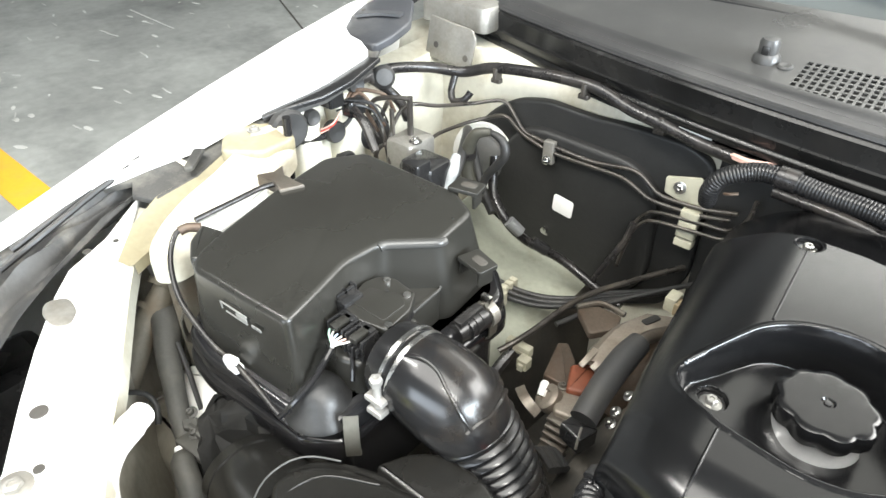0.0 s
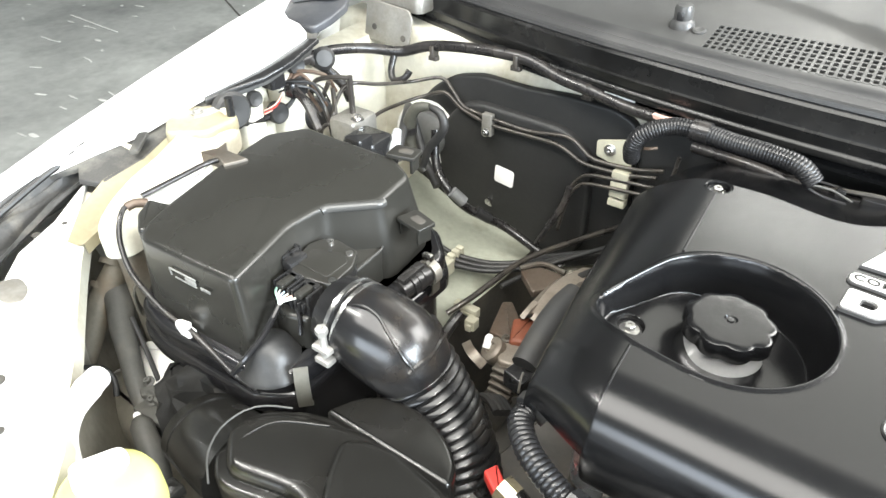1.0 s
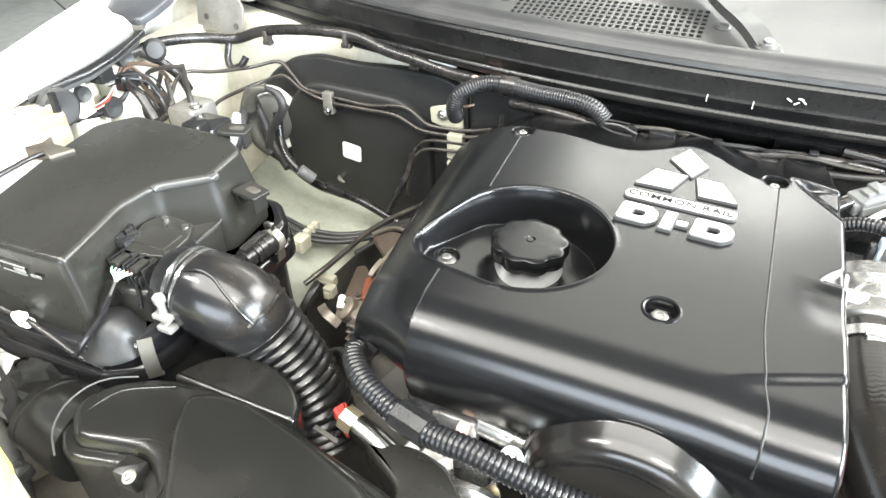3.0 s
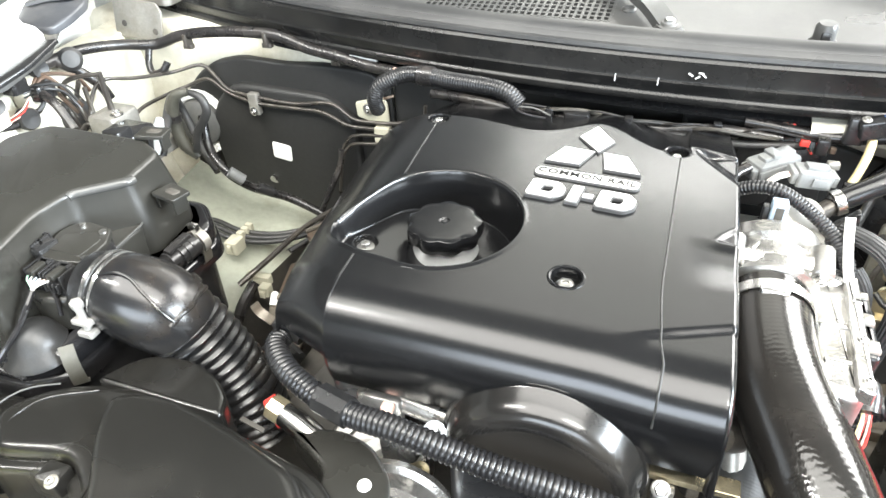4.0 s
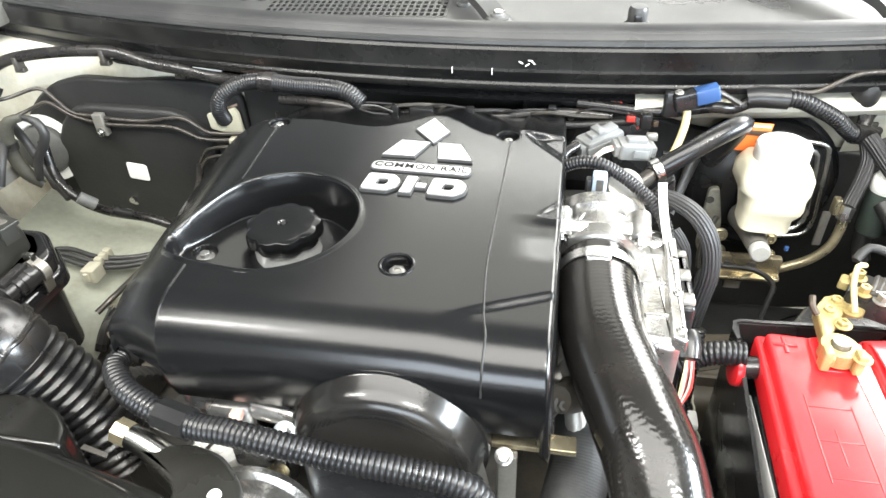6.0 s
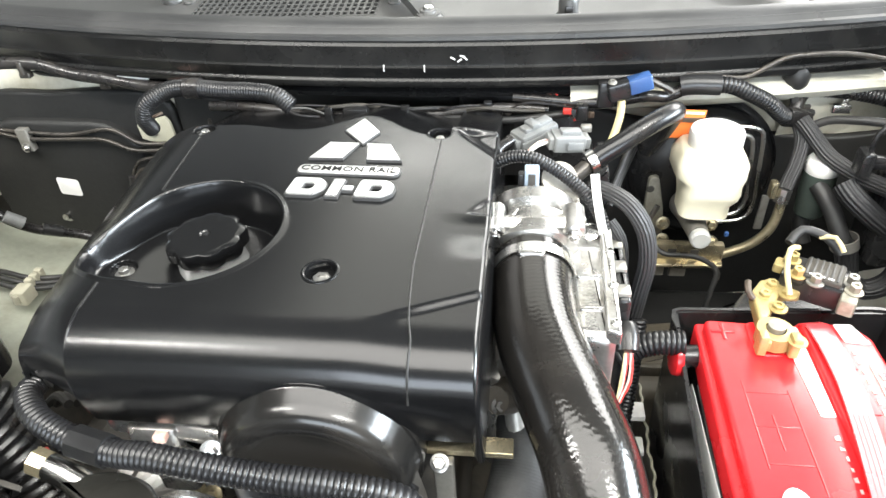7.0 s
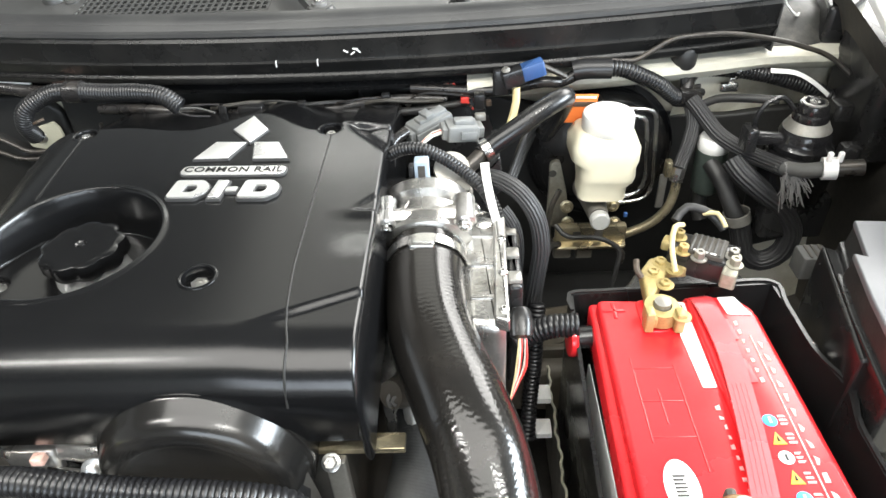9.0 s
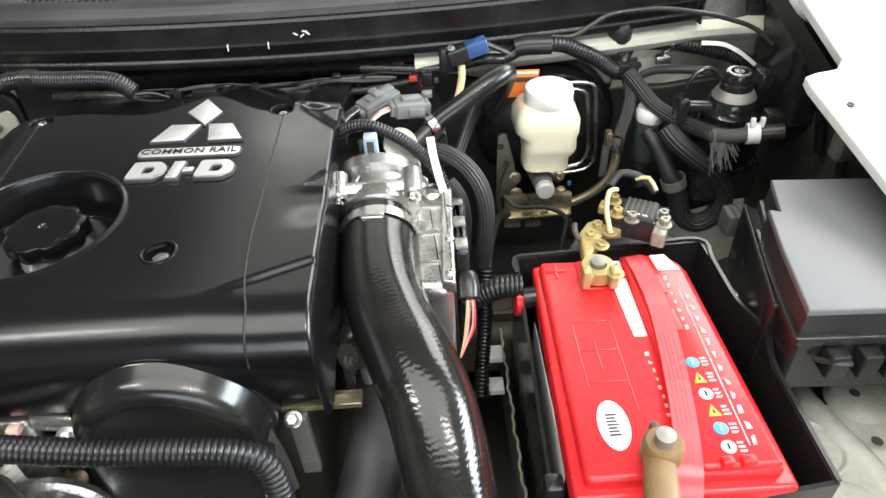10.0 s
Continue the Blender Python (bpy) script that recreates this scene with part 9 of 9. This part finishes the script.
for k, y in enumerate((0.262, 0.281, 0.300, 0.319, 0.338, 0.357)):
    if k in (2, 4):
        sticker([(0.5515, y - 0.006), (0.5635, y - 0.006), (0.5575, y + 0.007)], Z2, M_AMBER, "warning_mark", "amber triangle mark", 0.0)
        sticker([(0.5563, y - 0.003), (0.5587, y - 0.003), (0.5575, y + 0.003)], Z2 + 0.0009, M_PLASTIC, "print_bar", "black print bar", 0.0)
    else:
        ring = [(0.5575 + 0.0066 * math.cos(a), y + 0.0066 * math.sin(a)) for a in np.linspace(0, 2 * math.pi, 18, endpoint=False)]
        sticker(ring, Z2, M_SKY if k in (1, 5) else M_LABEL, "warning_mark", "round warning mark", 0.0)
        sticker([(0.5565, y - 0.003), (0.5585, y - 0.003), (0.5585, y + 0.003), (0.5565, y + 0.003)], Z2 + 0.0009, M_LABEL if k in (1, 5) else M_PLASTIC, "print_bar", "small print bar", 0.0)
# notches of the ridge
for y in (0.40, 0.455):
    part("ridge_pocket", slab([(0.5525, y), (0.5635, y), (0.5615, y + 0.03), (0.5545, y + 0.03)], 0.9405, 0.9422, 0.0005, corner=0.002), M_REDLAB, ba)
part("end_latch", box((0.545, 0.243, 0.938), (0.556, 0.251, 0.947), 0.0015), M_RED, ba)
part("end_latch", box((0.562, 0.243, 0.938), (0.575, 0.251, 0.947), 0.0015), M_RED, ba)

bt = thing("battery_clamp", (0.495, 0.51, 0.95), "corroded brass battery clamp on the positive post", "battery clamp")
part("ring", lathe([(0.010, 0.940), (0.018, 0.940), (0.018, 0.956), (0.010, 0.957), (0.010, 0.940)], (0.494, 0.492, 0), (0, 0, 1), 22), M_BRASS, bt)
part("arm", slab([(0.478, 0.475), (0.486, 0.472), (0.488, 0.505), (0.515, 0.55), (0.538, 0.552), (0.54, 0.565), (0.50, 0.572), (0.484, 0.55)], 0.943, 0.956, 0.003, corner=0.004), M_BRASS, bt)
part("jaw", box((0.474, 0.472, 0.938), (0.483, 0.486, 0.962), 0.002), M_BRASS, bt)
part("jaw", box((0.504, 0.470, 0.938), (0.513, 0.484, 0.962), 0.002), M_BRASS, bt)
for x, y in ((0.505, 0.525), (0.497, 0.545), (0.521, 0.548), (0.509, 0.562), (0.51, 0.476)):
    part("nut", hexbolt((x, y, 0.955), (0, 0, 1), 0.0065, 0.005, 0.0095), M_BRASS, bt)
fl = thing("fusible_link", (0.55, 0.56, 0.95), "grimy black fuse holder with pale terminals", "fuse holder")
mfl = pose(0.556, 0.566, 0.965, 0, 0, -28)
part("body", box((-0.036, -0.022, -0.02), (0.036, 0.022, 0.006), 0.004, m=mfl), M_PLASTIC, fl)
part("cover", box((-0.016, -0.018, 0.006), (0.022, 0.018, 0.011), 0.002, m=mfl), M_DARK, fl)
for k in range(6):
    part("cover_rib", box((-0.014 + 0.006 * k, -0.016, 0.011), (-0.0115 + 0.006 * k, 0.016, 0.0125), 0.0004, m=mfl), M_GREYHOSE, fl)
for x, y, m_ in ((-0.03, 0.008, M_BRASS), (-0.02, -0.016, M_BRASS), (0.03, -0.002, M_GREYMET), (-0.002, -0.02, M_GREYMET), (0.034, -0.016, M_FLANGE)):
    part("terminal", hexbolt(mfl @ Vector((x, y, 0.006)), (0, 0, 1), 0.006, 0.009, 0.009), m_, fl)
part("terminal_bar", box((0.024, -0.036, -0.012), (0.040, -0.012, 0.006), 0.003, m=mfl), M_FLANGE, fl)
part("side_lug", box((-0.046, -0.006, -0.006), (-0.032, 0.012, 0.004), 0.003, m=mfl), M_BRASS, fl)
for k in range(3):
    part("print_bar", box((-0.010 + 0.009 * k, -0.0166, 0.0125), (-0.004 + 0.009 * k, -0.0142, 0.0130), 0.0002, m=mfl), M_LABEL, fl, "pale print bar")
part("white_lead", tube([(0.517, 0.535, 0.965), (0.515, 0.555, 0.985), (0.522, 0.575, 0.995), (0.534, 0.585, 0.99)], 0.0030, 10), M_YELW, fl, "yellowed white lead")
part("white_lead", tube([(0.562, 0.605, 0.99), (0.575, 0.598, 0.995), (0.582, 0.585, 0.985)], 0.0026, 8), M_YELW, fl, "yellowed white lead")
part("black_lead", tube([(0.53, 0.60, 0.985), (0.545, 0.612, 0.995), (0.57, 0.605, 0.99), (0.585, 0.595, 0.975)], 0.005, 10), M_RUB, fl)
part("red_sleeve", tube([(0.482, 0.535, 0.958), (0.477, 0.54, 0.965), (0.478, 0.55, 0.97)], 0.0035, 8), M_EXH, fl)
nt = thing("battery_boot", (0.49, 0.245, 0.94), "tan rubber boot on the negative battery post", "battery terminal")
part("clamp", lathe([(0.010, 0.940), (0.018, 0.940), (0.0180, 0.958), (0.015, 0.962), (0.010, 0.962)], (0.497, 0.258, 0), (0, 0, 1), 24), M_RUST, nt)
part("boot", tube([(0.492, 0.250, 0.950), (0.486, 0.225, 0.952), (0.480, 0.195, 0.945), (0.477, 0.16, 0.925)], [0.013, 0.0145, 0.0140, 0.010], 20, flat=0.7), M_RUST, nt)
part("bolt", box((0.492, 0.274, 0.944), (0.501, 0.284, 0.956), 0.003), M_DARK, nt)

# ---- fuse box ----
fx = thing("fuse_box", (0.76, 0.46, 0.85), "black plastic fuse box with a flat grey lid", "fuse box")
fo = [(0.653, 0.357), (0.90, 0.346), (0.90, 0.550), (0.707, 0.566), (0.692, 0.506), (0.681, 0.511), (0.667, 0.445)]
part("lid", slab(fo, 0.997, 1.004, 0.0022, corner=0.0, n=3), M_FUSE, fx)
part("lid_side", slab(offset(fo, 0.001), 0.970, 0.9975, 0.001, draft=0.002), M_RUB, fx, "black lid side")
part("lid_skirt", slab(offset(fo, -0.006), 0.962, 0.972, 0.002, corner=0.006), M_PLASTIC, fx)
fx_body = part("body", slab(offset(fo, -0.002), 0.895, 0.964, 0.003, corner=0.008), M_PLASTIC, fx)
part("side_step", slab([(0.648, 0.40), (0.664, 0.40), (0.70, 0.56), (0.684, 0.570)], 0.87, 0.968, 0.004, corner=0.005), M_PLASTIC, fx)
for x, y in ((0.69, 0.352), (0.745, 0.348), (0.72, 0.350)):
    part("latch", box((x - 0.010, y - 0.016, 0.930), (x + 0.010, y + 0.006, 0.958), 0.003), M_PLASTIC, fx_body)
part("latch_pin", tube([(0.67, 0.350, 0.945), (0.685, 0.338, 0.95), (0.70, 0.336, 0.95)], 0.003, 8), M_PLASTIC, fx)
part("corner_tab", box((0.682, 0.585, 0.905), (0.715, 0.615, 0.935), 0.004), M_GREYHOSE, fx)
for k in range(3):
    part("tab_slot", box((0.690 + 0.008 * k, 0.588, 0.935), (0.693 + 0.008 * k, 0.612, 0.9365), 0.0004), M_DARK, fx)
ps = thing("wing_bolt", (0.645, 0.47, 0.9), "small bright bolt between tray and fuse box", "bolt")
part("head", hexbolt((0.652, 0.478, 0.905), (0.3, -0.3, 1), 0.006, 0.006, 0.009), M_STEEL, ps)
